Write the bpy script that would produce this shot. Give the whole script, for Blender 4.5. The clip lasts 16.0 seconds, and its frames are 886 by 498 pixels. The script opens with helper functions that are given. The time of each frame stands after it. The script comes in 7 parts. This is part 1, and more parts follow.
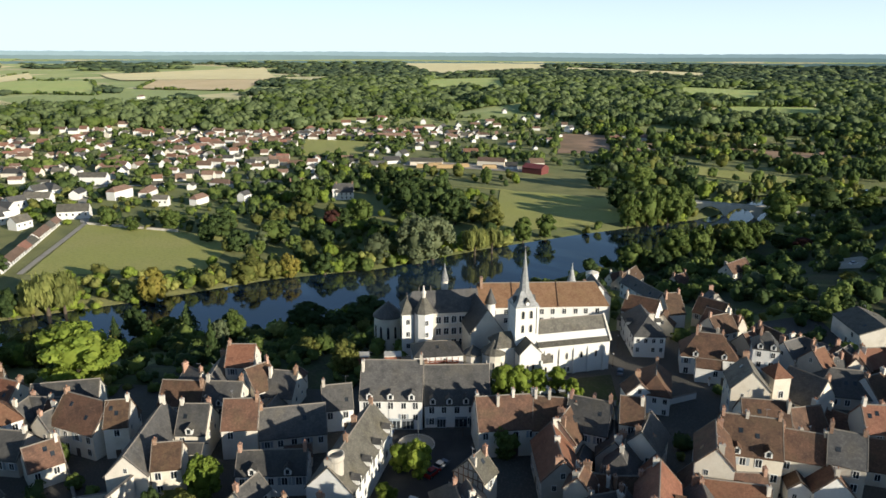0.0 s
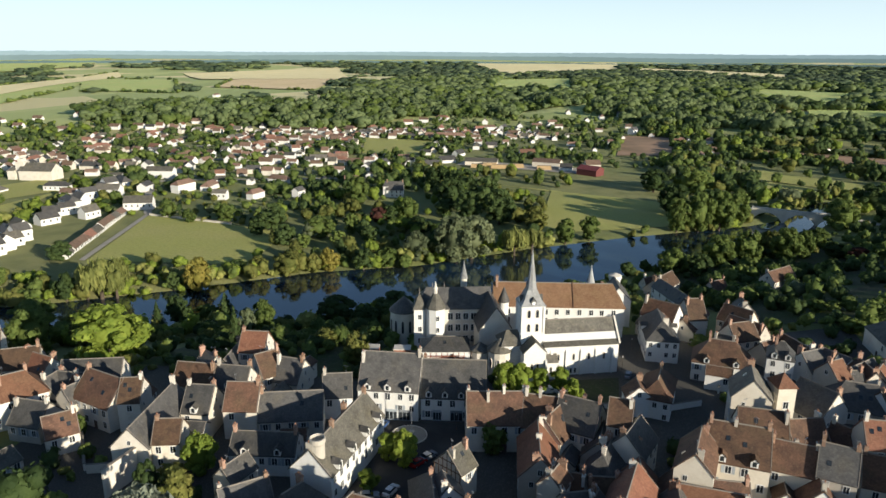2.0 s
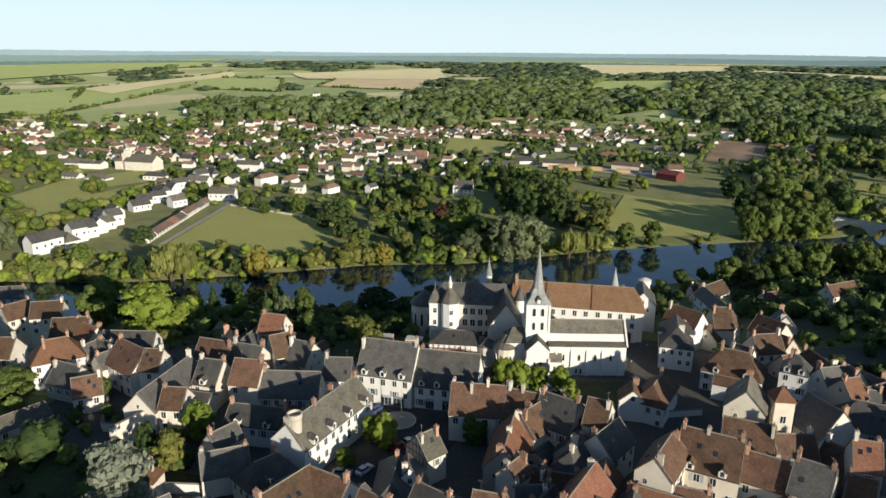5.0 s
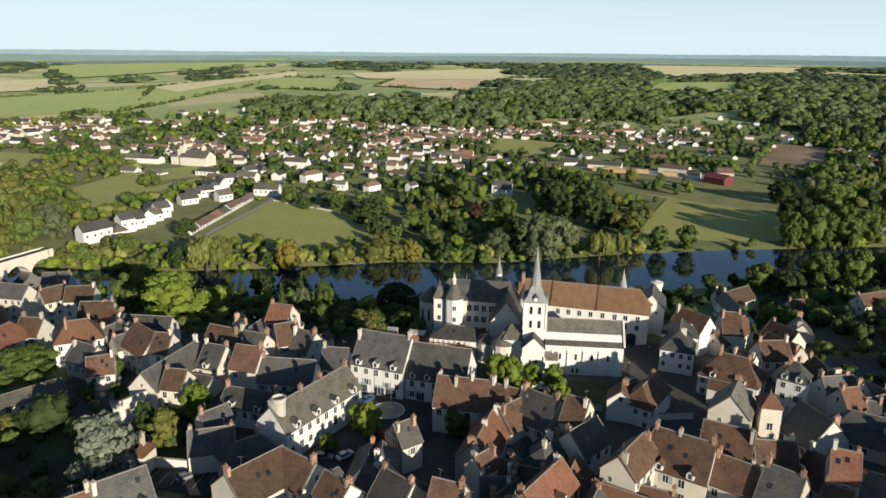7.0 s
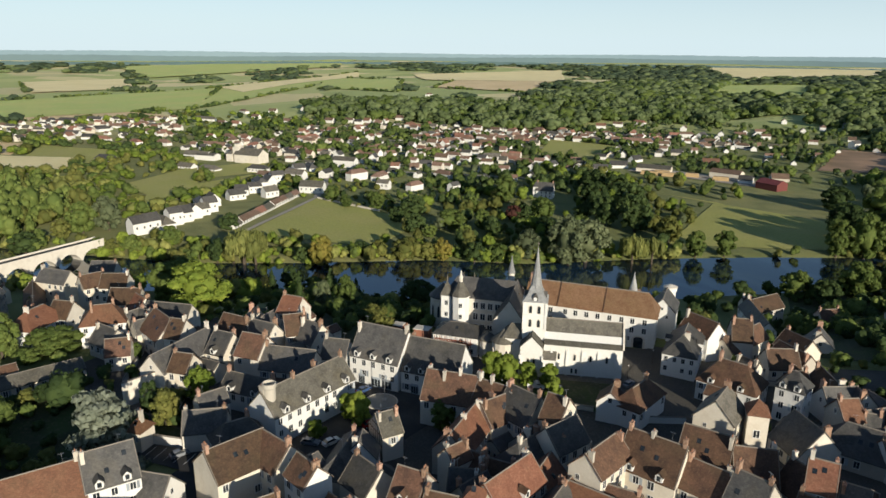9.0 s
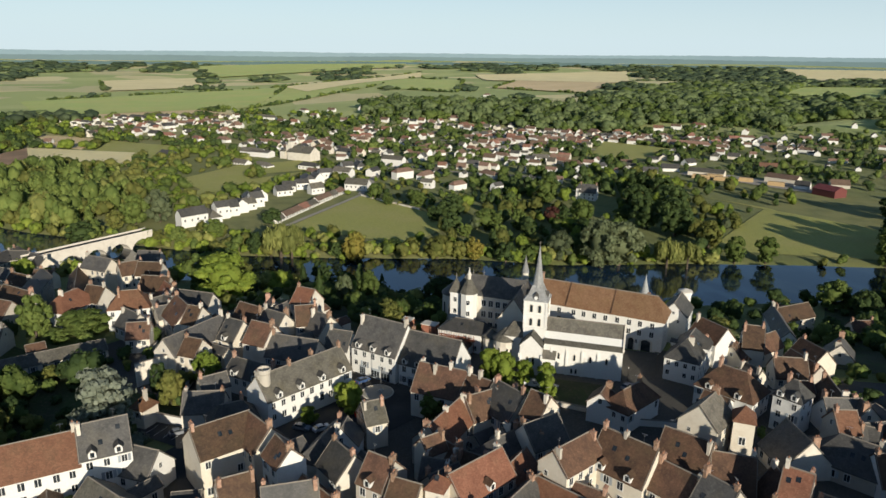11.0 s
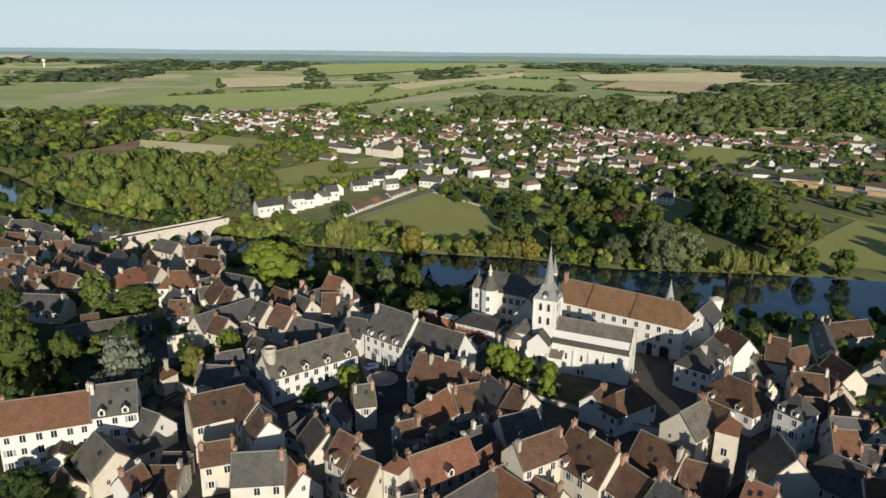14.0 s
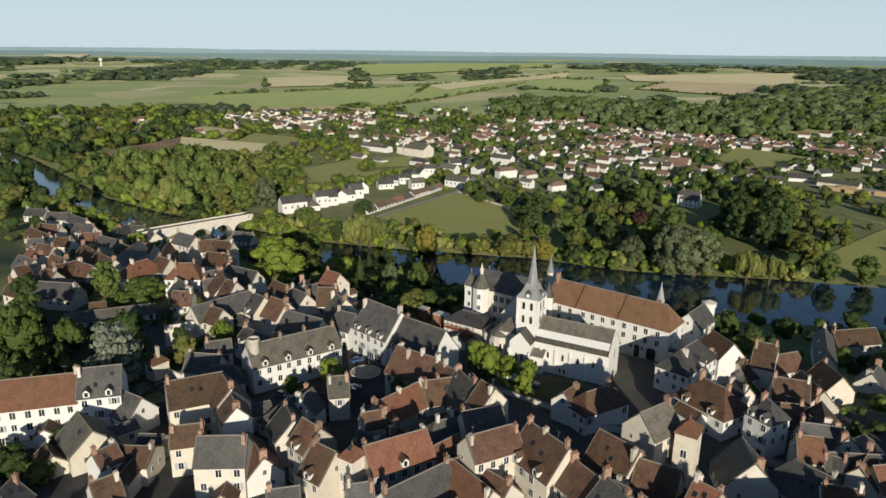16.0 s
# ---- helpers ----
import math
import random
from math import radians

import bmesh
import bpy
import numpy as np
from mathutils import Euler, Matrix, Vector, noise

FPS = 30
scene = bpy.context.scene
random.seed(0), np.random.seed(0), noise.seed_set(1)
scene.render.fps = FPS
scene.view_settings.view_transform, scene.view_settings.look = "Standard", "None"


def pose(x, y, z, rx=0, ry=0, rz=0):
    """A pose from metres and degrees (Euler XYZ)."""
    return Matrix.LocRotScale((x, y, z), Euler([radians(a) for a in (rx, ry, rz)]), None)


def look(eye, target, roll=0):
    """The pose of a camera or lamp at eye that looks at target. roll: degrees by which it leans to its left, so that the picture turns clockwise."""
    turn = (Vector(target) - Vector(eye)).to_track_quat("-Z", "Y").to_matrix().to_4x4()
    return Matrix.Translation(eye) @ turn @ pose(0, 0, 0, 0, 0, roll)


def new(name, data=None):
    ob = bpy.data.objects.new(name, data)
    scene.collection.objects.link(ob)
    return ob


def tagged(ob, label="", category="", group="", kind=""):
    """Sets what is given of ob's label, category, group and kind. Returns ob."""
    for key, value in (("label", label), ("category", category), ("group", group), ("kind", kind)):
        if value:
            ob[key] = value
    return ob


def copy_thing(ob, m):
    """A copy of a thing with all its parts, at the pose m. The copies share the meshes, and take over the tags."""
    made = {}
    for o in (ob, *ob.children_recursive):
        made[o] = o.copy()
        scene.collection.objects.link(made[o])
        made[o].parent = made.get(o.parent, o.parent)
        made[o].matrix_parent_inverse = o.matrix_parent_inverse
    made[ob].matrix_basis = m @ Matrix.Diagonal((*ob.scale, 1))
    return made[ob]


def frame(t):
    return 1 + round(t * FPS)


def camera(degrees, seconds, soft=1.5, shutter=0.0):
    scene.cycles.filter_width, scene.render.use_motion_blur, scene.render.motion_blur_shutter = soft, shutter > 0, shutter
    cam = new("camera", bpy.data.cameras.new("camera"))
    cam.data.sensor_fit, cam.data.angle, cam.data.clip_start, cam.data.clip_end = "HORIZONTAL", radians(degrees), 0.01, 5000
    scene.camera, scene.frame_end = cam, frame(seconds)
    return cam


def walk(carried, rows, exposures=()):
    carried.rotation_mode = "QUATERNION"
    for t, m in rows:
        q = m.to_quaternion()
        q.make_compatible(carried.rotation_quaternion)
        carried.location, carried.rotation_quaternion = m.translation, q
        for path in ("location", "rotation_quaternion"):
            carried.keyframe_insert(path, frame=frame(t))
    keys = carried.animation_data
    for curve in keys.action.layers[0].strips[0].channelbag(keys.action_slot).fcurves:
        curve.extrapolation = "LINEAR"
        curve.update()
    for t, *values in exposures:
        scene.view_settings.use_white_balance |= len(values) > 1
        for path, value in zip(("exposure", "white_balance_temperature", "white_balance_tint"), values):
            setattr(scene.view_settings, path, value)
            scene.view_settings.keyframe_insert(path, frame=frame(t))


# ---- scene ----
cam = camera(65.6, 16.0, soft=1.55)
PATH = [
    (0, (-21.54, -151.91, 85.73), (-32.960, -56.355, 58.552), 0.26),
    (0.5, (-17.46, -152.20, 85.76), (-31.694, -57.029, 58.562), 0.28),
    (1, (-13.37, -152.38, 85.79), (-30.535, -57.675, 58.651), 0.29),
    (1.5, (-9.29, -152.46, 85.80), (-28.324, -58.148, 58.543), 0.32),
    (2, (-5.20, -152.44, 85.82), (-26.403, -58.571, 58.627), 0.34),
    (2.5, (-1.12, -152.33, 85.82), (-24.696, -59.016, 58.668), 0.36),
    (3, (2.96, -152.12, 85.82), (-22.987, -59.449, 58.647), 0.38),
    (3.5, (7.04, -151.83, 85.82), (-21.301, -59.879, 58.570), 0.40),
    (4, (11.10, -151.44, 85.81), (-19.474, -60.206, 58.600), 0.42),
    (6.5, (31.24, -148.22, 85.76), (-9.321, -60.951, 58.573), 0.53),
    (7, (35.21, -147.31, 85.75), (-7.244, -60.940, 58.576), 0.55),
    (7.5, (39.16, -146.30, 85.75), (-5.311, -60.935, 58.635), 0.57),
    (8, (43.08, -145.20, 85.74), (-3.301, -60.868, 58.613), 0.59),
    (8.5, (46.98, -144.01, 85.74), (-1.239, -60.715, 58.598), 0.61),
    (9, (50.85, -142.72, 85.74), (0.755, -60.518, 58.667), 0.63),
    (11.5, (69.68, -134.80, 85.85), (10.454, -58.945, 58.674), 0.73),
    (12, (73.33, -132.92, 85.89), (12.316, -58.524, 58.645), 0.74),
    (12.5, (76.95, -130.94, 85.94), (13.980, -58.187, 58.699), 0.76),
    (13, (80.52, -128.87, 86.01), (15.483, -57.966, 58.734), 0.77),
    (13.5, (84.05, -126.70, 86.08), (17.188, -57.537, 58.755), 0.79),
    (14, (87.53, -124.44, 86.16), (19.164, -56.777, 58.827), 0.81),
    (14.5, (90.97, -122.10, 86.26), (21.409, -55.666, 58.925), 0.83),
    (15, (94.37, -119.68, 86.37), (23.737, -54.397, 59.008), 0.85),
    (15.5, (97.73, -117.19, 86.50), (26.049, -53.057, 59.115), 0.87),
    (16, (101.04, -114.63, 86.64), (28.359, -51.657, 59.207), 0.89),
]
walk(cam, [(t, look(e, g, r)) for t, e, g, r in PATH], exposures=[(0, 0.58, 6090, 8), (3.5, 0.48, 6140, 8), (7.5, 0.32, 6180, 8), (11.5, 0.14, 6130, 8), (16, 0.0, 6090, 8)])

# ---- light: clear early sky, one low warm sun ----
SUN_AZ, SUN_EL = radians(-32), radians(13.5)      # from +x towards -y, above the horizon
world = bpy.data.worlds.new("world")
scene.world = world
world.use_nodes = True
wn, wl = world.node_tree.nodes, world.node_tree.links
sky = wn.new("ShaderNodeTexSky")
sky.sky_type, sky.sun_disc = "NISHITA", False
sky.sun_elevation, sky.sun_rotation = SUN_EL, math.pi / 2 - SUN_AZ
sky.air_density, sky.dust_density, sky.ozone_density = 0.9, 0.25, 1.6
sky.altitude = 800
wn["Background"].inputs["Strength"].default_value = 0.082
wc = wn.new("ShaderNodeTexCoord")
wz = wn.new("ShaderNodeSeparateXYZ")
wl.new(wc.outputs["Generated"], wz.inputs[0])
wr = wn.new("ShaderNodeMapRange")         # pale haze towards the horizon
wr.inputs["From Min"].default_value, wr.inputs["From Max"].default_value = 0.02, 0.24
wr.inputs["To Min"].default_value, wr.inputs["To Max"].default_value = 0.92, 0.0
wl.new(wz.outputs["Z"], wr.inputs["Value"])
wm = wn.new("ShaderNodeMix")
wm.data_type = "RGBA"
wl.new(wr.outputs[0], wm.inputs["Factor"])
wl.new(sky.outputs[0], wm.inputs["A"])
wm.inputs["B"].default_value = (7.4, 8.6, 8.9, 1)
wl.new(wm.outputs["Result"], wn["Background"].inputs["Color"])
lamp = bpy.data.lights.new("sun", "SUN")
lamp.energy, lamp.angle, lamp.color = 5.0, radians(0.6), (1.0, 0.88, 0.7)
S = Vector((math.cos(SUN_EL) * math.cos(SUN_AZ), math.cos(SUN_EL) * math.sin(SUN_AZ), math.sin(SUN_EL)))
new("sun", lamp).matrix_world = look(S * 300, (0, 0, 0))


# ---- materials ----
def material(name, base, rough=0.8, spots=(), bump=0.0, bscale=4.0, vary=0.0, island=0.0, spec=0.3):
    """spots: (scale, second colour, amount, low, high): noise that mixes in a second colour, at real size."""
    m = bpy.data.materials.new(name)
    m.use_nodes = True
    n, l = m.node_tree.nodes, m.node_tree.links
    b = n["Principled BSDF"]
    b.inputs["Roughness"].default_value = rough
    b.inputs["Specular IOR Level"].default_value = spec
    tc = n.new("ShaderNodeTexCoord")
    geo = n.new("ShaderNodeNewGeometry")
    rgb = n.new("ShaderNodeRGB")
    rgb.outputs[0].default_value = (*base, 1)
    col = rgb.outputs[0]
    for sc, second, amount, lo, hi in spots:
        tex = n.new("ShaderNodeTexNoise")
        tex.inputs["Scale"].default_value, tex.inputs["Detail"].default_value = sc, 4
        l.new(geo.outputs["Position"], tex.inputs["Vector"])
        r = n.new("ShaderNodeMapRange")
        r.inputs["From Min"].default_value, r.inputs["From Max"].default_value = lo, hi
        r.inputs["To Max"].default_value = amount
        l.new(tex.outputs["Fac"], r.inputs["Value"])
        mx = n.new("ShaderNodeMix")
        mx.data_type = "RGBA"
        l.new(r.outputs[0], mx.inputs["Factor"])
        l.new(col, mx.inputs["A"])
        mx.inputs["B"].default_value = (*second, 1)
        col = mx.outputs["Result"]
    for amount, out in ((vary, n.new("ShaderNodeObjectInfo").outputs["Random"]), (island, geo.outputs["Random Per Island"])):
        if amount:
            r = n.new("ShaderNodeMapRange")
            r.inputs["To Min"].default_value, r.inputs["To Max"].default_value = 1 - amount, 1 + amount
            l.new(out, r.inputs["Value"])
            hs = n.new("ShaderNodeHueSaturation")
            l.new(r.outputs[0], hs.inputs["Value"])
            r2 = n.new("ShaderNodeMapRange")
            r2.inputs["To Min"].default_value, r2.inputs["To Max"].default_value = 0.5 + amount * 0.02, 0.5 - amount * 0.04
            l.new(out, r2.inputs["Value"])
            l.new(r2.outputs[0], hs.inputs["Hue"])
            l.new(col, hs.inputs["Color"])
            col = hs.outputs[0]
    l.new(col, b.inputs["Base Color"])
    if bump:
        tex = n.new("ShaderNodeTexNoise")
        tex.inputs["Scale"].default_value, tex.inputs["Detail"].default_value = bscale, 5
        l.new(geo.outputs["Position"], tex.inputs["Vector"])
        bp = n.new("ShaderNodeBump")
        bp.inputs["Strength"].default_value, bp.inputs["Distance"].default_value = 0.6, bump
        l.new(tex.outputs["Fac"], bp.inputs["Height"])
        l.new(bp.outputs[0], b.inputs["Normal"])
    return m


def roofing(name, base, light, dark, moss, cell, spec=0.3, rough=0.75):
    """Tiles or slates: every piece a little different, courses in relief, weather stains and moss."""
    m = material(name, base, rough, [(0.45, dark, 0.65, 0.42, 0.66), (1.7, light, 0.45, 0.5, 0.75), (0.25, moss, 0.5, 0.52, 0.75)], vary=0.28, spec=spec)
    n, l = m.node_tree.nodes, m.node_tree.links
    b = n["Principled BSDF"]
    tc = n.new("ShaderNodeTexCoord")
    mp = n.new("ShaderNodeMapping")
    mp.inputs["Scale"].default_value = (1 / cell, 1 / cell, 1.4 / cell)
    vo = n.new("ShaderNodeTexVoronoi")
    vo.inputs["Scale"].default_value = 1.0
    l.new(tc.outputs["Object"], mp.inputs["Vector"])
    l.new(mp.outputs[0], vo.inputs["Vector"])
    sep = n.new("ShaderNodeSeparateColor")
    l.new(vo.outputs["Color"], sep.inputs[0])
    r = n.new("ShaderNodeMapRange")
    r.inputs["To Min"].default_value, r.inputs["To Max"].default_value = 0.84, 1.16
    l.new(sep.outputs[0], r.inputs["Value"])
    hs = n.new("ShaderNodeHueSaturation")
    l.new(r.outputs[0], hs.inputs["Value"])
    l.new(b.inputs["Base Color"].links[0].from_socket, hs.inputs["Color"])
    l.new(hs.outputs[0], b.inputs["Base Color"])
    wv = n.new("ShaderNodeTexWave")
    wv.wave_type, wv.bands_direction, wv.wave_profile = "BANDS", "Z", "SAW"
    wv.inputs["Scale"].default_value, wv.inputs["Distortion"].default_value = 0.8 / cell, 0.6
    l.new(tc.outputs["Object"], wv.inputs["Vector"])
    add = n.new("ShaderNodeMath")
    l.new(wv.outputs["Fac"], add.inputs[0])
    l.new(sep.outputs[1], add.inputs[1])
    bp = n.new("ShaderNodeBump")
    bp.inputs["Strength"].default_value, bp.inputs["Distance"].default_value = 0.6, 0.04
    l.new(add.outputs[0], bp.inputs["Height"])
    l.new(bp.outputs[0], b.inputs["Normal"])
    return m


def leafy(name, base, second, vary=0.25, island=0.25, stands=()):
    """Leaves: matt, letting some light through, each clump of its own green."""
    m = material(name, base, 0.7, [(0.25, second, 0.8, 0.4, 0.65), *stands], 0.9, 0.9, vary=vary, island=island, spec=0.12)
    n, l = m.node_tree.nodes, m.node_tree.links
    b = n["Principled BSDF"]
    tr = n.new("ShaderNodeBsdfTranslucent")
    l.new(b.inputs["Base Color"].links[0].from_socket, tr.inputs["Color"])
    mx = n.new("ShaderNodeMixShader")
    mx.inputs["Fac"].default_value = 0.35
    l.new(b.outputs[0], mx.inputs[1])
    l.new(tr.outputs[0], mx.inputs[2])
    l.new(mx.outputs[0], n["Material Output"].inputs["Surface"])
    return m


SLATE = roofing("slate", (0.082, 0.078, 0.072), (0.15, 0.14, 0.122), (0.042, 0.041, 0.039), (0.115, 0.1, 0.07), 0.28, 0.4, 0.6)
TILE = roofing("brown_tile", (0.118, 0.068, 0.041), (0.2, 0.124, 0.074), (0.05, 0.032, 0.023), (0.1, 0.077, 0.04), 0.26)
RED = roofing("red_tile", (0.185, 0.09, 0.05), (0.26, 0.145, 0.085), (0.13, 0.06, 0.034), (0.16, 0.1, 0.055), 0.28)
OLDSLATE = roofing("old_slate", (0.13, 0.12, 0.097), (0.22, 0.2, 0.155), (0.066, 0.062, 0.05), (0.155, 0.132, 0.078), 0.3)
ORANGE = roofing("orange_tile", (0.245, 0.14, 0.076), (0.33, 0.205, 0.115), (0.18, 0.09, 0.045), (0.24, 0.15, 0.07), 0.28)
LIME = material("limestone", (0.648, 0.594, 0.504), 0.9, [(0.35, (0.45, 0.396, 0.315), 0.5, 0.45, 0.72), (3.0, (0.702, 0.666, 0.594), 0.4, 0.45, 0.7)], 0.02, 5)
WHITE = material("white_render", (0.684, 0.666, 0.621), 0.9, [(0.3, (0.63, 0.594, 0.522), 0.5, 0.5, 0.75), (2.2, (0.792, 0.783, 0.756), 0.4, 0.45, 0.7)], 0.01, 6)
CREAM = material("cream_render", (0.64, 0.58, 0.475), 0.9, [(0.4, (0.495, 0.414, 0.306), 0.5, 0.48, 0.74), (2.5, (0.72, 0.657, 0.549), 0.4, 0.45, 0.7)], 0.015, 6)
GREY = material("grey_render", (0.468, 0.423, 0.351), 0.92, [(0.5, (0.342, 0.306, 0.252), 0.5, 0.48, 0.75), (3.0, (0.54, 0.495, 0.423), 0.4, 0.45, 0.7)], 0.02, 6)
MORTAR = material("ridge_mortar", (0.23, 0.2, 0.165), 0.9, [(0.8, (0.19, 0.165, 0.135), 0.6, 0.45, 0.7)], 0.01, 8)
BRICK = material("chimney_brick", (0.31, 0.19, 0.125), 0.9, [(2.0, (0.5, 0.36, 0.27), 0.6, 0.45, 0.65), (0.6, (0.2, 0.12, 0.09), 0.5, 0.5, 0.75)], 0.02, 9, vary=0.2)
REDBRICK = material("red_brick", (0.3, 0.12, 0.075), 0.9, [(2.0, (0.4, 0.2, 0.13), 0.6, 0.45, 0.65), (0.6, (0.2, 0.09, 0.06), 0.5, 0.5, 0.75)], 0.02, 9)
POT = material("clay_pot", (0.30, 0.155, 0.095), 0.8, [(6, (0.2, 0.1, 0.07), 0.6, 0.5, 0.75)])
FRAME = material("painted_frame", (0.7, 0.69, 0.66), 0.6, [(4, (0.5, 0.48, 0.44), 0.4, 0.5, 0.75)])
GLASS = material("window_pane", (0.02, 0.025, 0.03), 0.08, [(0.5, (0.06, 0.065, 0.07), 0.6, 0.45, 0.6)], spec=0.6)
SHUT = material("shutter_paint", (0.30, 0.33, 0.36), 0.7, [(3, (0.42, 0.42, 0.40), 0.5, 0.5, 0.7)], vary=0.35)
DOOR = material("door_wood", (0.10, 0.07, 0.05), 0.6, [(5, (0.05, 0.035, 0.025), 0.6, 0.45, 0.7)], vary=0.3)
TIMBER = material("timber", (0.17, 0.10, 0.06), 0.8, [(3, (0.08, 0.05, 0.03), 0.6, 0.45, 0.7)])
ASPH = material("asphalt", (0.045, 0.044, 0.043), 0.9, [(0.12, (0.10, 0.095, 0.085), 0.7, 0.45, 0.7), (2.5, (0.035, 0.034, 0.034), 0.4, 0.5, 0.7)], 0.01, 12)
# worn paving, its base darkened to hold the shadow of the narrow streets
PAVE = material("street_shade_paving", (0.085, 0.078, 0.066), 0.95, [(0.15, (0.08, 0.072, 0.06), 0.7, 0.45, 0.7), (3, (0.2, 0.18, 0.15), 0.5, 0.5, 0.7)], 0.02, 10)
GRAVEL = material("pale_road", (0.4, 0.36, 0.29), 0.95, [(0.15, (0.28, 0.25, 0.2), 0.6, 0.45, 0.7), (3, (0.46, 0.42, 0.36), 0.5, 0.5, 0.7)], 0.02, 10)
# earth and grass of lawns and gardens, base darkened to carry their shade
SHADE_EARTH = material("shade_dark_earth", (0.05, 0.055, 0.025), 0.95, [(0.1, (0.06, 0.085, 0.025), 0.9, 0.42, 0.6), (1.2, (0.13, 0.11, 0.07), 0.5, 0.5, 0.7)], 0.05, 3)
LAWN = material("meadow_grass", (0.38, 0.37, 0.1), 0.95, [(0.03, (0.42, 0.38, 0.125), 0.8, 0.42, 0.65), (0.6, (0.22, 0.25, 0.065), 0.5, 0.45, 0.7)], 0.5, 2)
GREENF = material("green_crop", (0.42, 0.5, 0.14), 0.95, [(0.012, (0.5, 0.5, 0.16), 0.8, 0.42, 0.62), (0.2, (0.34, 0.4, 0.11), 0.5, 0.45, 0.7)], 0.8, 1.2)
WHEAT = material("ripe_wheat", (0.8, 0.69, 0.36), 0.95, [(0.01, (0.72, 0.62, 0.3), 0.7, 0.4, 0.62), (0.15, (0.86, 0.76, 0.44), 0.5, 0.45, 0.7)], 0.8, 1.2)
STUB = material("tan_stubble", (0.66, 0.5, 0.28), 0.95, [(0.012, (0.56, 0.42, 0.22), 0.7, 0.42, 0.62), (0.3, (0.74, 0.6, 0.36), 0.5, 0.45, 0.7)], 0.8, 1.2)
PLOUGH = material("ploughed_earth", (0.44, 0.28, 0.17), 0.95, [(0.02, (0.19, 0.14, 0.08), 0.7, 0.42, 0.62), (0.4, (0.30, 0.2, 0.13), 0.5, 0.45, 0.7)])
BARK = material("bark", (0.10, 0.078, 0.055), 0.95, [(2, (0.05, 0.04, 0.03), 0.7, 0.45, 0.65)], 0.03, 8)
LEAF = leafy("leaves_green", (0.115, 0.165, 0.042), (0.155, 0.2, 0.052))
LEAFD = leafy("leaves_dark", (0.058, 0.092, 0.032), (0.08, 0.12, 0.036))
# spire slate lightened: the low sun's brightness is put into its base colour
SPIREM = roofing("sunlit_spire_slate", (0.33, 0.33, 0.32), (0.42, 0.42, 0.4), (0.22, 0.22, 0.22), (0.22, 0.22, 0.2), 0.25, 0.5, 0.5)
LEAFO = leafy("leaves_olive", (0.14, 0.16, 0.042), (0.185, 0.185, 0.05))
LEAFY = leafy("leaves_bright", (0.19, 0.26, 0.042), (0.24, 0.3, 0.05))
WILLOW = leafy("leaves_willow", (0.22, 0.245, 0.07), (0.28, 0.29, 0.085))
SILVER = leafy("leaves_silver", (0.125, 0.155, 0.078), (0.16, 0.185, 0.095))
AMBER = leafy("leaves_amber", (0.25, 0.235, 0.05), (0.3, 0.25, 0.055))
CEDARL = leafy("needles_blue", (0.19, 0.215, 0.155), (0.23, 0.25, 0.19))
COPPER = leafy("leaves_copper", (0.085, 0.04, 0.03), (0.11, 0.05, 0.035))
# far woods, bluer than near leaves: distance haze mixed into the green
HAZY_WOODS = leafy("woodland", (0.068, 0.1, 0.058), (0.09, 0.125, 0.068), 0.0, 0.25, [(0.005, (0.1, 0.125, 0.062), 0.75, 0.48, 0.62), (0.02, (0.045, 0.07, 0.04), 0.6, 0.5, 0.68)])

WOODL = leafy("light_woodland", (0.15, 0.2, 0.082), (0.185, 0.225, 0.1), 0.0, 0.25, [(0.02, (0.09, 0.12, 0.04), 0.6, 0.5, 0.68)])
HAZE_HILLS = []      # far ridges, each paler: distance haze painted as bluer base and glow
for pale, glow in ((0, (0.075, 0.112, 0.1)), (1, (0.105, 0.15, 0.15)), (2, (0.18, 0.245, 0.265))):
    m = material("haze_painted_hills", (0.06 + 0.03 * pale, 0.085 + 0.035 * pale, 0.08 + 0.04 * pale), 1.0, [(0.006, (0.05 + 0.03 * pale, 0.07 + 0.035 * pale, 0.07 + 0.04 * pale), 0.8, 0.42, 0.6)], spec=0.0)
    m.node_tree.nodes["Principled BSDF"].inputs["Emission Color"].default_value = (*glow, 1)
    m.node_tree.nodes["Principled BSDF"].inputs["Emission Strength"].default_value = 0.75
    HAZE_HILLS.append(m)

# far farmland: open fields of grass, green crops and stubble in patches
GROUND = material("farmland", (0.17, 0.19, 0.06), 0.95, [(0.004, (0.25, 0.24, 0.09), 0.8, 0.45, 0.6), (0.05, (0.1, 0.125, 0.04), 0.6, 0.45, 0.65), (0.8, (0.2, 0.17, 0.08), 0.4, 0.5, 0.72)], 0.9, 0.9)
gn, gl = GROUND.node_tree.nodes, GROUND.node_tree.links
gp = gn.new("ShaderNodeNewGeometry")
vor = gn.new("ShaderNodeTexVoronoi")
vor.inputs["Scale"].default_value = 0.0055
gl.new(gp.outputs["Position"], vor.inputs["Vector"])
ramp = gn.new("ShaderNodeValToRGB")
ramp.color_ramp.interpolation = "CONSTANT"
stops = ((0.0, (0.42, 0.48, 0.17)), (0.3, (0.74, 0.64, 0.33)), (0.42, (0.48, 0.52, 0.2)), (0.6, (0.8, 0.69, 0.37)), (0.7, (0.36, 0.43, 0.15)), (0.88, (0.6, 0.54, 0.28)))
for k, (at, c) in enumerate(stops):
    e = ramp.color_ramp.elements[k] if k < 2 else ramp.color_ramp.elements.new(at)
    e.position, e.color = at, (*c, 1)
sp = gn.new("ShaderNodeSeparateColor")
gl.new(vor.outputs["Color"], sp.inputs[0])
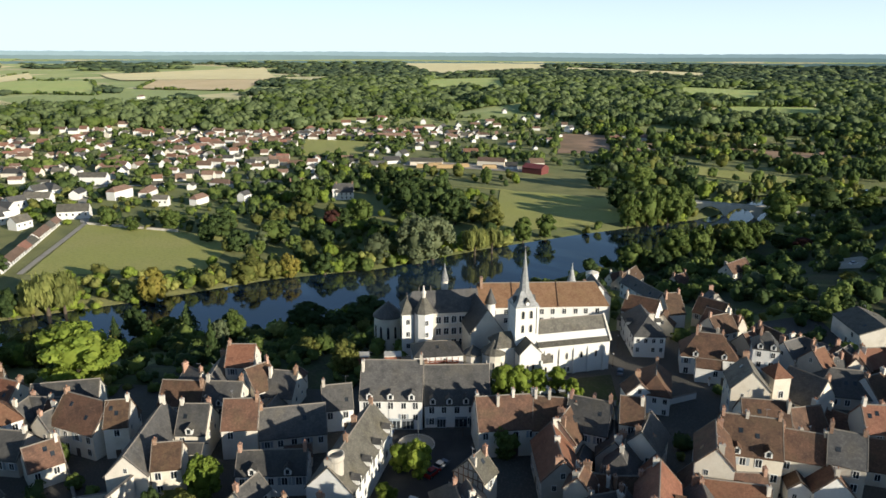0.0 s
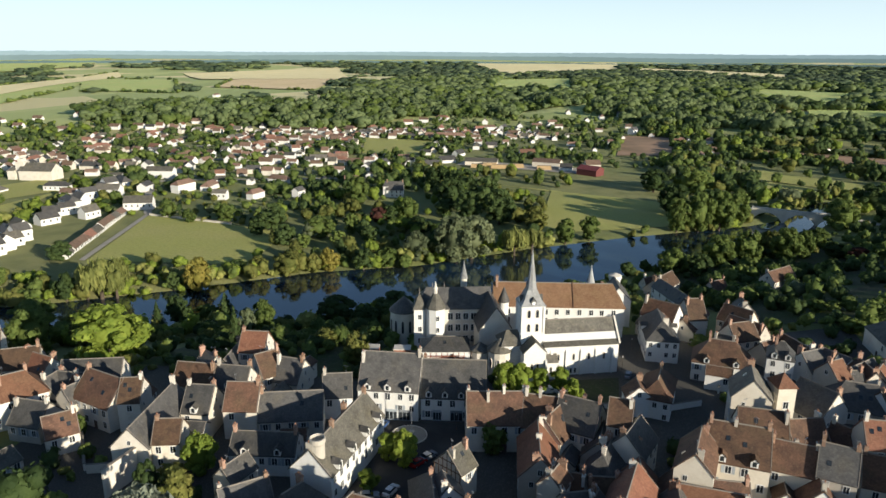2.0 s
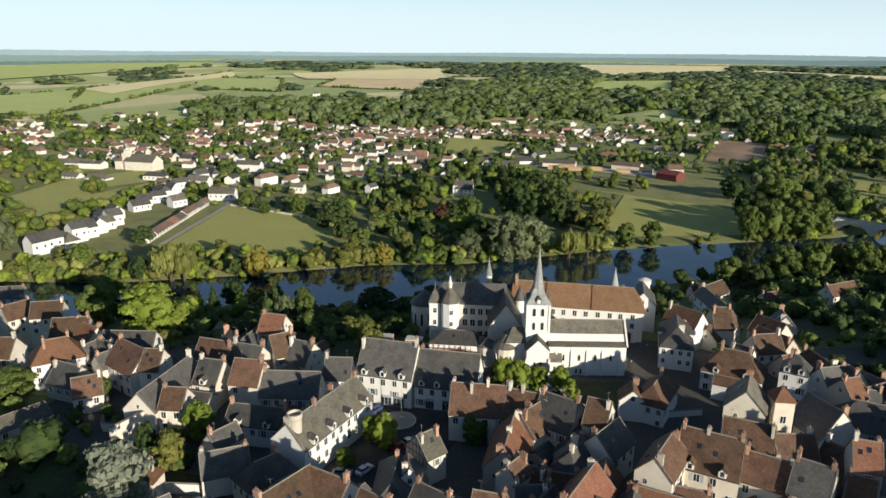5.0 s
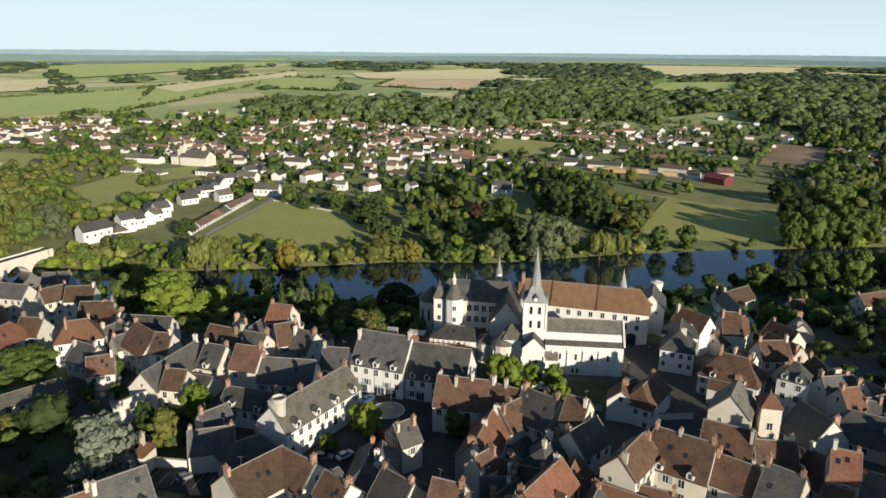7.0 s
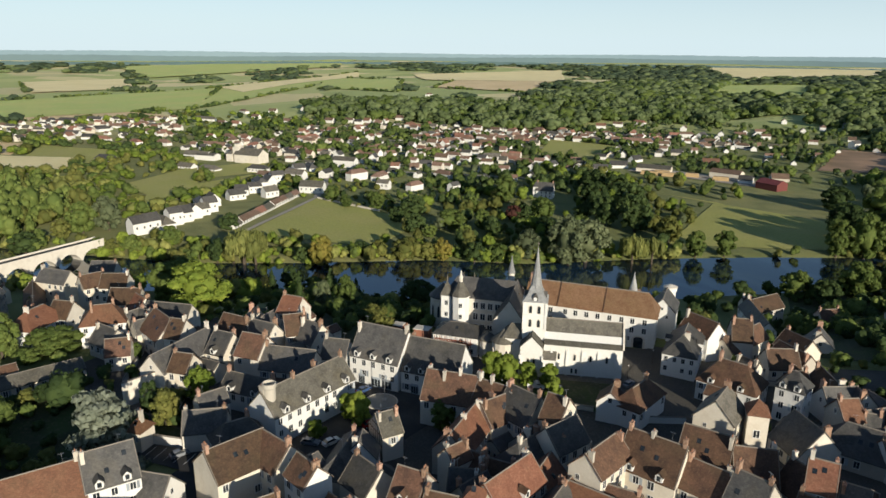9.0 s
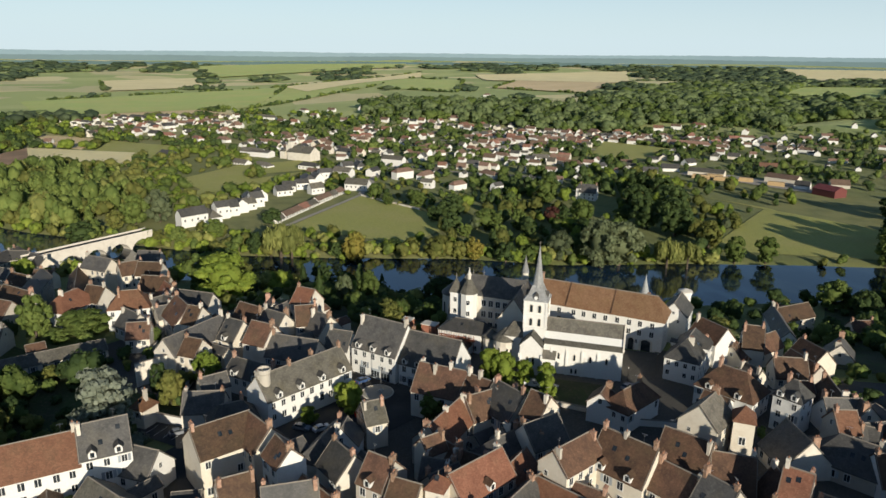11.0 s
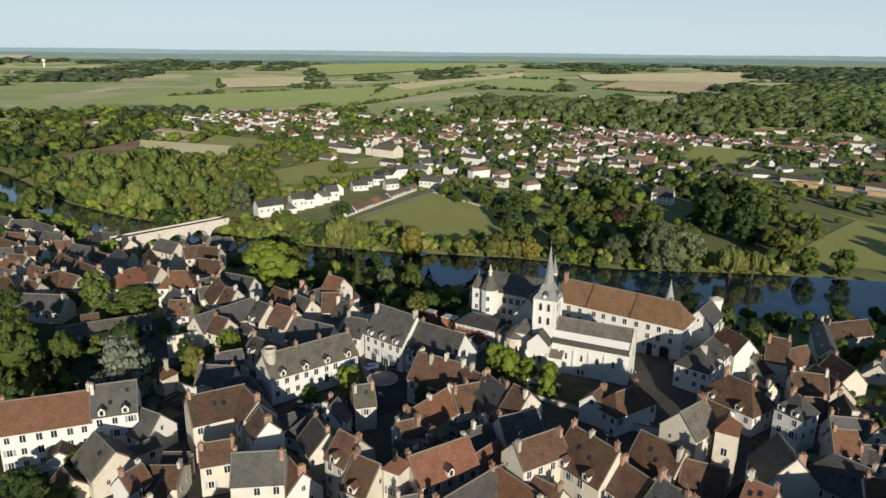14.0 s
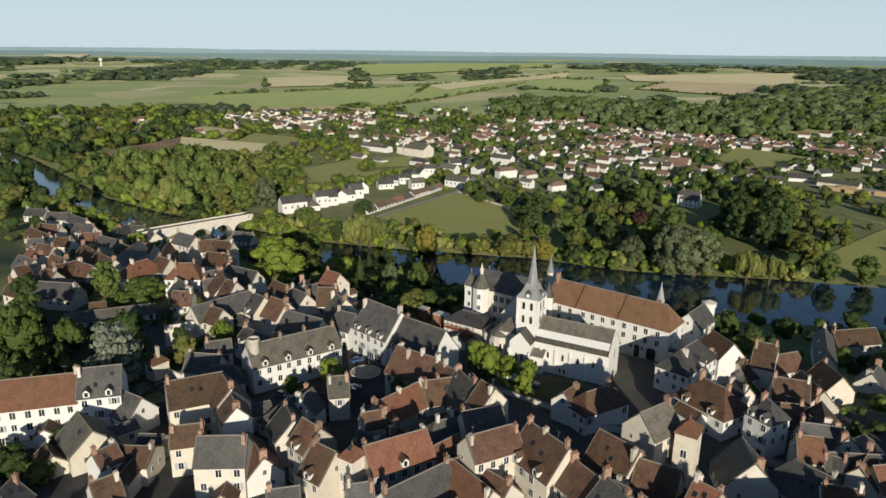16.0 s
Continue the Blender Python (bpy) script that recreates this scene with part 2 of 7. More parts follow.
gl.new(sp.outputs[0], ramp.inputs[0])
sx = gn.new("ShaderNodeSeparateXYZ")
gl.new(gp.outputs["Position"], sx.inputs[0])
lenn = gn.new("ShaderNodeVectorMath")
lenn.operation = "LENGTH"
gl.new(gp.outputs["Position"], lenn.inputs[0])
mr = gn.new("ShaderNodeMapRange")
mr.inputs["From Min"].default_value, mr.inputs["From Max"].default_value, mr.inputs["To Max"].default_value = 850, 1050, 0.85
gl.new(lenn.outputs["Value"], mr.inputs["Value"])
gm = gn.new("ShaderNodeMix")
gm.data_type = "RGBA"
gb = gn["Principled BSDF"]
gl.new(mr.outputs[0], gm.inputs["Factor"])
gl.new(gb.inputs["Base Color"].links[0].from_socket, gm.inputs["A"])
gl.new(ramp.outputs[0], gm.inputs["B"])
gl.new(gm.outputs["Result"], gb.inputs["Base Color"])

for m, tint, fuzz in ((LAWN, (0.75, 0.75, 0.35), 0.04), (GREENF, (0.75, 0.8, 0.4), 0.08), (STUB, (1.0, 0.82, 0.5), 0.1), (WHEAT, (1.0, 0.85, 0.55), 0.1), (GROUND, (0.75, 0.75, 0.4), 0.055)):
    b = m.node_tree.nodes["Principled BSDF"]
    b.inputs["Sheen Weight"].default_value, b.inputs["Sheen Roughness"].default_value, b.inputs["Sheen Tint"].default_value = fuzz, 0.6, (*tint, 1)
# blue of the reflected sky is partly put into the water's base colour
WATER = material("sky_tinted_water", (0.014, 0.032, 0.055), 0.06, [(0.03, (0.02, 0.024, 0.016), 0.7, 0.4, 0.6)], spec=0.9)
wnn, wll = WATER.node_tree.nodes, WATER.node_tree.links
wt = wnn.new("ShaderNodeTexNoise")
wt.inputs["Scale"].default_value, wt.inputs["Detail"].default_value = 0.35, 3
wg = wnn.new("ShaderNodeNewGeometry")
wll.new(wg.outputs["Position"], wt.inputs["Vector"])
wb = wnn.new("ShaderNodeBump")
wb.inputs["Strength"].default_value, wb.inputs["Distance"].default_value = 0.25, 0.12
wll.new(wt.outputs["Fac"], wb.inputs["Height"])
wll.new(wb.outputs[0], wnn["Principled BSDF"].inputs["Normal"])


# ---- mesh helpers ----
class Mb:
    """Collects vertices and faces of one mesh."""

    def __init__(self):
        self.v, self.f = [], []

    def add(self, vs, fs):
        o = len(self.v)
        self.v += [tuple(p) for p in vs]
        self.f += [tuple(i + o for i in f) for f in fs]
        return self

    def box(self, x0, y0, z0, x1, y1, z1, taper=0.0):
        t = taper
        return self.add([(x0, y0, z0), (x1, y0, z0), (x1, y1, z0), (x0, y1, z0), (x0 + t, y0 + t, z1), (x1 - t, y0 + t, z1), (x1 - t, y1 - t, z1), (x0 + t, y1 - t, z1)],
                        [(3, 2, 1, 0), (4, 5, 6, 7), (0, 1, 5, 4), (1, 2, 6, 5), (2, 3, 7, 6), (3, 0, 4, 7)])

    def prism(self, prof, x0, x1):
        """A profile of (y, z), anticlockwise seen from +x, drawn out along x."""
        n = len(prof)
        return self.add([(x0, y, z) for y, z in prof] + [(x1, y, z) for y, z in prof],
                        [tuple(range(n))[::-1], tuple(range(n, 2 * n))] + [(i, (i + 1) % n, n + (i + 1) % n, n + i) for i in range(n)])

    def tube(self, x, y, rings, n=12, cap=True):
        """Rings of (radius, z) round a vertical axis."""
        o = len(self.v)
        vs = [(x + r * math.cos(2 * math.pi * k / n), y + r * math.sin(2 * math.pi * k / n), z) for r, z in rings for k in range(n)]
        fs = [(a * n + k, a * n + (k + 1) % n, (a + 1) * n + (k + 1) % n, (a + 1) * n + k) for a in range(len(rings) - 1) for k in range(n)]
        if cap:
            fs += [tuple(range(n))[::-1], tuple(range((len(rings) - 1) * n, len(rings) * n))]
        return self.add(vs, fs)

    def hip(self, x0, y0, x1, y1, z0, z1, rx0, rx1, thick=0.18):
        """A hipped roof on a rectangle, with its ridge from rx0 to rx1 along the middle."""
        ym = (y0 + y1) / 2
        lo = [(x0, y0, z0 - thick), (x1, y0, z0 - thick), (x1, y1, z0 - thick), (x0, y1, z0 - thick)]
        up = [(x0, y0, z0), (x1, y0, z0), (x1, y1, z0), (x0, y1, z0)]
        if abs(rx1 - rx0) < 0.02:
            return self.add(lo + up + [(rx0, ym, z1)], [(3, 2, 1, 0)] + [(i, (i + 1) % 4, 4 + (i + 1) % 4, 4 + i) for i in range(4)] + [(4 + i, 4 + (i + 1) % 4, 8) for i in range(4)])
        return self.add(lo + up + [(rx0, ym, z1), (rx1, ym, z1)],
                        [(3, 2, 1, 0)] + [(i, (i + 1) % 4, 4 + (i + 1) % 4, 4 + i) for i in range(4)] + [(4, 5, 9, 8), (5, 6, 9), (6, 7, 8, 9), (7, 4, 8)])

    def mesh(self, name, mat, smooth=False):
        me = bpy.data.meshes.new(name)
        me.from_pydata(self.v, [], self.f)
        me.materials.append(mat)
        if smooth:
            me.polygons.foreach_set("use_smooth", [True] * len(me.polygons))
        me.update()
        return me


def part(name, mb, mat, parent, label="", at=None):
    ob = new(name, mb if isinstance(mb, bpy.types.Mesh) else mb.mesh(name, mat))
    ob.parent = parent
    if at is not None:
        ob.matrix_basis = at
    if label:
        tagged(ob, label)
    return ob


def thing(name, label, category, m, group="", kind=""):
    ob = new(name)
    ob.matrix_basis = m
    ob.empty_display_size = 0.5
    return tagged(ob, label, category, group, kind)


def raw_mesh(name, v, f, mat, smooth=False):
    """A mesh from arrays: f holds triangles or quads, all of one length."""
    me = bpy.data.meshes.new(name)
    v, f = np.asarray(v, float), np.asarray(f, int)
    k = f.shape[1]
    me.vertices.add(len(v))
    me.vertices.foreach_set("co", v.ravel())
    me.loops.add(f.size)
    me.loops.foreach_set("vertex_index", f.ravel())
    me.polygons.add(len(f))
    me.polygons.foreach_set("loop_start", np.arange(0, f.size, k))
    me.polygons.foreach_set("loop_total", np.full(len(f), k))
    me.update(calc_edges=True)
    me.validate()
    me.materials.append(mat)
    if smooth:
        me.polygons.foreach_set("use_smooth", np.ones(len(f), bool))
    return me


# ---- ground: town plateau, river valley, plain and far hills ----
RIVER = np.array([(-5000, -1900, 12), (-1500, -330, 12), (-950, -50, 12), (-800, 0, 13), (-690, 9, 14), (-560, 8, 17), (-450, 8, 17), (-380, 18, 20), (-300, 36, 28), (-235, 66, 22),
                  (-180, 97, 27), (-125, 129, 36), (-75, 157, 33), (-20, 208, 31), (30, 248, 28), (80, 288, 21), (105, 308, 17), (126, 332, 14), (142, 362, 14), (170, 405, 14), (330, 470, 15), (700, 580, 15), (5000, 1800, 15)], float)
WATER_Z = -22.0


def wavy(x, y, s, seed):
    """A cheap smooth field between -1 and 1."""
    a = np.sin(x / s * 2.1 + seed) * np.cos(y / s * 1.7 + seed * 1.3) + 0.6 * np.sin((x * 0.6 + y * 0.8) / s * 3.7 + seed * 2.1) + 0.4 * np.cos((x * 0.9 - y * 0.5) / s * 5.9 + seed * 0.7)
    return a / 2.0


def river_dist(x, y):
    """Distance from the river's edge (negative in the water), and whether the point lies north of it."""
    best, north = np.full(x.shape, 1e9), np.zeros(x.shape, bool)
    for (ax, ay, aw), (bx, by, bw) in zip(RIVER[:-1], RIVER[1:]):
        dx, dy = bx - ax, by - ay
        s = np.clip(((x - ax) * dx + (y - ay) * dy) / (dx * dx + dy * dy), 0, 1)
        d = np.hypot(x - ax - s * dx, y - ay - s * dy) - (aw + (bw - aw) * s)
        near = d < best
        best = np.where(near, d, best)
        north = np.where(near, dx * (y - ay) - dy * (x - ax) > 0, north)
    return best, north


def gz_array(x, y):
    x, y = np.asarray(x, float), np.asarray(y, float)
    d, north = river_dist(x, y)
    r = np.hypot(x, y)
    az = np.degrees(np.arctan2(-x, y))
    zn = np.interp(d, (-40, -6, 0, 7, 80, 900), (-24, -23.6, -22.1, -20.6, -20.4, -21.5))
    steep = np.interp(d, (-40, -6, 0, 7, 30, 72, 100), (-24, -23.6, -22.1, -20.2, -14, -1.5, 1.3))
    gentle = np.interp(d, (-40, -6, 0, 7, 60, 100, 125), (-24, -23.6, -22.1, -20.2, -14.5, -3, 1.3))
    k = np.clip((x - 5) / 30, 0, 1)
    k = np.maximum(k, np.clip((-150 - x) / 60, 0, 1))
    z = np.where(north, zn, steep * (1 - k) + gentle * k)
    # the wooded plateau north of the village, open plain to the west, and the rise to the far hills
    hill = np.clip((55 - az) / 16, 0, 1) * np.clip((az + 60) / 20, 0, 1)
    hill = hill * hill * (3 - 2 * hill)
    rise = np.interp(r, (850, 960, 1100, 1500, 2800), (0, 8, 19, 22, 24)) * hill + np.interp(r, (1500, 2800), (0, 12)) * (1 - hill)
    dale = 13 * np.exp(-((az - 8.0) / 2.6) ** 2) * np.interp(r, (1000, 1150, 1500, 1900), (0, 1, 1, 0))
    far = rise - dale + np.interp(r, (2700, 3600, 4700, 7000), (0, 18, 64, 64))
    roll = wavy(x, y, 900, 1.0) * np.interp(r, (700, 1300, 2500, 4900), (0, 2.5, 5, 6)) + wavy(x, y, 60, 2.0) * np.interp(d, (0, 15, 80), (0, 0.1, 0.35))
    return z + np.where(north | (r > 1500), far, 0) + np.where(d > 0, roll, 0)


def gz(x, y):
    return float(gz_array(np.array([x]), np.array([y]))[0])


def steps(lo, hi, a, b, step, grow):
    out, p = [a], a
    while p > lo:
        p -= max(step, (a - p) * grow + step)
        out.append(max(p, lo))
    out, q = out[::-1], a
    while q < hi:
        q += step if q < b else step + (q - b) * grow
        out.append(min(q, hi))
    return np.array(out)


gx, gy = steps(-4900, 4900, -420, 180, 6.0, 0.034), steps(-4900, 4900, -140, 430, 6.0, 0.034)
XX, YY = np.meshgrid(gx, gy)
ZZ = gz_array(XX, YY)
nx, ny = len(gx), len(gy)
ii = np.arange(nx * ny).reshape(ny, nx)
quads = np.stack([ii[:-1, :-1], ii[:-1, 1:], ii[1:, 1:], ii[1:, :-1]], -1).reshape(-1, 4)
tagged(new("ground", raw_mesh("ground", np.stack([XX.ravel(), YY.ravel(), ZZ.ravel()], -1), quads, GROUND, True)),
       "rolling farmland with green and golden fields round a river valley", "ground", kind="structure")
tagged(new("water", Mb().add([(-1800, -520, WATER_Z), (900, -120, WATER_Z), (900, 700, WATER_Z), (-1800, 500, WATER_Z)], [(0, 1, 2, 3)]).mesh("water", WATER)),
       "calm dark river water reflecting sky and trees", "river", kind="structure")


def patch(name, label, category, corners, mat, lift, n=14, kind="structure"):
    """A field or a paved place laid on the ground between four corners."""
    a, b, c, d = [np.array(p, float) for p in corners]
    u, v = np.meshgrid(np.linspace(0, 1, n), np.linspace(0, 1, n))
    u, v = u[..., None], v[..., None]
    p = (a * (1 - u) + b * u) * (1 - v) + (d * (1 - u) + c * u) * v
    z = gz_array(p[..., 0], p[..., 1]) + lift
    i = np.arange(n * n).reshape(n, n)
    q = np.stack([i[:-1, :-1], i[:-1, 1:], i[1:, 1:], i[1:, :-1]], -1).reshape(-1, 4)
    PATCHES.append((np.array(corners, float), lift))
    return tagged(new(name, raw_mesh(name, np.concatenate([p, z[..., None]], -1).reshape(-1, 3), q, mat, True)), label, category, kind=kind)


PATCHES = []

# ---- fields, meadows and paved places ----
patch("field", "mown meadow with long tree shadows beside the river road", "field", [(-266, 146), (-180, 160), (-190, 229), (-300, 247)], LAWN, 0.3, 24)
patch("field", "open grass meadow on the far river bank", "field", [(-40, 262), (40, 300), (62, 330), (-41, 410)], LAWN, 0.3, 24)
patch("field", "open grass meadow on the far river bank", "field", [(-91, 420), (-42, 409), (62, 329), (66, 373)], LAWN, 0.32, 20)
patch("field", "grass paddock among village houses", "field", [(-259, 564), (-202, 580), (-204, 705), (-310, 724)], LAWN, 0.5)
patch("field", "ploughed reddish field beside the village", "field", [(14, 632), (76, 645), (86, 832), (27, 840)], PLOUGH, 0.5)
patch("field", "long golden wheat field on the plateau", "field", [(-430, 2853), (66, 3297), (63, 4150), (-728, 3826)], WHEAT, 6, 30)
patch("field", "long golden wheat field on the plateau", "field", [(150, 3250), (643, 2652), (729, 2941), (64, 3780)], WHEAT, 5, 24)
patch("field", "green pasture before the woods", "field", [(-300, 1702), (-75, 1636), (-126, 2520), (-354, 2287)], GREENF, 2.5, 20)
patch("field", "sunlit grass between the western houses", "field", [(-690, 236), (-590, 250), (-640, 330), (-770, 300)], LAWN, 0.5, 16)
patch("field", "pale hay meadow between the western houses", "field", [(-800, 221), (-715, 236), (-795, 300), (-900, 268)], STUB, 0.5, 16)
patch("field", "bright grass slope below the village church", "field", [(-470, 200), (-392, 176), (-420, 236), (-500, 290)], LAWN, 0.5, 16)
patch("field", "dry stubble field on the hill", "field", [(-980, 1500), (-690, 1450), (-1000, 2450), (-1400, 2420)], STUB, 2.5, 24)
patch("field", "broad green crop field", "field", [(-1195, 1262), (-920, 1227), (-1383, 1916), (-1736, 1923)], GREENF, 1.5, 20)
patch("field", "broad green crop field", "field", [(-1145, 383), (-1067, 754), (-1575, 1267), (-1537, 514)], GREENF, 1.5, 24)
patch("field", "broad green crop field", "field", [(-1075, 761), (-1273, 1308), (-1627, 1856), (-1566, 1271)], GREENF, 1.5, 24)
patch("field", "narrow stubble strip between green fields", "field", [(-1330, 1133), (-1702, 2087), (-1929, 2362), (-1584, 1269)], WHEAT, 2.4, 24)
patch("field", "stubble field edged by hedges", "field", [(-1744, 819), (-1720, 1096), (-2293, 1456), (-2340, 1110)], WHEAT, 2.5, 20)
patch("field", "stubble field on the slope", "field", [(-1308, 1958), (-854, 2143), (-1315, 3231), (-1649, 2387)], WHEAT, 3.2, 24)
patch("field", "brown stubble field behind the poplar wood", "field", [(-592, 48), (-690, 96), (-775, 205), (-640, 150)], PLOUGH, 0.6, 16)
patch("field", "pale stubble field beside the poplar wood", "field", [(-640, 150), (-775, 205), (-640, 268), (-570, 212)], WHEAT, 0.6, 16)
patch("field", "tan stubble field at the village edge", "field", [(-1090, 405), (-965, 640), (-1120, 640), (-1300, 500)], STUB, 0.9, 16)
patch("field", "green pasture between woods", "field", [(299, 1394), (396, 1224), (595, 1666), (407, 1888)], GREENF, 2, 16)
patch("field", "green pasture between woods", "field", [(306, 1002), (409, 960), (501, 1129), (336, 1153)], GREENF, 1.5, 16)
patch("field", "riverside grass clearing", "field", [(125, 451), (146, 416), (177, 464), (130, 508)], LAWN, 0.4, 16)
patch("field", "far green crop field", "field", [(-2260, 1537), (-2377, 2706), (-2808, 3517), (-3119, 1993)], GREENF, 4, 24)
patch("field", "far pale stubble field", "field", [(-3749, 807), (-4376, 1049), (-4426, 814), (-4062, 728)], WHEAT, 7, 20)
patch("field", "bare reddish slope above the village", "field", [(116, 682), (335, 612), (338, 659), (128, 743)], PLOUGH, 0.6, 16)
patch("field", "sunlit grass slope with young trees", "field", [(-494, 279), (-445, 242), (-419, 321), (-474, 360)], LAWN, 0.4, 16)
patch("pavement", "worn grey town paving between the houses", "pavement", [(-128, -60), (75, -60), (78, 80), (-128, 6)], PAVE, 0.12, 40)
patch("pavement", "worn grey town paving between the houses", "pavement", [(-62, -110), (62, -110), (62, -60.1), (-62, -60.1)], ASPH, 0.12, 30)
patch("square", "dark asphalt town square with parked cars", "square", [(-50, -48), (-30, -44), (-26, -8), (-58, -13)], ASPH, 0.2, 20)
patch("road", "asphalt street between the old houses", "road", [(5.5, -60), (11, -60), (10, -8), (3, -8)], ASPH, 0.22, 20)
patch("church_square", "dark grey paved square beside the church", "square", [(4, 12), (16, 14), (22, 66), (4, 56)], PAVE, 0.22, 20)
patch("churchyard", "lawn at the foot of the church, shade put into its dark colour", "lawn", [(-24, 2), (4, 8), (4, 25), (-22, 15)], SHADE_EARTH, 0.2, 20)
patch("road", "narrow road along the meadow wall", "road", [(-271, 146), (-267.5, 146), (-301.5, 251), (-305, 251)], GRAVEL, 0.3, 24)
patch("road", "pale village road climbing away from the river", "road", [(-307, 251), (-301, 251), (-370, 355), (-378, 353)], GRAVEL, 0.3, 20)
patch("road", "pale village road", "road", [(-378, 353), (-370, 355), (-277, 582), (-285, 588)], GRAVEL, 0.4, 24)
patch("road", "pale lane between village gardens", "road", [(-351, 380), (-347, 376), (-199, 424), (-202, 429)], GRAVEL, 0.4, 20)
patch("road", "pale lane between village gardens", "road", [(-523, 453), (-520, 448), (-351, 504), (-354, 510)], GRAVEL, 0.4, 20)
patch("road", "pale lane between village gardens", "road", [(-479, 588), (-475, 580), (-280, 631), (-282, 637)], GRAVEL, 0.5, 20)
patch("road", "pale lane through the outlying houses", "road", [(-840, 441), (-836, 435), (-634, 506), (-637, 513)], GRAVEL, 0.5, 20)
patch("park", "park lawn with old trees, shade put into its dark colour", "park", [(-150, -110), (-62, -110), (-70, -52), (-150, -62)], SHADE_EARTH, 0.2, 30)
PATCHES_KEEP = len(PATCHES)
patch("car_park", "small asphalt car park behind a white wall", "car park", [(-75, -66), (-57, -62.6), (-64, -55.4), (-77, -59)], ASPH, 0.26, 12)
patch("hillside", "gardens on the slope below the town, coloured dark as shade", "garden", [(46, 82), (210, 90), (220, 330), (30, 200)], SHADE_EARTH, 0.25, 40)
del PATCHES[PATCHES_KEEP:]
patch("garden", "terraced garden above the river, coloured dark as shade", "garden", [(-135, 6), (-64, 6), (-66, 60), (-135, 34)], SHADE_EARTH, 0.2, 30)

patch("field", "grass strip between the river woods", "field", [(127, 508), (213, 454), (229, 490), (141, 562)], LAWN, 0.5, 16)
patch("field", "bare reddish garden plot on the valley side", "field", [(230, 603), (272, 610), (308, 661), (248, 695)], PLOUGH, 0.6, 16)
patch("field", "grass slope behind the row houses", "field", [(-388, 142), (-386, 206), (-421, 303), (-424, 196)], LAWN, 0.4, 16)
patch("sports_court", "pale sports court with a bare earth bank", "court", [(112, 150), (135, 146), (140, 172), (116, 178)], GRAVEL, 0.5, 12)


# ---- houses ----
PLACED = []
METAL = material("galvanised_metal", (0.45, 0.45, 0.46), 0.4, [(3, (0.3, 0.3, 0.3), 0.5, 0.45, 0.7)], spec=0.6)
METAL.node_tree.nodes["Principled BSDF"].inputs["Metallic"].default_value = 0.8
WIN_F = Mb().box(-0.62, -0.05, -0.85, 0.62, 0.05, -0.72).box(-0.62, -0.05, 0.72, 0.62, 0.05, 0.85).box(-0.62, -0.05, -0.72, -0.5, 0.05, 0.72).box(0.5, -0.05, -0.72, 0.62, 0.05, 0.72).box(-0.04, -0.035, -0.72, 0.04, 0.03, 0.72).mesh("window", FRAME)
WIN_P = Mb().box(-0.5, -0.02, -0.72, 0.5, 0.02, 0.72).mesh("pane", GLASS)
SHUT_M = Mb().box(-0.27, -0.03, -0.76, 0.27, 0.03, 0.76).mesh("shutter", SHUT)
DOOR_M = Mb().box(-0.55, -0.05, 0, 0.55, 0.05, 2.15).mesh("door", DOOR)
CHIM_B = {}
POT_M = Mb().tube(0, 0, [(0.13, 0), (0.11, 0.45), (0.14, 0.5)], 8).mesh("chimney_pot", POT)
DORM_W = Mb().prism([(-0.7, -0.7), (0.7, -0.7), (0.7, 0.55), (0, 1.15), (-0.7, 0.55)], -0.05, 1.7).mesh("dormer", WHITE)
DORM_R = {}
SKYL = Mb().box(-0.4, -0.5, -0.02, 0.4, 0.5, 0.05).mesh("skylight", GLASS)
AERIAL = Mb().tube(0, 0, [(0.025, -0.3), (0.02, 2.0)], 5).box(-0.6, -0.015, 1.8, 0.6, 0.015, 1.84).box(-0.5, -0.25, 1.8, -0.47, 0.25, 1.83).box(-0.2, -0.22, 1.8, -0.17, 0.22, 1.83).box(0.1, -0.2, 1.8, 0.13, 0.2, 1.83).box(0.4, -0.16, 1.8, 0.43, 0.16, 1.83).mesh("aerial", METAL)
HOMES = []
SEEN = (Vector((-20, -150)), Vector((100, -115)))
RNG = random.Random(11)


def chimney_mesh(a, b, h, mat):
    key = (round(a, 1), round(b, 1), round(h, 1), mat.name)
    if key not in CHIM_B:
        CHIM_B[key] = Mb().box(-a / 2, -b / 2, -1.6, a / 2, b / 2, h).box(-a / 2 - 0.08, -b / 2 - 0.08, h - 0.28, a / 2 + 0.08, b / 2 + 0.08, h - 0.12).box(-a / 2 - 0.04, -b / 2 - 0.04, h, a / 2 + 0.04, b / 2 + 0.04, h + 0.08).mesh("chimney", mat)
    return CHIM_B[key]


def face_seen(p, n):
    return any(n.dot(c - p) > 0 for c in SEEN)


def opening(root, x, y, z, turn, scale=1.0, shutters=False):
    """A window with its pane, on a wall whose outside is turned by that angle from -y."""
    w = part("window", WIN_F, None, root, at=pose(x, y, z, 0, 0, turn) @ Matrix.Scale(scale, 4))
    part("pane", WIN_P, None, w)
    if shutters:
        for s in (-0.92, 0.92):
            part("shutter", SHUT_M, None, w, at=pose(s, -0.02, 0))
    return w


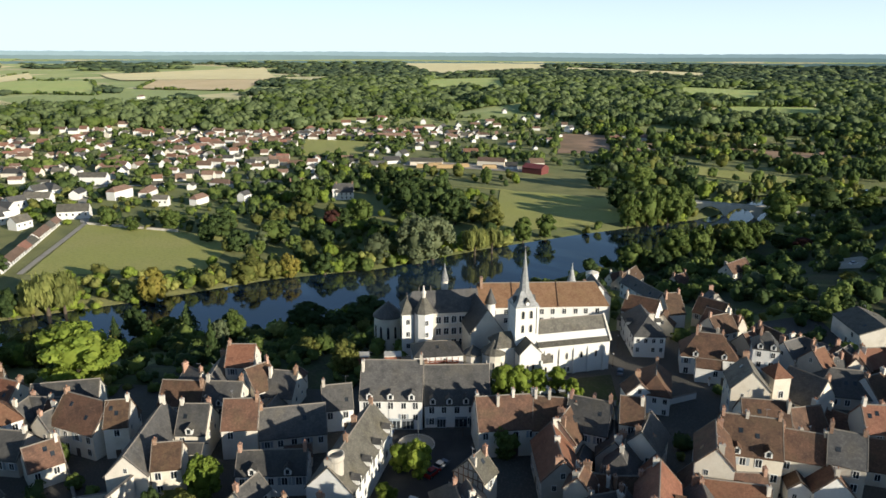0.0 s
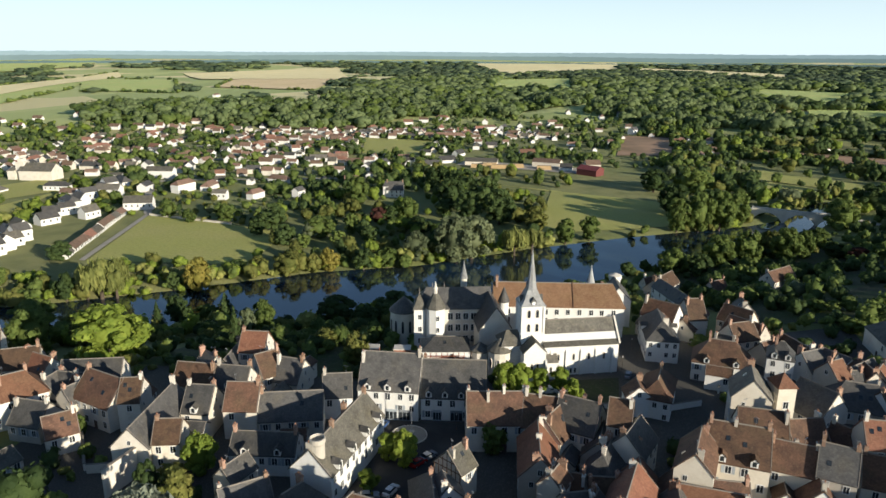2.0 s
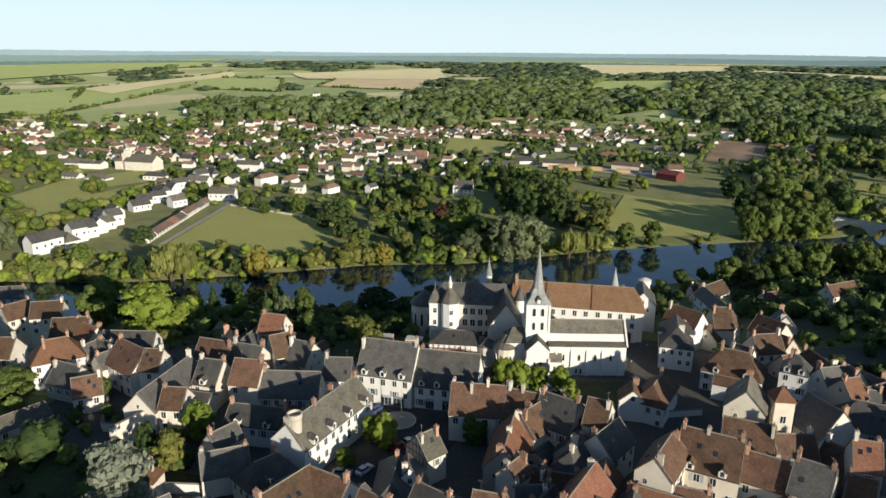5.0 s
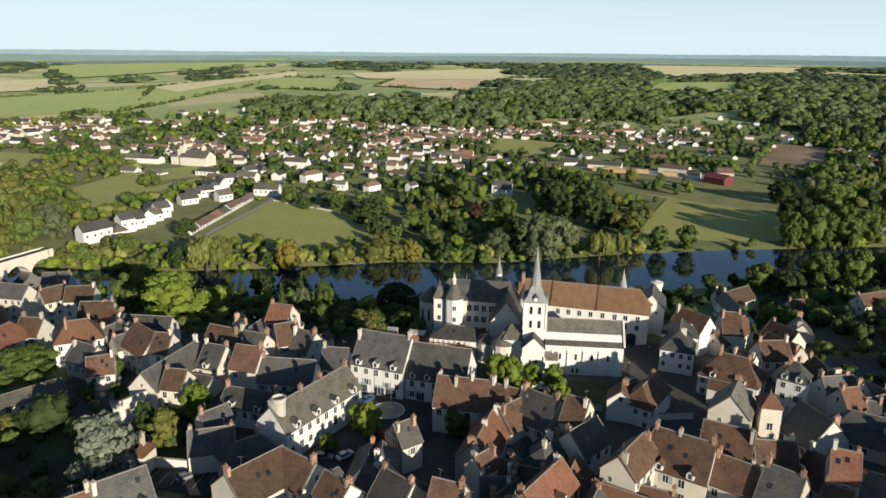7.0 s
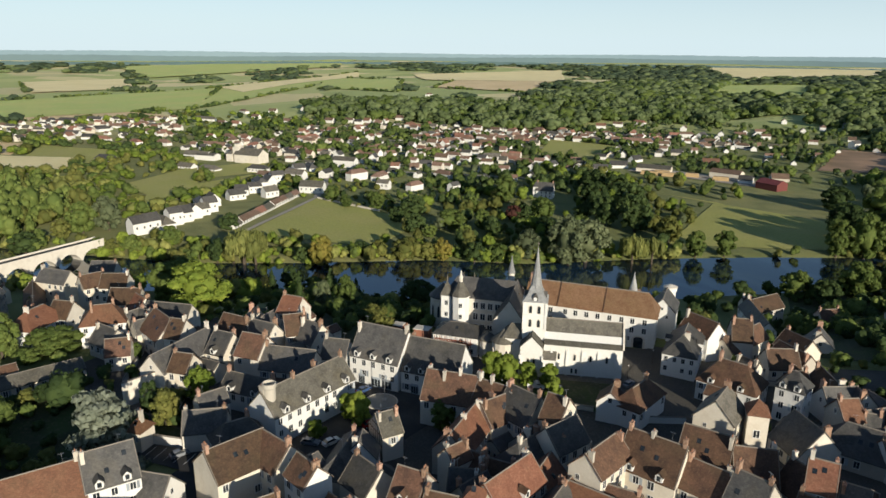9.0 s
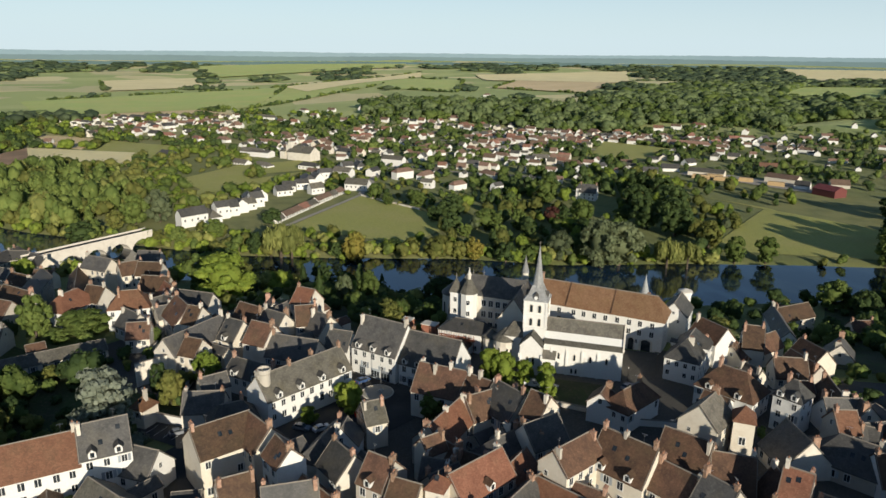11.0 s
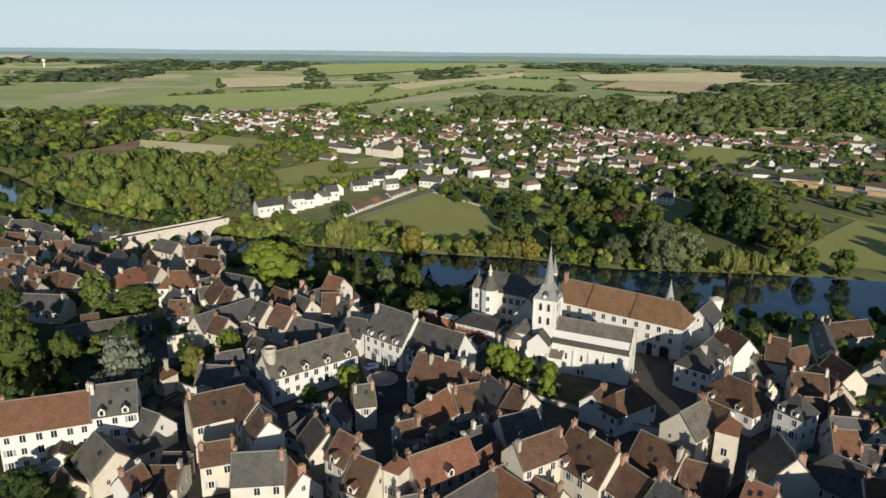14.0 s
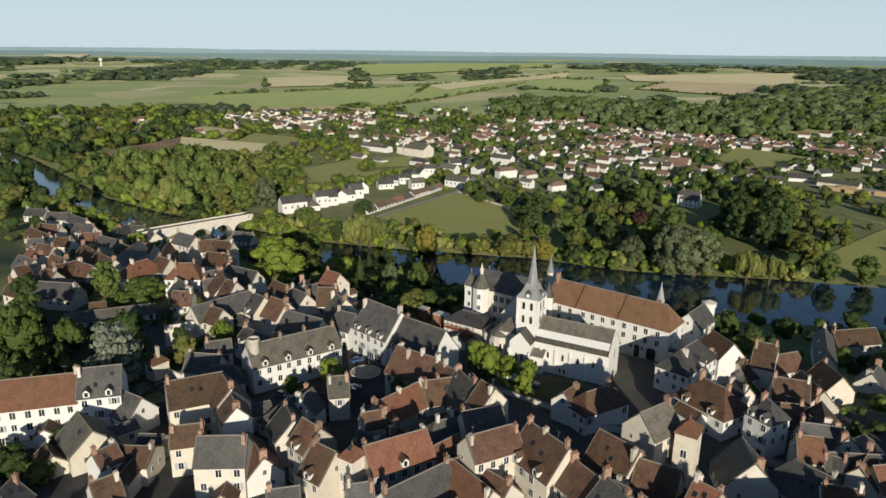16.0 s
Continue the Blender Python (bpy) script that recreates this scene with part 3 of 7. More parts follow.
def dormer(root, x, y, z, turn, roof):
    if roof.name not in DORM_R:
        DORM_R[roof.name] = Mb().prism([(-0.95, 0.42), (-0.86, 0.3), (0, 1.13), (0.86, 0.3), (0.95, 0.42), (0, 1.35)], -0.2, 1.75).mesh("dormer_roof", roof)
    d = part("dormer", DORM_W, None, root, at=pose(x, y, z, 0, 0, turn - 90) @ pose(0, 0, 0, 0, 0, 180) @ pose(-0.85, 0, 0))
    part("dormer_roof", DORM_R[roof.name], None, d)
    part("pane", WIN_P, None, d, at=pose(-0.07, 0, -0.02, 0, 0, 90) @ Matrix.Scale(0.72, 4))
    return d


ROOFS = {"S": (SLATE, "dark slate"), "T": (TILE, "brown tile"), "R": (RED, "orange-red tile"), "O": (OLDSLATE, "weathered grey slate")}
VILT = roofing("village_brown_tile", (0.2, 0.13, 0.09), (0.28, 0.19, 0.13), (0.12, 0.08, 0.06), (0.17, 0.13, 0.08), 0.3)
VILR = roofing("village_red_tile", (0.25, 0.13, 0.085), (0.33, 0.19, 0.13), (0.17, 0.09, 0.06), (0.2, 0.14, 0.09), 0.3)
MAROON = roofing("maroon_sheet", (0.16, 0.05, 0.045), (0.2, 0.07, 0.06), (0.1, 0.035, 0.03), (0.15, 0.07, 0.06), 0.5)
FARROOFS = {"T": (VILT, "brown tile"), "R": (VILR, "red tile"), "M": (MAROON, "maroon sheet")}
ROOFS["M"] = FARROOFS["M"]
REDWALL = material("red_cladding", (0.15, 0.045, 0.04), 0.7, [(0.6, (0.12, 0.04, 0.035), 0.6, 0.45, 0.7)], 0.02, 4)
WALLS = {"r": (REDWALL, "red clad"), "l": (LIME, "pale limestone"), "w": (WHITE, "white rendered"), "c": (CREAM, "cream rendered"), "g": (GREY, "grey rendered")}


def house(ax, ay, bx, by, zr, w, kind="g", roof="T", wall="c", pitch=47, chim=2, dorm=0, wins=0.8, name="house", label="", shut=0.18, storey=2.9, far=False, low=5.5, timber=False, shop=False):
    """A house by the two ends of its ridge. kind: g gabled, h hipped, p pyramid."""
    L = math.hypot(bx - ax, by - ay)
    rz = math.degrees(math.atan2(by - ay, bx - ax)) if L > 0.3 else 15.0
    cx, cy = (ax + bx) / 2, (ay + by) / 2
    c, s = math.cos(radians(rz)), math.sin(radians(rz))
    half = L / 2 + (0 if kind == "g" else w * 0.42)
    hw = w / 2
    zg = min(gz(cx + i * half * c - j * hw * s, cy + i * half * s + j * hw * c) for i in (-1, 1) for j in (-1, 1)) - 0.4
    zr = max(zr, zg + low) - zg
    ze = max(zr - hw * math.tan(radians(pitch)), 2.4)
    RM, rn = FARROOFS.get(roof, ROOFS[roof]) if far else ROOFS[roof]
    WM, wname = WALLS[wall]
    extra = {"g": "gabled", "h": "hipped", "p": "pyramid"}[kind]
    PLACED.extend((cx + c * q, cy + s * q) for q in np.arange(-half, half + 0.1, half if half < 5 else half / int(half / 2.5)))
    root = thing(name, label or f"{wname} town house with a {extra} {rn} roof", "house", pose(cx, cy, zg, 0, 0, rz), group="old town houses" if not far else "village houses")
    if kind == "g":
        part("wall", Mb().prism([(-hw, 0), (hw, 0), (hw, ze), (0, zr - 0.12), (-hw, ze)], -half, half), WM, root)
        k, o, t = (zr - ze) / hw, 0.32, 0.2
        part("roof", Mb().prism([(-hw - o, ze - o * k), (0, zr - t * 0.4), (hw + o, ze - o * k), (hw + o, ze - o * k + t), (0, zr + t), (-hw - o, ze - o * k + t)], -half - 0.18, half + 0.18), RM, root)
        if not far:
            part("ridge_cap", Mb().prism([(-0.15, zr + t - 0.17), (0.15, zr + t - 0.17), (0.07, zr + t + 0.05), (-0.07, zr + t + 0.05)], -half - 0.18, half + 0.18), MORTAR, root)
            vp = [(-hw - o, ze - o * k + t), (0, zr + t), (hw + o, ze - o * k + t), (hw + o, ze - o * k + t + 0.09), (0, zr + t + 0.1), (-hw - o, ze - o * k + t + 0.09)]
            for e in (-1, 1):
                x0 = e * (half + 0.05)
                part("verge", Mb().prism(vp, x0 - 0.06, x0 + 0.06), MORTAR, root)
    else:
        part("wall", Mb().box(-half, -hw, 0, half, hw, ze), WM, root)
        part("roof", Mb().hip(-half - 0.3, -hw - 0.3, half + 0.3, hw + 0.3, ze - 0.05, zr, -L / 2, L / 2), RM, root)
        if not far:
            if kind == "h":
                part("ridge_cap", Mb().prism([(-0.18, zr - 0.12), (0.18, zr - 0.12), (0.08, zr + 0.08), (-0.08, zr + 0.08)], -L / 2, L / 2), MORTAR, root)
            else:
                part("finial", Mb().tube(0, 0, [(0.12, zr - 0.2), (0.1, zr + 0.2), (0.02, zr + 0.9)], 8), MORTAR, root)
    if far:
        if wins:
            for side in (-1, 1):
                for i in range(max(2, int(2 * half / 3.4))):
                    x = -half + (i + 0.5) * 2 * half / max(2, int(2 * half / 3.4))
                    part("window", WIN_P, None, root, at=pose(x, side * (hw + 0.02), ze * 0.62))
        return root
    # chimneys at the gable ends or along the ridge
    for i in range(chim):
        u = (-0.5 + i / max(1, chim - 1)) * 2 * (half - 0.5) if chim > 1 else RNG.choice((-1, 1)) * (half - 0.5)
        if kind != "g":
            u *= 0.5
        if i not in (0, chim - 1):
            u += RNG.uniform(-0.8, 0.8)
        a, b = RNG.choice(((0.6, 1.5), (0.6, 1.1), (0.7, 0.8)))
        off = RNG.choice((0, 0, 0.2, -0.25)) * hw
        h = RNG.uniform(0.9, 1.8)
        ch = part("chimney", chimney_mesh(a, b, h, RNG.choice((BRICK, BRICK, BRICK, GREY, LIME))), None, root, at=pose(u, off, zr + abs(off) * 0.1 - abs(off) * 0.6))
        for q in range(1 if b < 1.4 else 2):
            part("chimney_pot", POT_M, None, ch, at=pose(0, (q - (0.5 if b >= 1.4 else 0)) * 0.5, h + 0.08))
    # windows on the walls that show
    for side in (-1, 1):
        nrm = Vector((-s, c)) * side
        if not face_seen(Vector((cx, cy)) + nrm * hw, nrm):
            continue
        n = max(1, int(2 * half / 2.7))
        rows = max(1, min(3, int((ze - 0.3) / storey)))
        for r in range(rows):
            z = ze - 1.5 - (rows - 1 - r) * storey
            if z < 1.3:
                z = 1.5
            for i in range(n):
                if RNG.random() < wins:
                    x = -half + (i + 0.5) * 2 * half / n + RNG.uniform(-0.15, 0.15)
                    if r == 0 and rows > 1 and i == n // 2:
                        part("door", DOOR_M, None, root, at=pose(x, side * (hw + 0.02), 0.4, 0, 0, 0 if side < 0 else 180))
                    else:
                        opening(root, x, side * (hw + 0.02), z, 0 if side < 0 else 180, RNG.uniform(0.95, 1.15), RNG.random() < shut)
        for i in range(dorm):
            x = -half + (i + 0.5) * 2 * half / dorm
            k = (zr - ze) / hw
            dormer(root, x, side * (hw - 0.35), ze + 0.95, 0 if side < 0 else 180, SLATE if roof in "SO" else TILE)
        if low > 5 and RNG.random() < 0.35:
            for i in range(RNG.choice((1, 2))):
                u = RNG.uniform(0.3, 0.7)
                part("skylight", SKYL, None, root, at=pose(RNG.uniform(-0.6, 0.6) * L / 2, side * hw * u, zr - (zr - ze) * u + 0.22, -side * math.degrees(math.atan2(zr - ze, hw)), 0, 0))
    if low > 5 and RNG.random() < 0.45:
        part("aerial", AERIAL, None, root, at=pose(RNG.choice((-1, 1)) * L * RNG.uniform(0.2, 0.4), 0, zr + 0.1, 0, 0, RNG.uniform(0, 180)))
    if shop:
        for u0, u1 in ((-0.62, -0.36), (-0.08, 0.3), (0.36, 0.74)):
            sf = part("shop_front", Mb().box(half * u0, -hw - 0.14, 0.3, half * u1, -hw, 3.4), SHUT, root, "blue-grey painted shop front")
            n = 3
            for i in range(n):
                a, b = half * (u0 + (u1 - u0) * (i + 0.1) / n), half * (u0 + (u1 - u0) * (i + 0.9) / n)
                part("pane", Mb().box(a, -hw - 0.17, 0.9, b, -hw - 0.1, 2.8), GLASS, sf)
    if timber:
        k = (zr - ze) / hw
        for e in (-1, 1):
            x0, x1 = sorted((e * half, e * (half + 0.07)))
            for i in range(7):
                y = (-1 + i / 3) * (hw - 0.15)
                part("beam", Mb().box(x0, y - 0.09, 0.4, x1, y + 0.09, zr - abs(y) * k - 0.3), TIMBER, root)
            for z in (ze - 2.6, ze, ze + (zr - ze) * 0.45):
                r = hw - max(0, z - ze) / k - 0.1
                part("beam", Mb().box(x0, -r, z - 0.1, x1 + e * 0.01, r, z + 0.1), TIMBER, root)
    HOMES.append((cx, cy, rz, half, hw, zg, ze, wall))
    if kind == "h":
        for e in (-1, 1):
            nrm = Vector((c, s)) * e
            if face_seen(Vector((cx, cy)) + nrm * half, nrm):
                for z in (ze - 1.4, ze - 4.2):
                    for i in range(max(1, int(w / 2.2))):
                        if z > 1.2 and RNG.random() < wins + 0.1:
                            opening(root, e * (half + 0.02), -hw + (i + 0.5) * w / max(1, int(w / 2.2)), z, 90 * e, 0.9)
    for e in (-1, 1):
        nrm = Vector((c, s)) * e
        if kind == "g" and face_seen(Vector((cx, cy)) + nrm * half, nrm):
            for z, y in ((ze + (zr - ze) * 0.25, 0), (ze - 1.6, -hw * 0.4), (ze - 1.6, hw * 0.4)):
                if RNG.random() < 0.55 * wins and z > 1.2:
                    opening(root, e * (half + 0.02), y, z, 90 * e, RNG.uniform(0.6, 0.85))
    return root


# ---- the old town: ridge ends, ridge height, width ----
house(-58.2, -5.8, -43.7, -4.4, 16.2, 12, "g", "S", "w", pitch=50, chim=2, dorm=3, wins=1, shop=True)
house(-43.7, -3.5, -28.5, -1.0, 14.6, 12, "g", "S", "w", pitch=50, chim=1, dorm=4, wins=1, shop=True)
house(-66.8, -10.9, -60.2, -8.6, 11.4, 8, "g", "S", "w", chim=1)
house(-55.1, -45.9, -52.5, -21.2, 13.6, 9, "g", "O", "w", chim=4, dorm=4)
house(-84.7, -23.6, -77.2, -22.2, 13.5, 9, "g", "T", "l", chim=1)
house(-77.3, -22.7, -63.8, -18.1, 11.1, 9, "g", "S", "l", chim=1)
house(-94.0, -25.2, -87.6, -24.4, 12.6, 9, "g", "S", "c", chim=2, dorm=1)
house(-98.9, -23.4, -95.7, -44.5, 11.7, 8, "g", "S", "l", chim=1)
house(-92.4, -39.8, -87.0, -38.2, 11.9, 7, "g", "T", "c", chim=1)
house(-95.2, 2.7, -88.2, 3.6, 14.4, 8, "g", "R", "l", chim=1)
house(-87.6, -5.5, -83.5, -0.4, 11.8, 9, "g", "T", "l", chim=1)
house(-82.3, -2.2, -75.2, -2.7, 10.5, 9, "g", "S", "c", chim=2)
house(-94.8, -11.1, -86.1, -10.5, 11.0, 8, "g", "S", "l", chim=2, dorm=1)
house(-105.0, -12.3, -94.8, -11.6, 11.2, 8, "g", "T", "l", chim=1)
house(-105.0, -0.8, -99.5, -3.8, 9.5, 6, "g", "S", "l", chim=2)
house(-98.4, 6.7, -96.5, -5.6, 9.5, 6, "g", "S", "l", chim=1)
house(-121.8, -23.6, -109.3, -27.2, 12.9, 10, "g", "T", "l", chim=1)
house(-110.0, -27.1, -105.2, -25.6, 13.2, 8, "g", "T", "l", chim=1)
house(-132.9, -21.5, -123.6, -20.8, 9.7, 10, "g", "S", "l", chim=1)
house(-124.8, -29.3, -123.3, -24.6, 9.7, 6, "g", "S", "c", chim=2)
house(-119.5, -41.5, -115.0, -36.6, 9.6, 7, "g", "T", "l", chim=1)
house(-137.6, -14.6, -123.2, -9.5, 9.0, 8, "g", "S", "l", chim=0, wins=0.2)
house(-138.3, -32.5, -135.3, -28.6, 13.1, 9, "h", "R", "w", chim=2)
house(-158.5, -33.1, -151.8, -30.6, 10.8, 8, "g", "T", "l", chim=2)
house(-155.2, -43.3, -157.2, -37.1, 11.1, 9, "h", "R", "w", chim=1)
house(-197.5, -2.2, -195.1, 6.7, 3.4, 8, "g", "T", "c", chim=2)
house(-184.1, -0.9, -175.9, 4.6, 6.4, 8, "g", "T", "l", chim=1)
house(-220.7, -3.1, -206.9, 0.2, 2.9, 8, "g", "S", "c", chim=1)
house(-237.4, -1.0, -230.6, 4.4, -8.4, 7, "g", "T", "c", chim=2)
house(-158.8, -13.7, -149.7, -8.4, 9.2, 8, "g", "T", "g", chim=1)
house(-294.5, -29.0, -289.0, -19.5, -8.9, 8, "g", "T", "g", chim=2)
house(-227.7, -42.9, -198.9, -40.3, 2.1, 8, "g", "T", "l", chim=2)
house(-173.7, -65.7, -175.9, -56.0, 9.5, 8, "g", "T", "c", chim=2)
house(-309.8, -6.5, -317.3, 7.5, -12.4, 8, "h", "S", "c", chim=2)
house(-378.3, -38.3, -366.6, -29.9, -8.9, 7, "g", "S", "l", chim=2)
house(-362.6, -30.5, -353.2, -20.9, -9.6, 7, "g", "S", "c", chim=1)
house(-353.5, -20.4, -330.2, -16.6, -10.2, 7, "g", "S", "l", chim=2)
house(-194.2, -61.7, -185.2, -58.9, 8.4, 7, "g", "T", "l", chim=2)
house(-283.1, -22.5, -265.7, -16.3, -8.8, 7, "g", "S", "c", chim=1)
house(-199.0, -40.5, -226.4, -19.2, -0.0, 7, "g", "S", "g", chim=2)
house(-164.9, -79.9, -157.5, -76.7, 9.9, 8, "g", "T", "c", chim=2)
house(-157.1, -74.5, -145.1, -64.1, 9.9, 8, "g", "S", "g", chim=1)
house(-130.0, -72.0, -122.5, -47.0, 5.6, 7, "g", "O", "c", pitch=30, chim=0, wins=0.6, low=4.5, label="long low cream outbuilding with a weathered grey roof")
house(-271.8, 47.5, -261.3, 54.2, -15.3, 8, "g", "S", "l", chim=1)
house(-174.5, -56.8, -164.7, -54.1, 9.4, 8, "g", "T", "g", chim=1)
house(-325.8, -41.7, -313.6, -33.8, -7.8, 7, "g", "T", "l", chim=1)
house(-314.2, -48.4, -291.1, -43.6, -6.8, 8, "g", "T", "c", chim=2)
house(19.7, -20.7, 31.2, -22.2, 16.1, 10, "g", "T", "c", pitch=50, chim=3, dorm=2)
house(15.7, -34.0, 18.2, -23.1, 15.7, 7, "g", "T", "c", chim=2)
house(27.7, -7.8, 37.7, -8.3, 13.1, 10, "g", "T", "c", chim=1)
house(37.4, -8.5, 45.2, -5.9, 11.5, 10, "g", "T", "g", chim=2)
house(32.1, -0.5, 33.0, 8.6, 16.1, 8.5, "g", "O", "c", chim=1)
house(15.9, 42.3, 15.1, 52.4, 12.4, 9, "h", "S", "w", chim=1, dorm=1)
house(27.9, 32.8, 34.0, 31.8, 12.1, 10, "h", "T", "w", chim=2, dorm=2)
house(42.9, 42.2, 46.8, 45.3, 8.3, 8, "g", "T", "g", chim=1)
house(-30.5, -15.8, -17.5, -12.7, 13.6, 10, "g", "T", "l", chim=4)
house(-17.8, -13.1, -9.6, -13.3, 13.3, 10, "g", "T", "g", chim=3)
house(-10.0, -13.2, -1.0, -15.7, 14.2, 10, "g", "S", "l", chim=3)
house(-12.2, -35.7, -14.1, -21.3, 11.8, 8, "g", "R", "g", chim=3)
house(-12.7, -21.9, -9.4, -13.8, 12.4, 8, "g", "T", "c", chim=3)
house(-10.0, -41.0, -8.4, -36.3, 12.0, 5, "g", "T", "c", chim=2, wins=0.2)
house(0.5, -15.5, 5.5, -16.0, 15.9, 8, "g", "T", "c", chim=1)
house(3.8, -24.3, 7.2, -15.6, 12.5, 8, "g", "S", "l", chim=1)
house(2.8, -49.1, 5.5, -35.6, 13.4, 8, "g", "R", "g", chim=2, dorm=1)
house(2.0, -51.1, 2.0, -51.1, 14.2, 4, "p", "R", "l", chim=0)
house(-12.4, -53.6, -6.5, -53.1, 14.5, 8, "g", "T", "g", chim=1, dorm=1)
house(-5.7, -54.9, 0.1, -53.6, 12.6, 9, "g", "T", "c", chim=1, dorm=1)
house(-23.8, -51.7, -16.2, -53.7, 12.1, 8, "g", "S", "l", chim=2)
house(-29.6, -49.8, -32.6, -40.7, 9.2, 8, "h", "S", "l", chim=1)
house(-30.2, -37.0, -27.8, -32.6, 11.5, 7, "g", "O", "c", chim=2, timber=True, wins=0.4)
house(-7.8, -43.2, -2.4, -41.0, 9.9, 9, "g", "S", "c", chim=2)
house(12.9, -52.0, 12.9, -35.2, 9.9, 9, "g", "S", "w", chim=2)
house(13.2, -34.9, 25.3, -36.0, 9.8, 8, "g", "R", "l", chim=1)
house(-22.4, -61.2, -11.3, -63.1, 9.4, 8, "g", "T", "w", chim=1)
house(-20.1, -72.6, -14.2, -64.9, 13.8, 8, "g", "S", "l", chim=2)
house(-31.0, -74.2, -28.1, -68.0, 11.5, 6, "g", "T", "c", chim=2)
house(-45.0, -69.9, -41.9, -58.0, 14.8, 10, "g", "T", "c", pitch=42, chim=1)
house(-42.2, -58.1, -33.1, -59.6, 14.7, 8, "g", "T", "c", chim=1)
house(-30.0, -61.0, -23.6, -62.7, 15.1, 6, "g", "T", "w", chim=1)
house(-61.9, -83.6, -58.1, -75.2, 15.8, 10, "g", "S", "w", pitch=45, chim=1, dorm=2)
house(-57.0, -76.3, -49.8, -73.9, 10.2, 8, "g", "S", "w", chim=0, wins=0.9)
house(-52.0, -86.7, -41.5, -86.4, 10.2, 9.5, "g", "O", "c", pitch=42, chim=0, wins=0.5)
house(-31.2, -77.6, -36.0, -82.7, 8.1, 8, "g", "T", "c", pitch=30, chim=1)
house(-68.6, -56.2, -61.7, -49.9, 9.7, 7, "g", "S", "l", chim=2)
house(-56.8, -54.8, -54.7, -50.2, 9.8, 7, "h", "S", "c", chim=1)
house(-71.2, -50.4, -69.2, -43.9, 10.1, 5, "g", "S", "c", chim=1)
house(31.4, -21.1, 39.9, -22.9, 13.7, 8, "g", "T", "c", chim=2, dorm=0)
house(39.8, -22.7, 46.3, -24.6, 15.1, 9, "g", "S", "g", chim=2, dorm=0)
house(39.5, -24.1, 38.8, -31.4, 9.8, 7, "g", "T", "w", chim=2)
house(47.8, -3.9, 52.6, -7.7, 9.9, 9, "g", "T", "c", chim=2)
house(50.7, -11.6, 55.7, -11.5, 15.1, 8, "g", "R", "g", chim=2)
house(50.1, -15.6, 55.0, -16.5, 9.8, 9, "g", "T", "c", chim=2)
house(56.6, -7.9, 61.6, -8.2, 9.9, 9, "g", "S", "g", chim=1)
house(54.1, 22.7, 58.1, 25.6, 12.5, 7, "g", "R", "g", chim=1)
house(58.4, 24.9, 63.3, 25.9, 9.6, 8, "g", "S", "g", chim=2, dorm=2)
house(56.6, 17.0, 63.7, 16.1, 10.5, 10, "h", "S", "g", chim=1)
house(69.8, 31.3, 77.4, 32.9, 10.1, 8, "g", "R", "w", chim=2)
house(38.6, 76.7, 46.4, 70.4, 7.4, 8, "g", "T", "c", chim=1)
house(49.6, 48.1, 55.0, 37.4, 9.4, 8, "g", "T", "c", chim=2)
house(24.6, 66.8, 30.2, 68.5, 11.2, 10, "g", "T", "l", chim=2)
house(12.7, 64.2, 22.2, 59.2, 11.5, 8, "g", "T", "w", chim=1)
house(84.2, 66.0, 84.8, 48.9, 9.9, 14, "g", "O", "l", pitch=22, chim=0, wins=0.2)
house(45.0, 147.0, 51.5, 152.5, -7.6, 7, "g", "T", "c", chim=2)
house(17.5, 146.5, 28.7, 152.6, -7.5, 7, "g", "T", "c", chim=2)
house(69.3, 154.7, 80.7, 166.7, -3.6, 7, "g", "T", "c", chim=1)
house(38.1, 64.5, 47.0, 56.8, 8.0, 9, "g", "T", "g", chim=1)
house(39.7, 5.9, 39.7, 5.9, 16.0, 5, "p", "R", "c", chim=0)
house(-46.9, 22.0, -41.2, 23.5, 9.7, 9, "h", "S", "w", pitch=30, chim=0)
house(-153.1, -9.7, -143.2, -11.9, 8.0, 9, "g", "R", "c", chim=2)
house(-131.0, -35.5, -122.6, -35.6, 9.7, 8, "g", "S", "g", chim=2)
house(-23.5, -91.7, -23.6, -86.7, 9.8, 6, "g", "T", "w", chim=2)
house(-30.6, -105.2, -34.4, -102.0, 9.8, 7, "g", "S", "w", chim=2)
house(-0.8, -67.9, 1.8, -62.6, 10.0, 8, "g", "S", "c", chim=1)
house(-33.3, -88.7, -34.7, -83.9, 9.8, 5, "g", "T", "w", chim=2)
house(7.0, -55.9, 9.2, -51.4, 10.0, 6, "g", "S", "c", chim=2)
house(12.9, -37.1, 13.6, -29.0, 9.8, 6, "g", "T", "g", chim=1)
house(-0.5, -28.2, 1.5, -21.2, 9.7, 7, "h", "S", "l", chim=2)
house(-3.0, -47.5, -1.2, -40.4, 9.9, 8, "g", "S", "c", chim=2)
house(-30.2, -41.3, -27.8, -45.7, 10.0, 7, "g", "S", "w", chim=1)
house(-9.7, -35.6, -3.4, -36.2, 9.8, 9, "g", "T", "w", chim=2)
house(-10.1, -35.4, -3.5, -36.2, 9.8, 9, "g", "T", "l", chim=2)
house(-3.4, -36.4, 2.6, -35.7, 9.8, 9, "g", "T", "c", chim=2)
house(6.5, -27.5, 6.9, -36.3, 9.7, 7, "g", "R", "w", chim=1)
house(16.9, -32.3, 26.0, -31.9, 9.8, 8, "g", "T", "l", chim=1)
house(-0.3, -15.0, -1.3, -24.0, 9.7, 7, "g", "S", "g", chim=2)
house(3.6, -18.6, 7.0, -22.3, 9.6, 7, "g", "S", "g", chim=1)
house(46.3, 15.7, 52.6, 8.5, 10.8, 11, "g", "S", "l", chim=1)
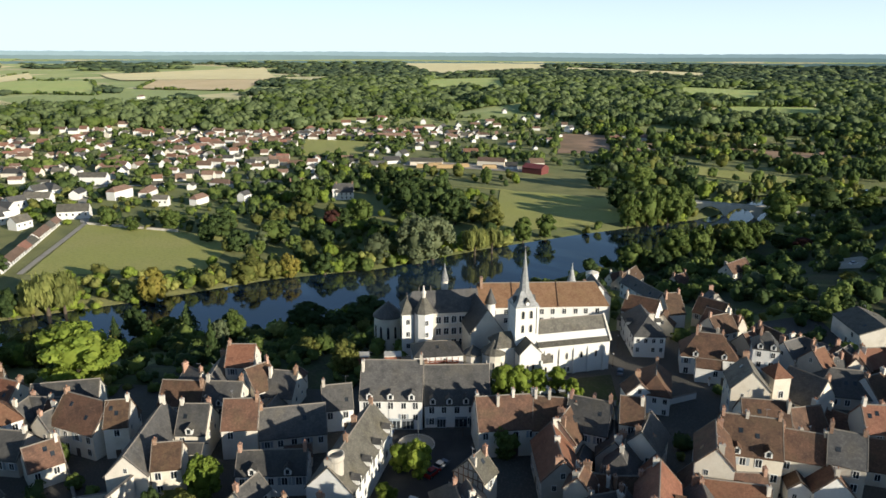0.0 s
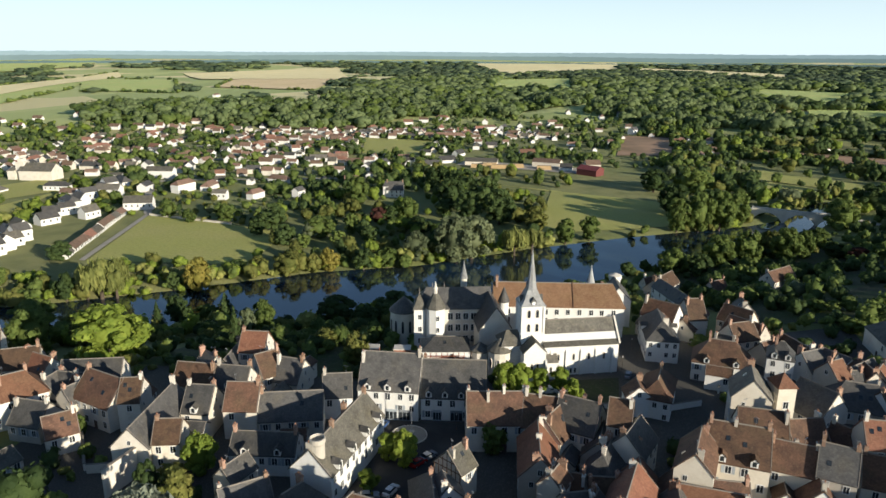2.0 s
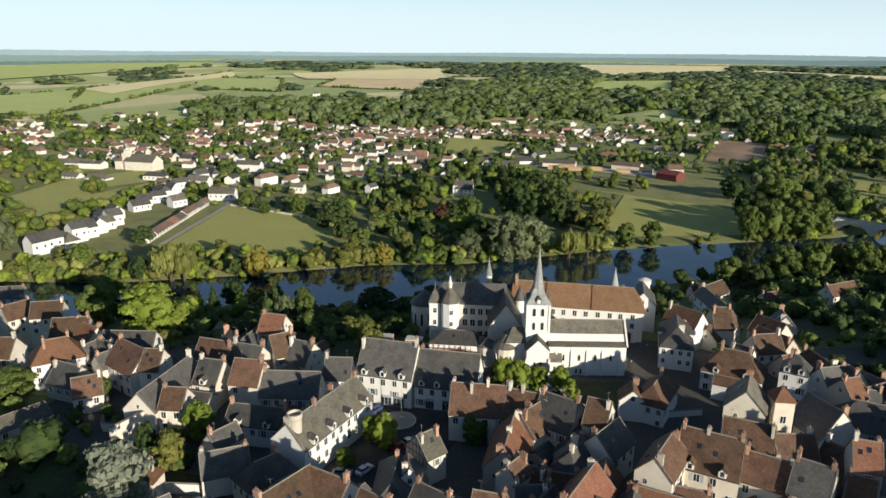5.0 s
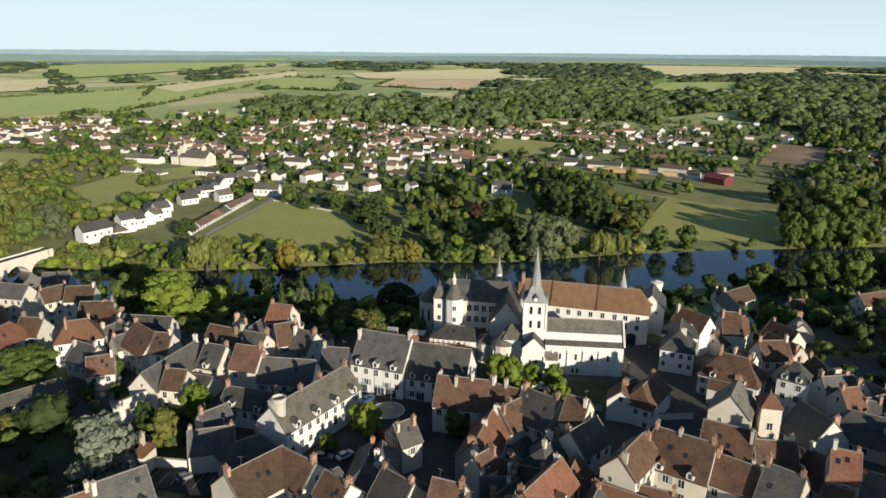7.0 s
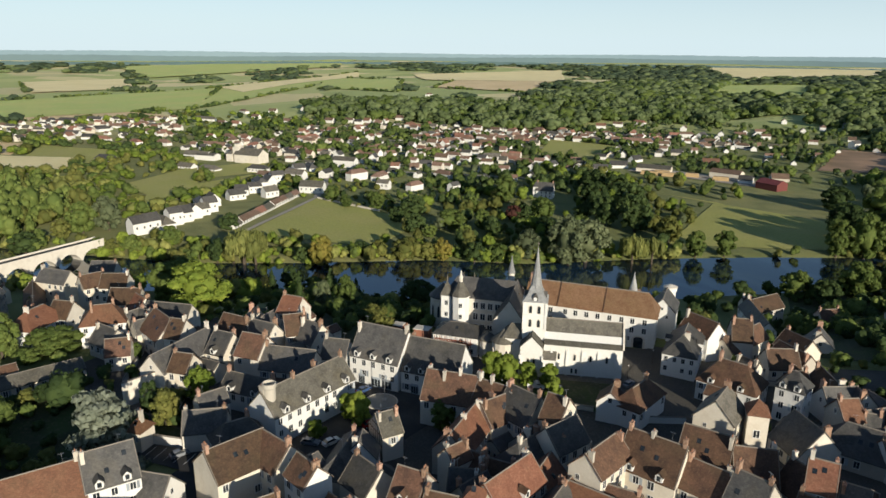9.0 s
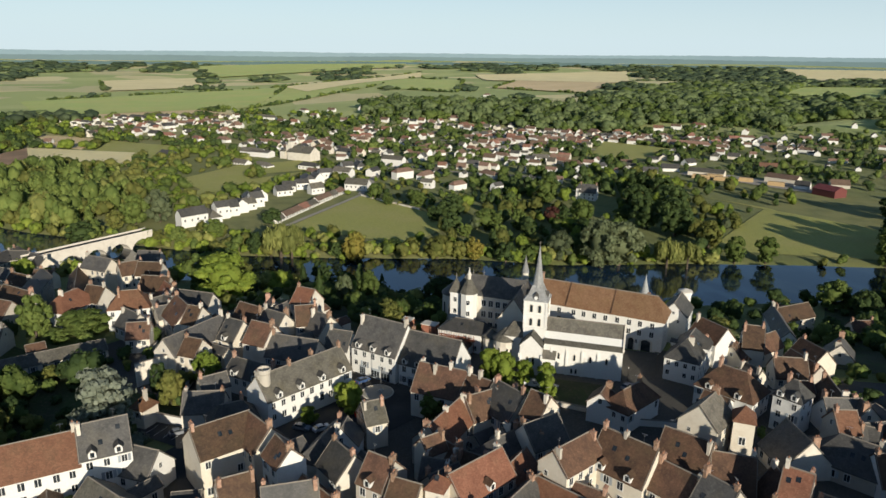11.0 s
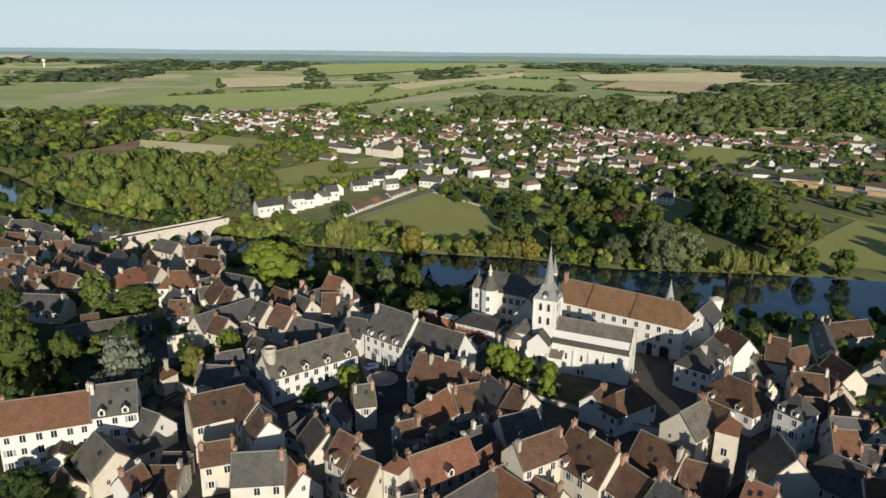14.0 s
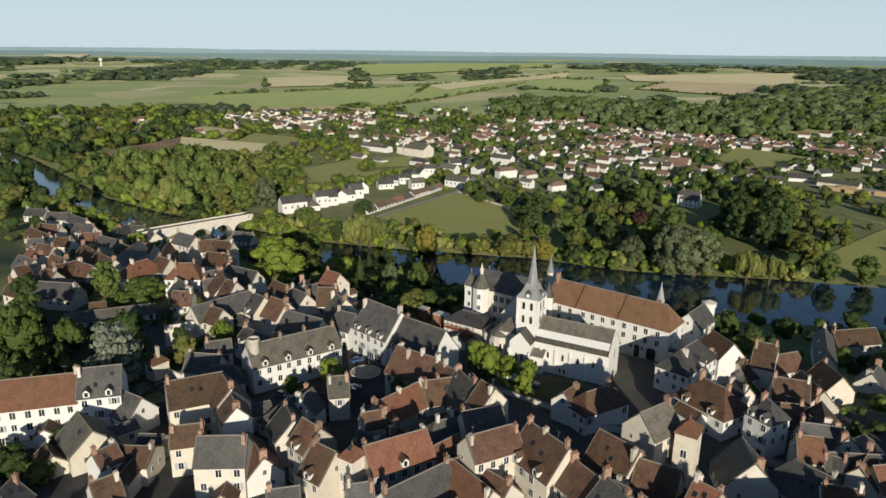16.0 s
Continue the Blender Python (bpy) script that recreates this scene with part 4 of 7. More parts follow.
house(50.9, 33.3, 58.0, 38.3, 10.0, 8, "g", "S", "w", chim=1)
house(58.7, 24.2, 68.3, 33.7, 10.1, 7, "g", "S", "c", chim=1)
house(13.0, 63.8, 18.3, 57.2, 8.2, 8, "g", "S", "l", chim=1)
house(23.8, 60.1, 31.1, 79.7, 6.6, 7, "g", "T", "c", chim=1)
house(35.9, 53.3, 43.4, 57.4, 9.0, 8, "g", "T", "c", chim=2)
house(30.6, 42.9, 35.9, 40.6, 9.7, 6, "g", "S", "c", chim=2)
house(22.0, 124.9, 32.0, 102.0, -0.7, 6, "g", "S", "w", chim=1)
house(20.8, 136.2, 29.5, 151.8, -5.2, 8, "g", "T", "g", chim=1)
house(48.2, 87.7, 47.2, 95.5, 3.8, 8, "g", "S", "l", chim=2)
house(57.0, 38.8, 60.3, 35.1, 10.0, 7, "g", "S", "l", chim=2)
house(64.7, 33.3, 65.9, 24.2, 10.1, 7, "g", "T", "c", chim=2)
house(67.3, 26.9, 69.9, 31.2, 10.1, 7, "g", "R", "c", chim=1)
house(63.2, 13.1, 69.1, 16.7, 10.1, 9, "g", "T", "w", chim=2)
house(37.5, -16.1, 44.3, -15.8, 9.8, 9, "g", "S", "g", chim=2)
house(-255.7, -19.8, -243.0, -17.2, -7.4, 7, "g", "T", "g", chim=2)
house(-299.9, 6.6, -285.0, 7.0, -12.5, 7, "g", "S", "c", chim=1)
house(-190.8, -46.3, -174.9, -44.0, 7.6, 7, "g", "T", "c", chim=2)
house(-190.6, -23.7, -221.4, -7.1, -1.3, 7, "g", "T", "g", chim=2)
house(-133.0, -26.2, -132.7, -19.4, 9.6, 8, "g", "S", "c", chim=1)
house(-127.7, -22.3, -115.6, -22.2, 9.7, 8, "g", "T", "l", chim=2)
house(-171.9, -69.0, -164.7, -66.4, 9.9, 7, "g", "T", "g", chim=2)
house(-178.5, -77.3, -179.8, -72.5, 9.9, 7, "g", "T", "l", chim=1)
house(-199.2, -71.9, -188.6, -68.8, 9.0, 7, "g", "S", "g", chim=1)
house(-250.6, -56.4, -242.7, -51.7, -0.5, 7, "g", "T", "c", chim=1)
house(-320.9, -24.9, -308.5, -18.2, -9.5, 7, "g", "S", "c", chim=1)
house(-255.4, -10.5, -247.3, -6.1, -8.5, 7, "g", "T", "c", chim=1)
house(-314.2, 1.2, -305.7, 8.1, -12.9, 7, "g", "S", "c", chim=2)
house(-286.8, -42.2, -279.4, -35.9, -7.3, 7, "g", "T", "c", chim=2)
house(-217.6, -65.2, -204.1, -63.5, 6.4, 7, "g", "R", "l", chim=2)
house(-280.9, -55.4, -277.1, -49.2, -4.8, 7, "g", "S", "c", chim=2)
house(-68.8, -99.3, -61.8, -83.5, 14.9, 10, "g", "R", "w", pitch=45, chim=2, wins=0.95)

# ---- the priory church: local x along the nave, y towards the river ----
ARCH_F, ARCH_P = Mb(), Mb()
pts_o = [(-0.55, 0), (0.55, 0)] + [(0.55 * math.cos(a), 1.6 + 0.55 * math.sin(a)) for a in np.linspace(0, math.pi, 9)]
pts_i = [(-0.38, 0.12), (0.38, 0.12)] + [(0.38 * math.cos(a), 1.6 + 0.38 * math.sin(a)) for a in np.linspace(0, math.pi, 9)]
ARCH_P.add([(x, -0.03, z) for x, z in pts_i] + [(x, 0.2, z) for x, z in pts_i], [tuple(range(11))] + [(i, (i + 1) % 11, 11 + (i + 1) % 11, 11 + i) for i in range(11)])
ARCH_F.add([(x, -0.08, z) for x, z in pts_o] + [(x, -0.08, z) for x, z in pts_i] + [(x, 0.2, z) for x, z in pts_o], [(i, (i + 1) % 11, 11 + (i + 1) % 11, 11 + i) for i in range(11)] + [(i, (i + 1) % 11, 22 + (i + 1) % 11, 22 + i) for i in range(11)])
ARCH_FM, ARCH_PM = ARCH_F.mesh("arched_window", LIME), ARCH_P.mesh("pane", GLASS)


def arch(root, x, y, z, turn, sx=1.0, sz=1.0):
    w = part("arched_window", ARCH_FM, None, root, at=pose(x, y, z, 0, 0, turn) @ Matrix.Diagonal((sx, 1, sz, 1)))
    part("pane", ARCH_PM, None, w)


church = thing("church", "white limestone priory church with slate roofs and a slender spire", "church", pose(-20.6, 24.3, 0.6, 0, 0, 20.5))
# nave: steep main roof, a low step, then the aisle roof; west gable at +24.3
part("nave_wall", Mb().prism([(-4.35, 0), (5.6, 0), (5.6, 9.6), (0.75, 14.75), (-4.35, 9.4)], 3.0, 24.2), WHITE, church)
part("nave_roof", Mb().prism([(-1.9, 11.7), (0.75, 14.75), (6.0, 9.2), (6.0, 9.45), (0.75, 15.02), (-1.95, 11.98)], 2.8, 24.1), OLDSLATE, church, "weathered grey stone-slate nave roof")
part("clerestory", Mb().box(2.9, -1.75, 10.8, 24.1, -1.5, 11.85), WHITE, church)
part("aisle_roof", Mb().prism([(-4.75, 9.15), (-1.6, 11.42), (-1.6, 11.67), (-4.75, 9.42)], 3.0, 24.15), OLDSLATE, church, "weathered grey stone-slate aisle roof")
part("gable_coping", Mb().prism([(-4.6, 9.3), (0.75, 15.0), (5.9, 9.5), (5.9, 9.85), (0.75, 15.5), (-4.6, 9.75)], 24.05, 24.55), LIME, church)
part("ridge_cap", Mb().prism([(0.58, 14.95), (0.92, 14.95), (0.82, 15.17), (0.68, 15.17)], 3.2, 24.05), MORTAR, church)
for i, x in enumerate((5.2, 9.4, 13.6, 17.8, 22.4)):
    part("buttress", Mb().box(x - 0.3, -4.8, 0, x + 0.3, -4.3, 7.4, 0.03).prism([(-4.8, 7.4), (-4.3, 7.4), (-4.3, 8.4)], x - 0.27, x + 0.27), WHITE, church)
for x in (7.2, 11.5, 15.8, 20.1):
    arch(church, x, -4.4, 4.9, 0, 0.75, 0.95)
for x in (10.9, 12.1):
    arch(church, x, -4.4, 1.1, 0, 0.7, 0.75)
arch(church, 24.2, 0.6, 7.0, 90, 1.2, 1.3)
part("door", Mb().box(24.2, -0.4, 0.2, 24.32, 1.6, 3.2), DOOR, church)
# south transept with its gable, and the chapel beside it
part("transept_wall", Mb().prism([(-3.0, 0), (3.0, 0), (3.0, 9.0), (0, 12.0), (-3.0, 9.0)], 0, 4.6).mesh("transept_wall", WHITE), None, church, at=pose(-0.2, -7.3, 0, 0, 0, 90))
part("transept_roof", Mb().prism([(-3.3, 8.75), (0, 12.05), (3.3, 8.75), (3.3, 9.0), (0, 12.35), (-3.3, 9.0)], -0.15, 4.6).mesh("transept_roof", OLDSLATE), None, church, at=pose(-0.2, -7.3, 0, 0, 0, 90))
for x in (-1.0, 0.6):
    arch(church, x, -7.32, 3.4, 0, 0.8, 1.2)
for x in (-3.25, 2.85):
    part("buttress", Mb().box(x - 0.3, -7.9, 0, x + 0.3, -7.2, 6.8, 0.05), WHITE, church)
part("side_porch", Mb().box(2.9, -6.4, 0, 6.4, -4.35, 5.6).prism([(-6.4, 5.6), (-4.35, 5.6), (-4.35, 7.0)], 2.9, 6.4), WHITE, church)
part("porch_roof", Mb().prism([(-6.7, 5.45), (-4.3, 7.05), (-4.3, 7.25), (-6.7, 5.7)], 2.7, 6.6), OLDSLATE, church)
arch(church, 4.6, -6.42, 2.2, 0, 0.8, 1.0)
part("apse_wall", Mb().tube(-8.4, -1.2, [(3.3, 0), (3.3, 7.9), (3.45, 8.05)], 14), LIME, church)
part("apse_roof", Mb().tube(-8.4, -1.2, [(3.7, 7.9), (3.7, 8.1), (0.15, 11.2)], 14), OLDSLATE, church, "conical weathered slate apse roof")
part("choir_wall", Mb().box(-8.4, -3.4, 0, -3.2, 3.6, 9.8), WHITE, church)
part("choir_roof", Mb().hip(-8.7, -3.8, -3.0, 4.0, 9.8, 12.9, -6.5, -3.1), OLDSLATE, church)
for a in (-150, -110, -70):
    arch(church, -8.4 + 3.32 * math.cos(radians(a)), -1.2 + 3.32 * math.sin(radians(a)), 3.4, a + 90, 0.8, 1.3)
part("apse_wall", Mb().tube(-13.2, 2.6, [(2.6, 0), (2.6, 6.4)], 12), LIME, church)
part("apse_roof", Mb().tube(-13.2, 2.6, [(2.9, 6.3), (2.9, 6.5), (0.1, 8.6)], 12), OLDSLATE, church)
# tower, belfry openings, clock and spire
tower = part("tower", Mb().box(-3.15, -3.15, 0, 3.15, 3.15, 12.6), WHITE, church)
for h, z0, z1 in ((3.3, 12.6, 12.9), (3.2, 16.6, 16.85), (3.3, 20.3, 20.65)):
    part("string_course", Mb().box(-h, -h, z0, h, h, z1), WHITE, tower)
for h, z0, z1 in ((3.05, 12.9, 16.6), (3.0, 16.85, 20.3)):
    part("belfry_stage", Mb().box(-h, -h, z0, h, h, z1), WHITE, tower)
for turn in (0, 90):
    for z, sz in ((13.25, 1.15), (17.2, 1.15)):
        for x in (-1.15, 1.15):
            c, s = math.cos(radians(turn)), math.sin(radians(turn))
            o = part("arched_window", ARCH_FM, None, tower, at=pose(x * c + 3.06 * s, x * s - 3.06 * c, z, 0, 0, turn) @ Matrix.Diagonal((1.05, 1, sz, 1)))
            part("louvre", ARCH_PM, None, o)
for sx in (-1, 1):
    for sy in (-1, 1):
        part("corner_pier", Mb().box(sx * 3.0 - 0.28, sy * 3.0 - 0.28, 12.9, sx * 3.0 + 0.28, sy * 3.0 + 0.28, 20.3), WHITE, tower)
spire = part("spire", Mb().add([(3.5 * a, 3.5 * b, 20.6) for a, b in ((-1, -1), (1, -1), (1, 1), (-1, 1))] + [(2.3 * a, 2.3 * b, 22.2) for a, b in ((-1, -1), (1, -1), (1, 1), (-1, 1))] + [(1.35 * a, 1.35 * b, 24.6) for a, b in ((-1, -1), (1, -1), (1, 1), (-1, 1))],
             [(3, 2, 1, 0), (0, 1, 5, 4), (1, 2, 6, 5), (2, 3, 7, 6), (3, 0, 4, 7), (4, 5, 9, 8), (5, 6, 10, 9), (6, 7, 11, 10), (7, 4, 8, 11)]).tube(0, 0, [(1.78, 23.4), (1.45, 25.2), (0.95, 28.5), (0.42, 32.5), (0.07, 35.6)], 8), SPIREM, church, "slender grey slate spire")
part("weathervane", Mb().tube(0, 0, [(0.06, 35.4), (0.05, 37.0)], 6).box(-0.35, -0.03, 36.4, 0.35, 0.03, 36.5), MORTAR, spire)
for turn in (0, 90, 180, 270):
    d = part("spire_dormer", Mb().prism([(-0.7, 20.6), (0.7, 20.6), (0.7, 22.1), (0, 23.0), (-0.7, 22.1)], 1.6, 3.15), SLATE, spire, at=pose(0, 0, 0, 0, 0, turn))
    part("clock", Mb().add([(3.2, 0.52 * math.cos(a), 21.5 + 0.52 * math.sin(a)) for a in np.linspace(0, 2 * math.pi, 17)[:-1]] + [(3.1, 0.52 * math.cos(a), 21.5 + 0.52 * math.sin(a)) for a in np.linspace(0, 2 * math.pi, 17)[:-1]],
         [tuple(range(16))] + [(i, (i + 1) % 16, 16 + (i + 1) % 16, 16 + i) for i in range(16)]), FRAME, d, "white clock face")

# ---- the long monastic building behind the church ----
priory = thing("priory", "long white monastic building with a brown tile roof", "monastery", pose(-10.7, 56.4, 0.0, 0, 0, 10))
part("wall", Mb().box(-24.5, -5.2, -3, 15.6, 5.2, 10.9), WHITE, priory)
part("cornice", Mb().box(-24.6, -5.4, 10.6, 15.8, 5.4, 10.95), LIME, priory)
k = 6.1 / 5.2
part("roof", Mb().prism([(-5.7, 10.75), (0, 16.8), (5.7, 10.75), (5.7, 11.0), (0, 17.1), (-5.7, 11.0)], -24.8, 0.0), ORANGE, priory)
part("roof", Mb().add([(0.02, -5.7, 10.8), (16.1, -5.7, 10.8), (16.1, 5.7, 10.8), (0.02, 5.7, 10.8), (0.02, -5.7, 11.0), (16.1, -5.7, 11.0), (16.1, 5.7, 11.0), (0.02, 5.7, 11.0), (0.02, 0, 17.05), (12.6, 0, 17.05)],
     [(3, 2, 1, 0), (0, 1, 5, 4), (1, 2, 6, 5), (2, 3, 7, 6), (3, 0, 4, 7), (4, 5, 9, 8), (5, 6, 9), (6, 7, 8, 9), (7, 4, 8)]), ORANGE, priory)
part("parting_wall", Mb().prism([(-5.8, 11.0), (0, 17.15), (5.8, 11.0), (5.8, 11.3), (0, 17.45), (-5.8, 11.3)], -0.09, 0.09), TILE, priory)
part("parting_wall", Mb().prism([(-5.8, 11.0), (0, 17.15), (5.8, 11.0), (5.8, 11.3), (0, 17.45), (-5.8, 11.3)], -14.2, -14.0), TILE, priory)
part("ridge_cap", Mb().prism([(-0.2, 16.95), (0.2, 16.95), (0.08, 17.2), (-0.08, 17.2)], -24.8, 12.6), MORTAR, priory)
for x in (-20.0, -16.2, -11.6, -8.4, -5.0, -1.6, 2.0, 5.6, 8.8, 12.4):
    for z in (9.2, 6.4):
        opening(priory, x, -5.22, z, 0, 1.15)
for x in (1.2, 4.6, 8.0):
    opening(priory, x, -5.22, 3.6, 0, 0.8)
for y in (-2.6, 1.2):
    for z in (9.0, 5.8):
        opening(priory, 15.62, y, z, 90, 0.9)
for x, sx in ((6.6, 2.2), (11.0, 3.6)):
    g = part("gateway", ARCH_FM, None, priory, at=pose(x, -5.22, 0.3, 0, 0, 0) @ Matrix.Diagonal((sx, 1.2, 2.1, 1)))
    # dark pane painted in as the arch's shade; the wall behind is solid
    part("gate_shadow", ARCH_PM, None, g, "dark pane standing in for the shade of the archway")
part("chimney", chimney_mesh(0.8, 1.6, 2.2, BRICK), None, priory, at=pose(-23.6, -0.6, 17.0))
part("chimney", chimney_mesh(0.8, 1.2, 1.4, BRICK), None, priory, at=pose(9.5, 1.2, 15.8))
house(4.2, 66.5, 2.6, 78.0, 13.2, 8, "g", "S", "w", chim=0, wins=0.7, label="white end wing of the priory with a slate roof")
stair_tower = thing("stair_tower", "round white stair tower with a stone parapet", "tower", pose(3.0, 80.5, -4))
part("wall", Mb().tube(0, 0, [(1.9, 0), (1.9, 15.6), (2.2, 15.9), (2.2, 16.9), (1.9, 17.0)], 18), WHITE, stair_tower)
part("cap", Mb().tube(0, 0, [(2.3, 17.0), (2.3, 17.2), (0.4, 17.9)], 18), LIME, stair_tower)
for x, y, top, r, lab in ((-5.1, 65.6, 20.9, 1.15, "slim pointed slate turret behind the priory roof"), (-46.6, 62.8, 20.2, 1.1, "slim pointed slate turret on the river side")):
    tu = thing("turret", lab, "turret", pose(x, y, -4), group="pointed turrets")
    part("wall", Mb().tube(0, 0, [(r, 0), (r, top - 2.2)], 14), LIME, tu)
    part("cone", Mb().tube(0, 0, [(r + 0.25, top - 2.3), (r + 0.2, top - 2.1), (0.35, top + 2.0), (0.05, top + 4.0)], 14), SPIREM, tu)
tu = thing("turret", "round stair turret with a conical slate roof", "turret", pose(-30.4, 43.2, -0.5), group="pointed turrets")
part("wall", Mb().tube(0, 0, [(1.5, 0), (1.5, 14.6)], 16), WHITE, tu)
part("cone", Mb().tube(0, 0, [(1.85, 14.5), (1.8, 14.75), (0.05, 19.2)], 16), SLATE, tu)

# ---- the older wing with its towers ----
house(-36.7, 46.6, -30.4, 28.0, 17.4, 9.5, "g", "S", "l", pitch=55, chim=0, wins=0.15, label="steep slate cross wing joining the priory buildings")
chateau = thing("chateau", "pale stone castle wing with three rows of windows and slate roofs", "castle", pose(-45.0, 39.4, -1.0, 0, 0, 16))
part("wall", Mb().box(-11.6, -4.6, -2, 11, 4.6, 14.3), LIME, chateau)
part("cornice", Mb().box(-11.75, -4.8, 14.0, 11.1, 4.8, 14.35), LIME, chateau)
part("roof", Mb().hip(-12.0, -5.0, 11.2, 5.0, 14.4, 19.7, -8.4, 11.0), SLATE, chateau)
for x in (-1.4, 0.9, 3.2, 5.5, 7.8, 10.0):
    for z in (12.0, 8.4, 4.8):
        opening(chateau, x, -4.62, z, 0, 1.4)
for x in (-6.5, -3.0):
    part("finial", Mb().tube(x, 0, [(0.12, 19.5), (0.1, 20.6), (0.02, 21.4)], 8), MORTAR, chateau)
sq = part("stair_pavilion", Mb().tube(-5.9, -6.0, [(2.7, -2), (2.7, 15.1), (2.9, 15.2), (2.9, 15.5)], 8), WHITE, chateau, "white eight-sided stair pavilion")
part("pavilion_roof", Mb().tube(-5.9, -6.0, [(3.15, 15.5), (3.1, 15.65), (0.75, 19.8)], 8), OLDSLATE, sq, "steep grey slate pavilion roof")
part("lantern", Mb().tube(-5.9, -6.0, [(0.55, 19.7), (0.55, 21.0), (0.75, 21.1), (0.75, 21.25), (0.4, 21.9), (0.05, 23.6)], 8), LIME, sq, "small pale stone lantern")
for z in (12.8, 9.2, 5.4):
    w = part("window", WIN_F, None, sq, at=pose(-5.35, -8.53, z, 0, 0, 22.5))
    part("pane", WIN_P, None, w)
pv = part("corner_pavilion", Mb().box(-12.2, -5.9, -2, -8.9, -4.3, 14.8).box(-12.35, -6.05, 14.5, -8.75, -4.2, 14.9), WHITE, chateau, "narrow white corner pavilion")
part("pavilion_roof", Mb().hip(-12.5, -6.2, -8.6, -3.2, 14.9, 19.4, -10.6, -10.5), OLDSLATE, pv)
part("finial", Mb().tube(-10.55, -4.7, [(0.12, 19.3), (0.1, 20.2), (0.02, 21.2)], 8), MORTAR, pv)
for z in (12.4, 8.6, 5.0):
    w = part("window", WIN_F, None, pv, at=pose(-10.5, -5.92, z))
    part("pane", WIN_P, None, w)
chapel = thing("chapel", "round stone chapel with tall arched windows and a slate cone", "chapel", pose(-61.6, 42.4, -2.0) @ Matrix.Diagonal((0.86, 0.86, 0.96, 1)))
part("wall", Mb().tube(0, 0, [(5.0, 0), (5.0, 11.2), (5.2, 11.4)], 20), LIME, chapel)
part("roof", Mb().tube(0, 0, [(5.5, 11.3), (5.45, 11.6), (0.3, 15.8)], 20), SLATE, chapel)
for a in (-170, -140, -110, -80, -50, -20):
    w = part("arched_window", ARCH_FM, None, chapel, at=pose(5.03 * math.cos(radians(a)), 5.03 * math.sin(radians(a)), 4.4, 0, 0, a + 90) @ Matrix.Diagonal((1.15, 1, 2.2, 1)))
    part("pane", ARCH_PM, None, w)
# round dovecote-like turret of the white town mansion
tu = thing("turret", "round limestone turret with an open rim on a white mansion", "turret", pose(-54.0, -44.3, 1.0))
part("wall", Mb().tube(0, 0, [(1.4, 0), (1.4, 13.2), (1.6, 13.6), (1.6, 14.5), (1.4, 14.55), (1.25, 13.6)], 18), GREY, tu)
for z in (5.5, 9.0):
    opening(tu, 0.2, -1.52, z, 8, 0.6)
for x, y, L in ((-64.5, 20.5, 3.2), (-56.2, 21.5, 4.6)):
    hut = thing("garden_house", "small red brick garden house with a flat stone top", "garden house", pose(x, y, gz(x, y) - 0.3, 0, 0, 12), group="brick garden houses")
    part("wall", Mb().box(-L / 2, -1.6, 0, L / 2, 1.6, 5.2), REDBRICK, hut)
    part("coping", Mb().box(-L / 2 - 0.12, -1.72, 5.2, L / 2 + 0.12, 1.72, 5.45), LIME, hut)
    part("door", DOOR_M, None, hut, at=pose(0, -1.62, 0.4))
yard_wall = thing("garden_wall", "tall pale rendered wall at the end of a yard", "wall", pose(-95.5, -53.0, 0.9, 0, 0, 81))
part("wall", Mb().box(0, -0.25, 0, 8.4, 0.25, 6.8), LIME, yard_wall)
part("coping", Mb().box(-0.05, -0.32, 6.8, 8.45, 0.32, 6.95), MORTAR, yard_wall)
house(-76.4, -61.8, -76.4, -61.8, 8.6, 4.6, "p", "R", "c", chim=1, wins=0.6, label="small square garden house with a red tile roof")
# low wall round the churchyard
wall_run = thing("garden_wall", "low stone wall along the church lawn", "wall", pose(-24, 1.5, 0.9, 0, 0, 13))
part("wall", Mb().box(0, -0.22, 0, 28, 0.22, 1.5), LIME, wall_run)
part("coping", Mb().box(-0.05, -0.3, 1.5, 28.05, 0.3, 1.62), MORTAR, wall_run)

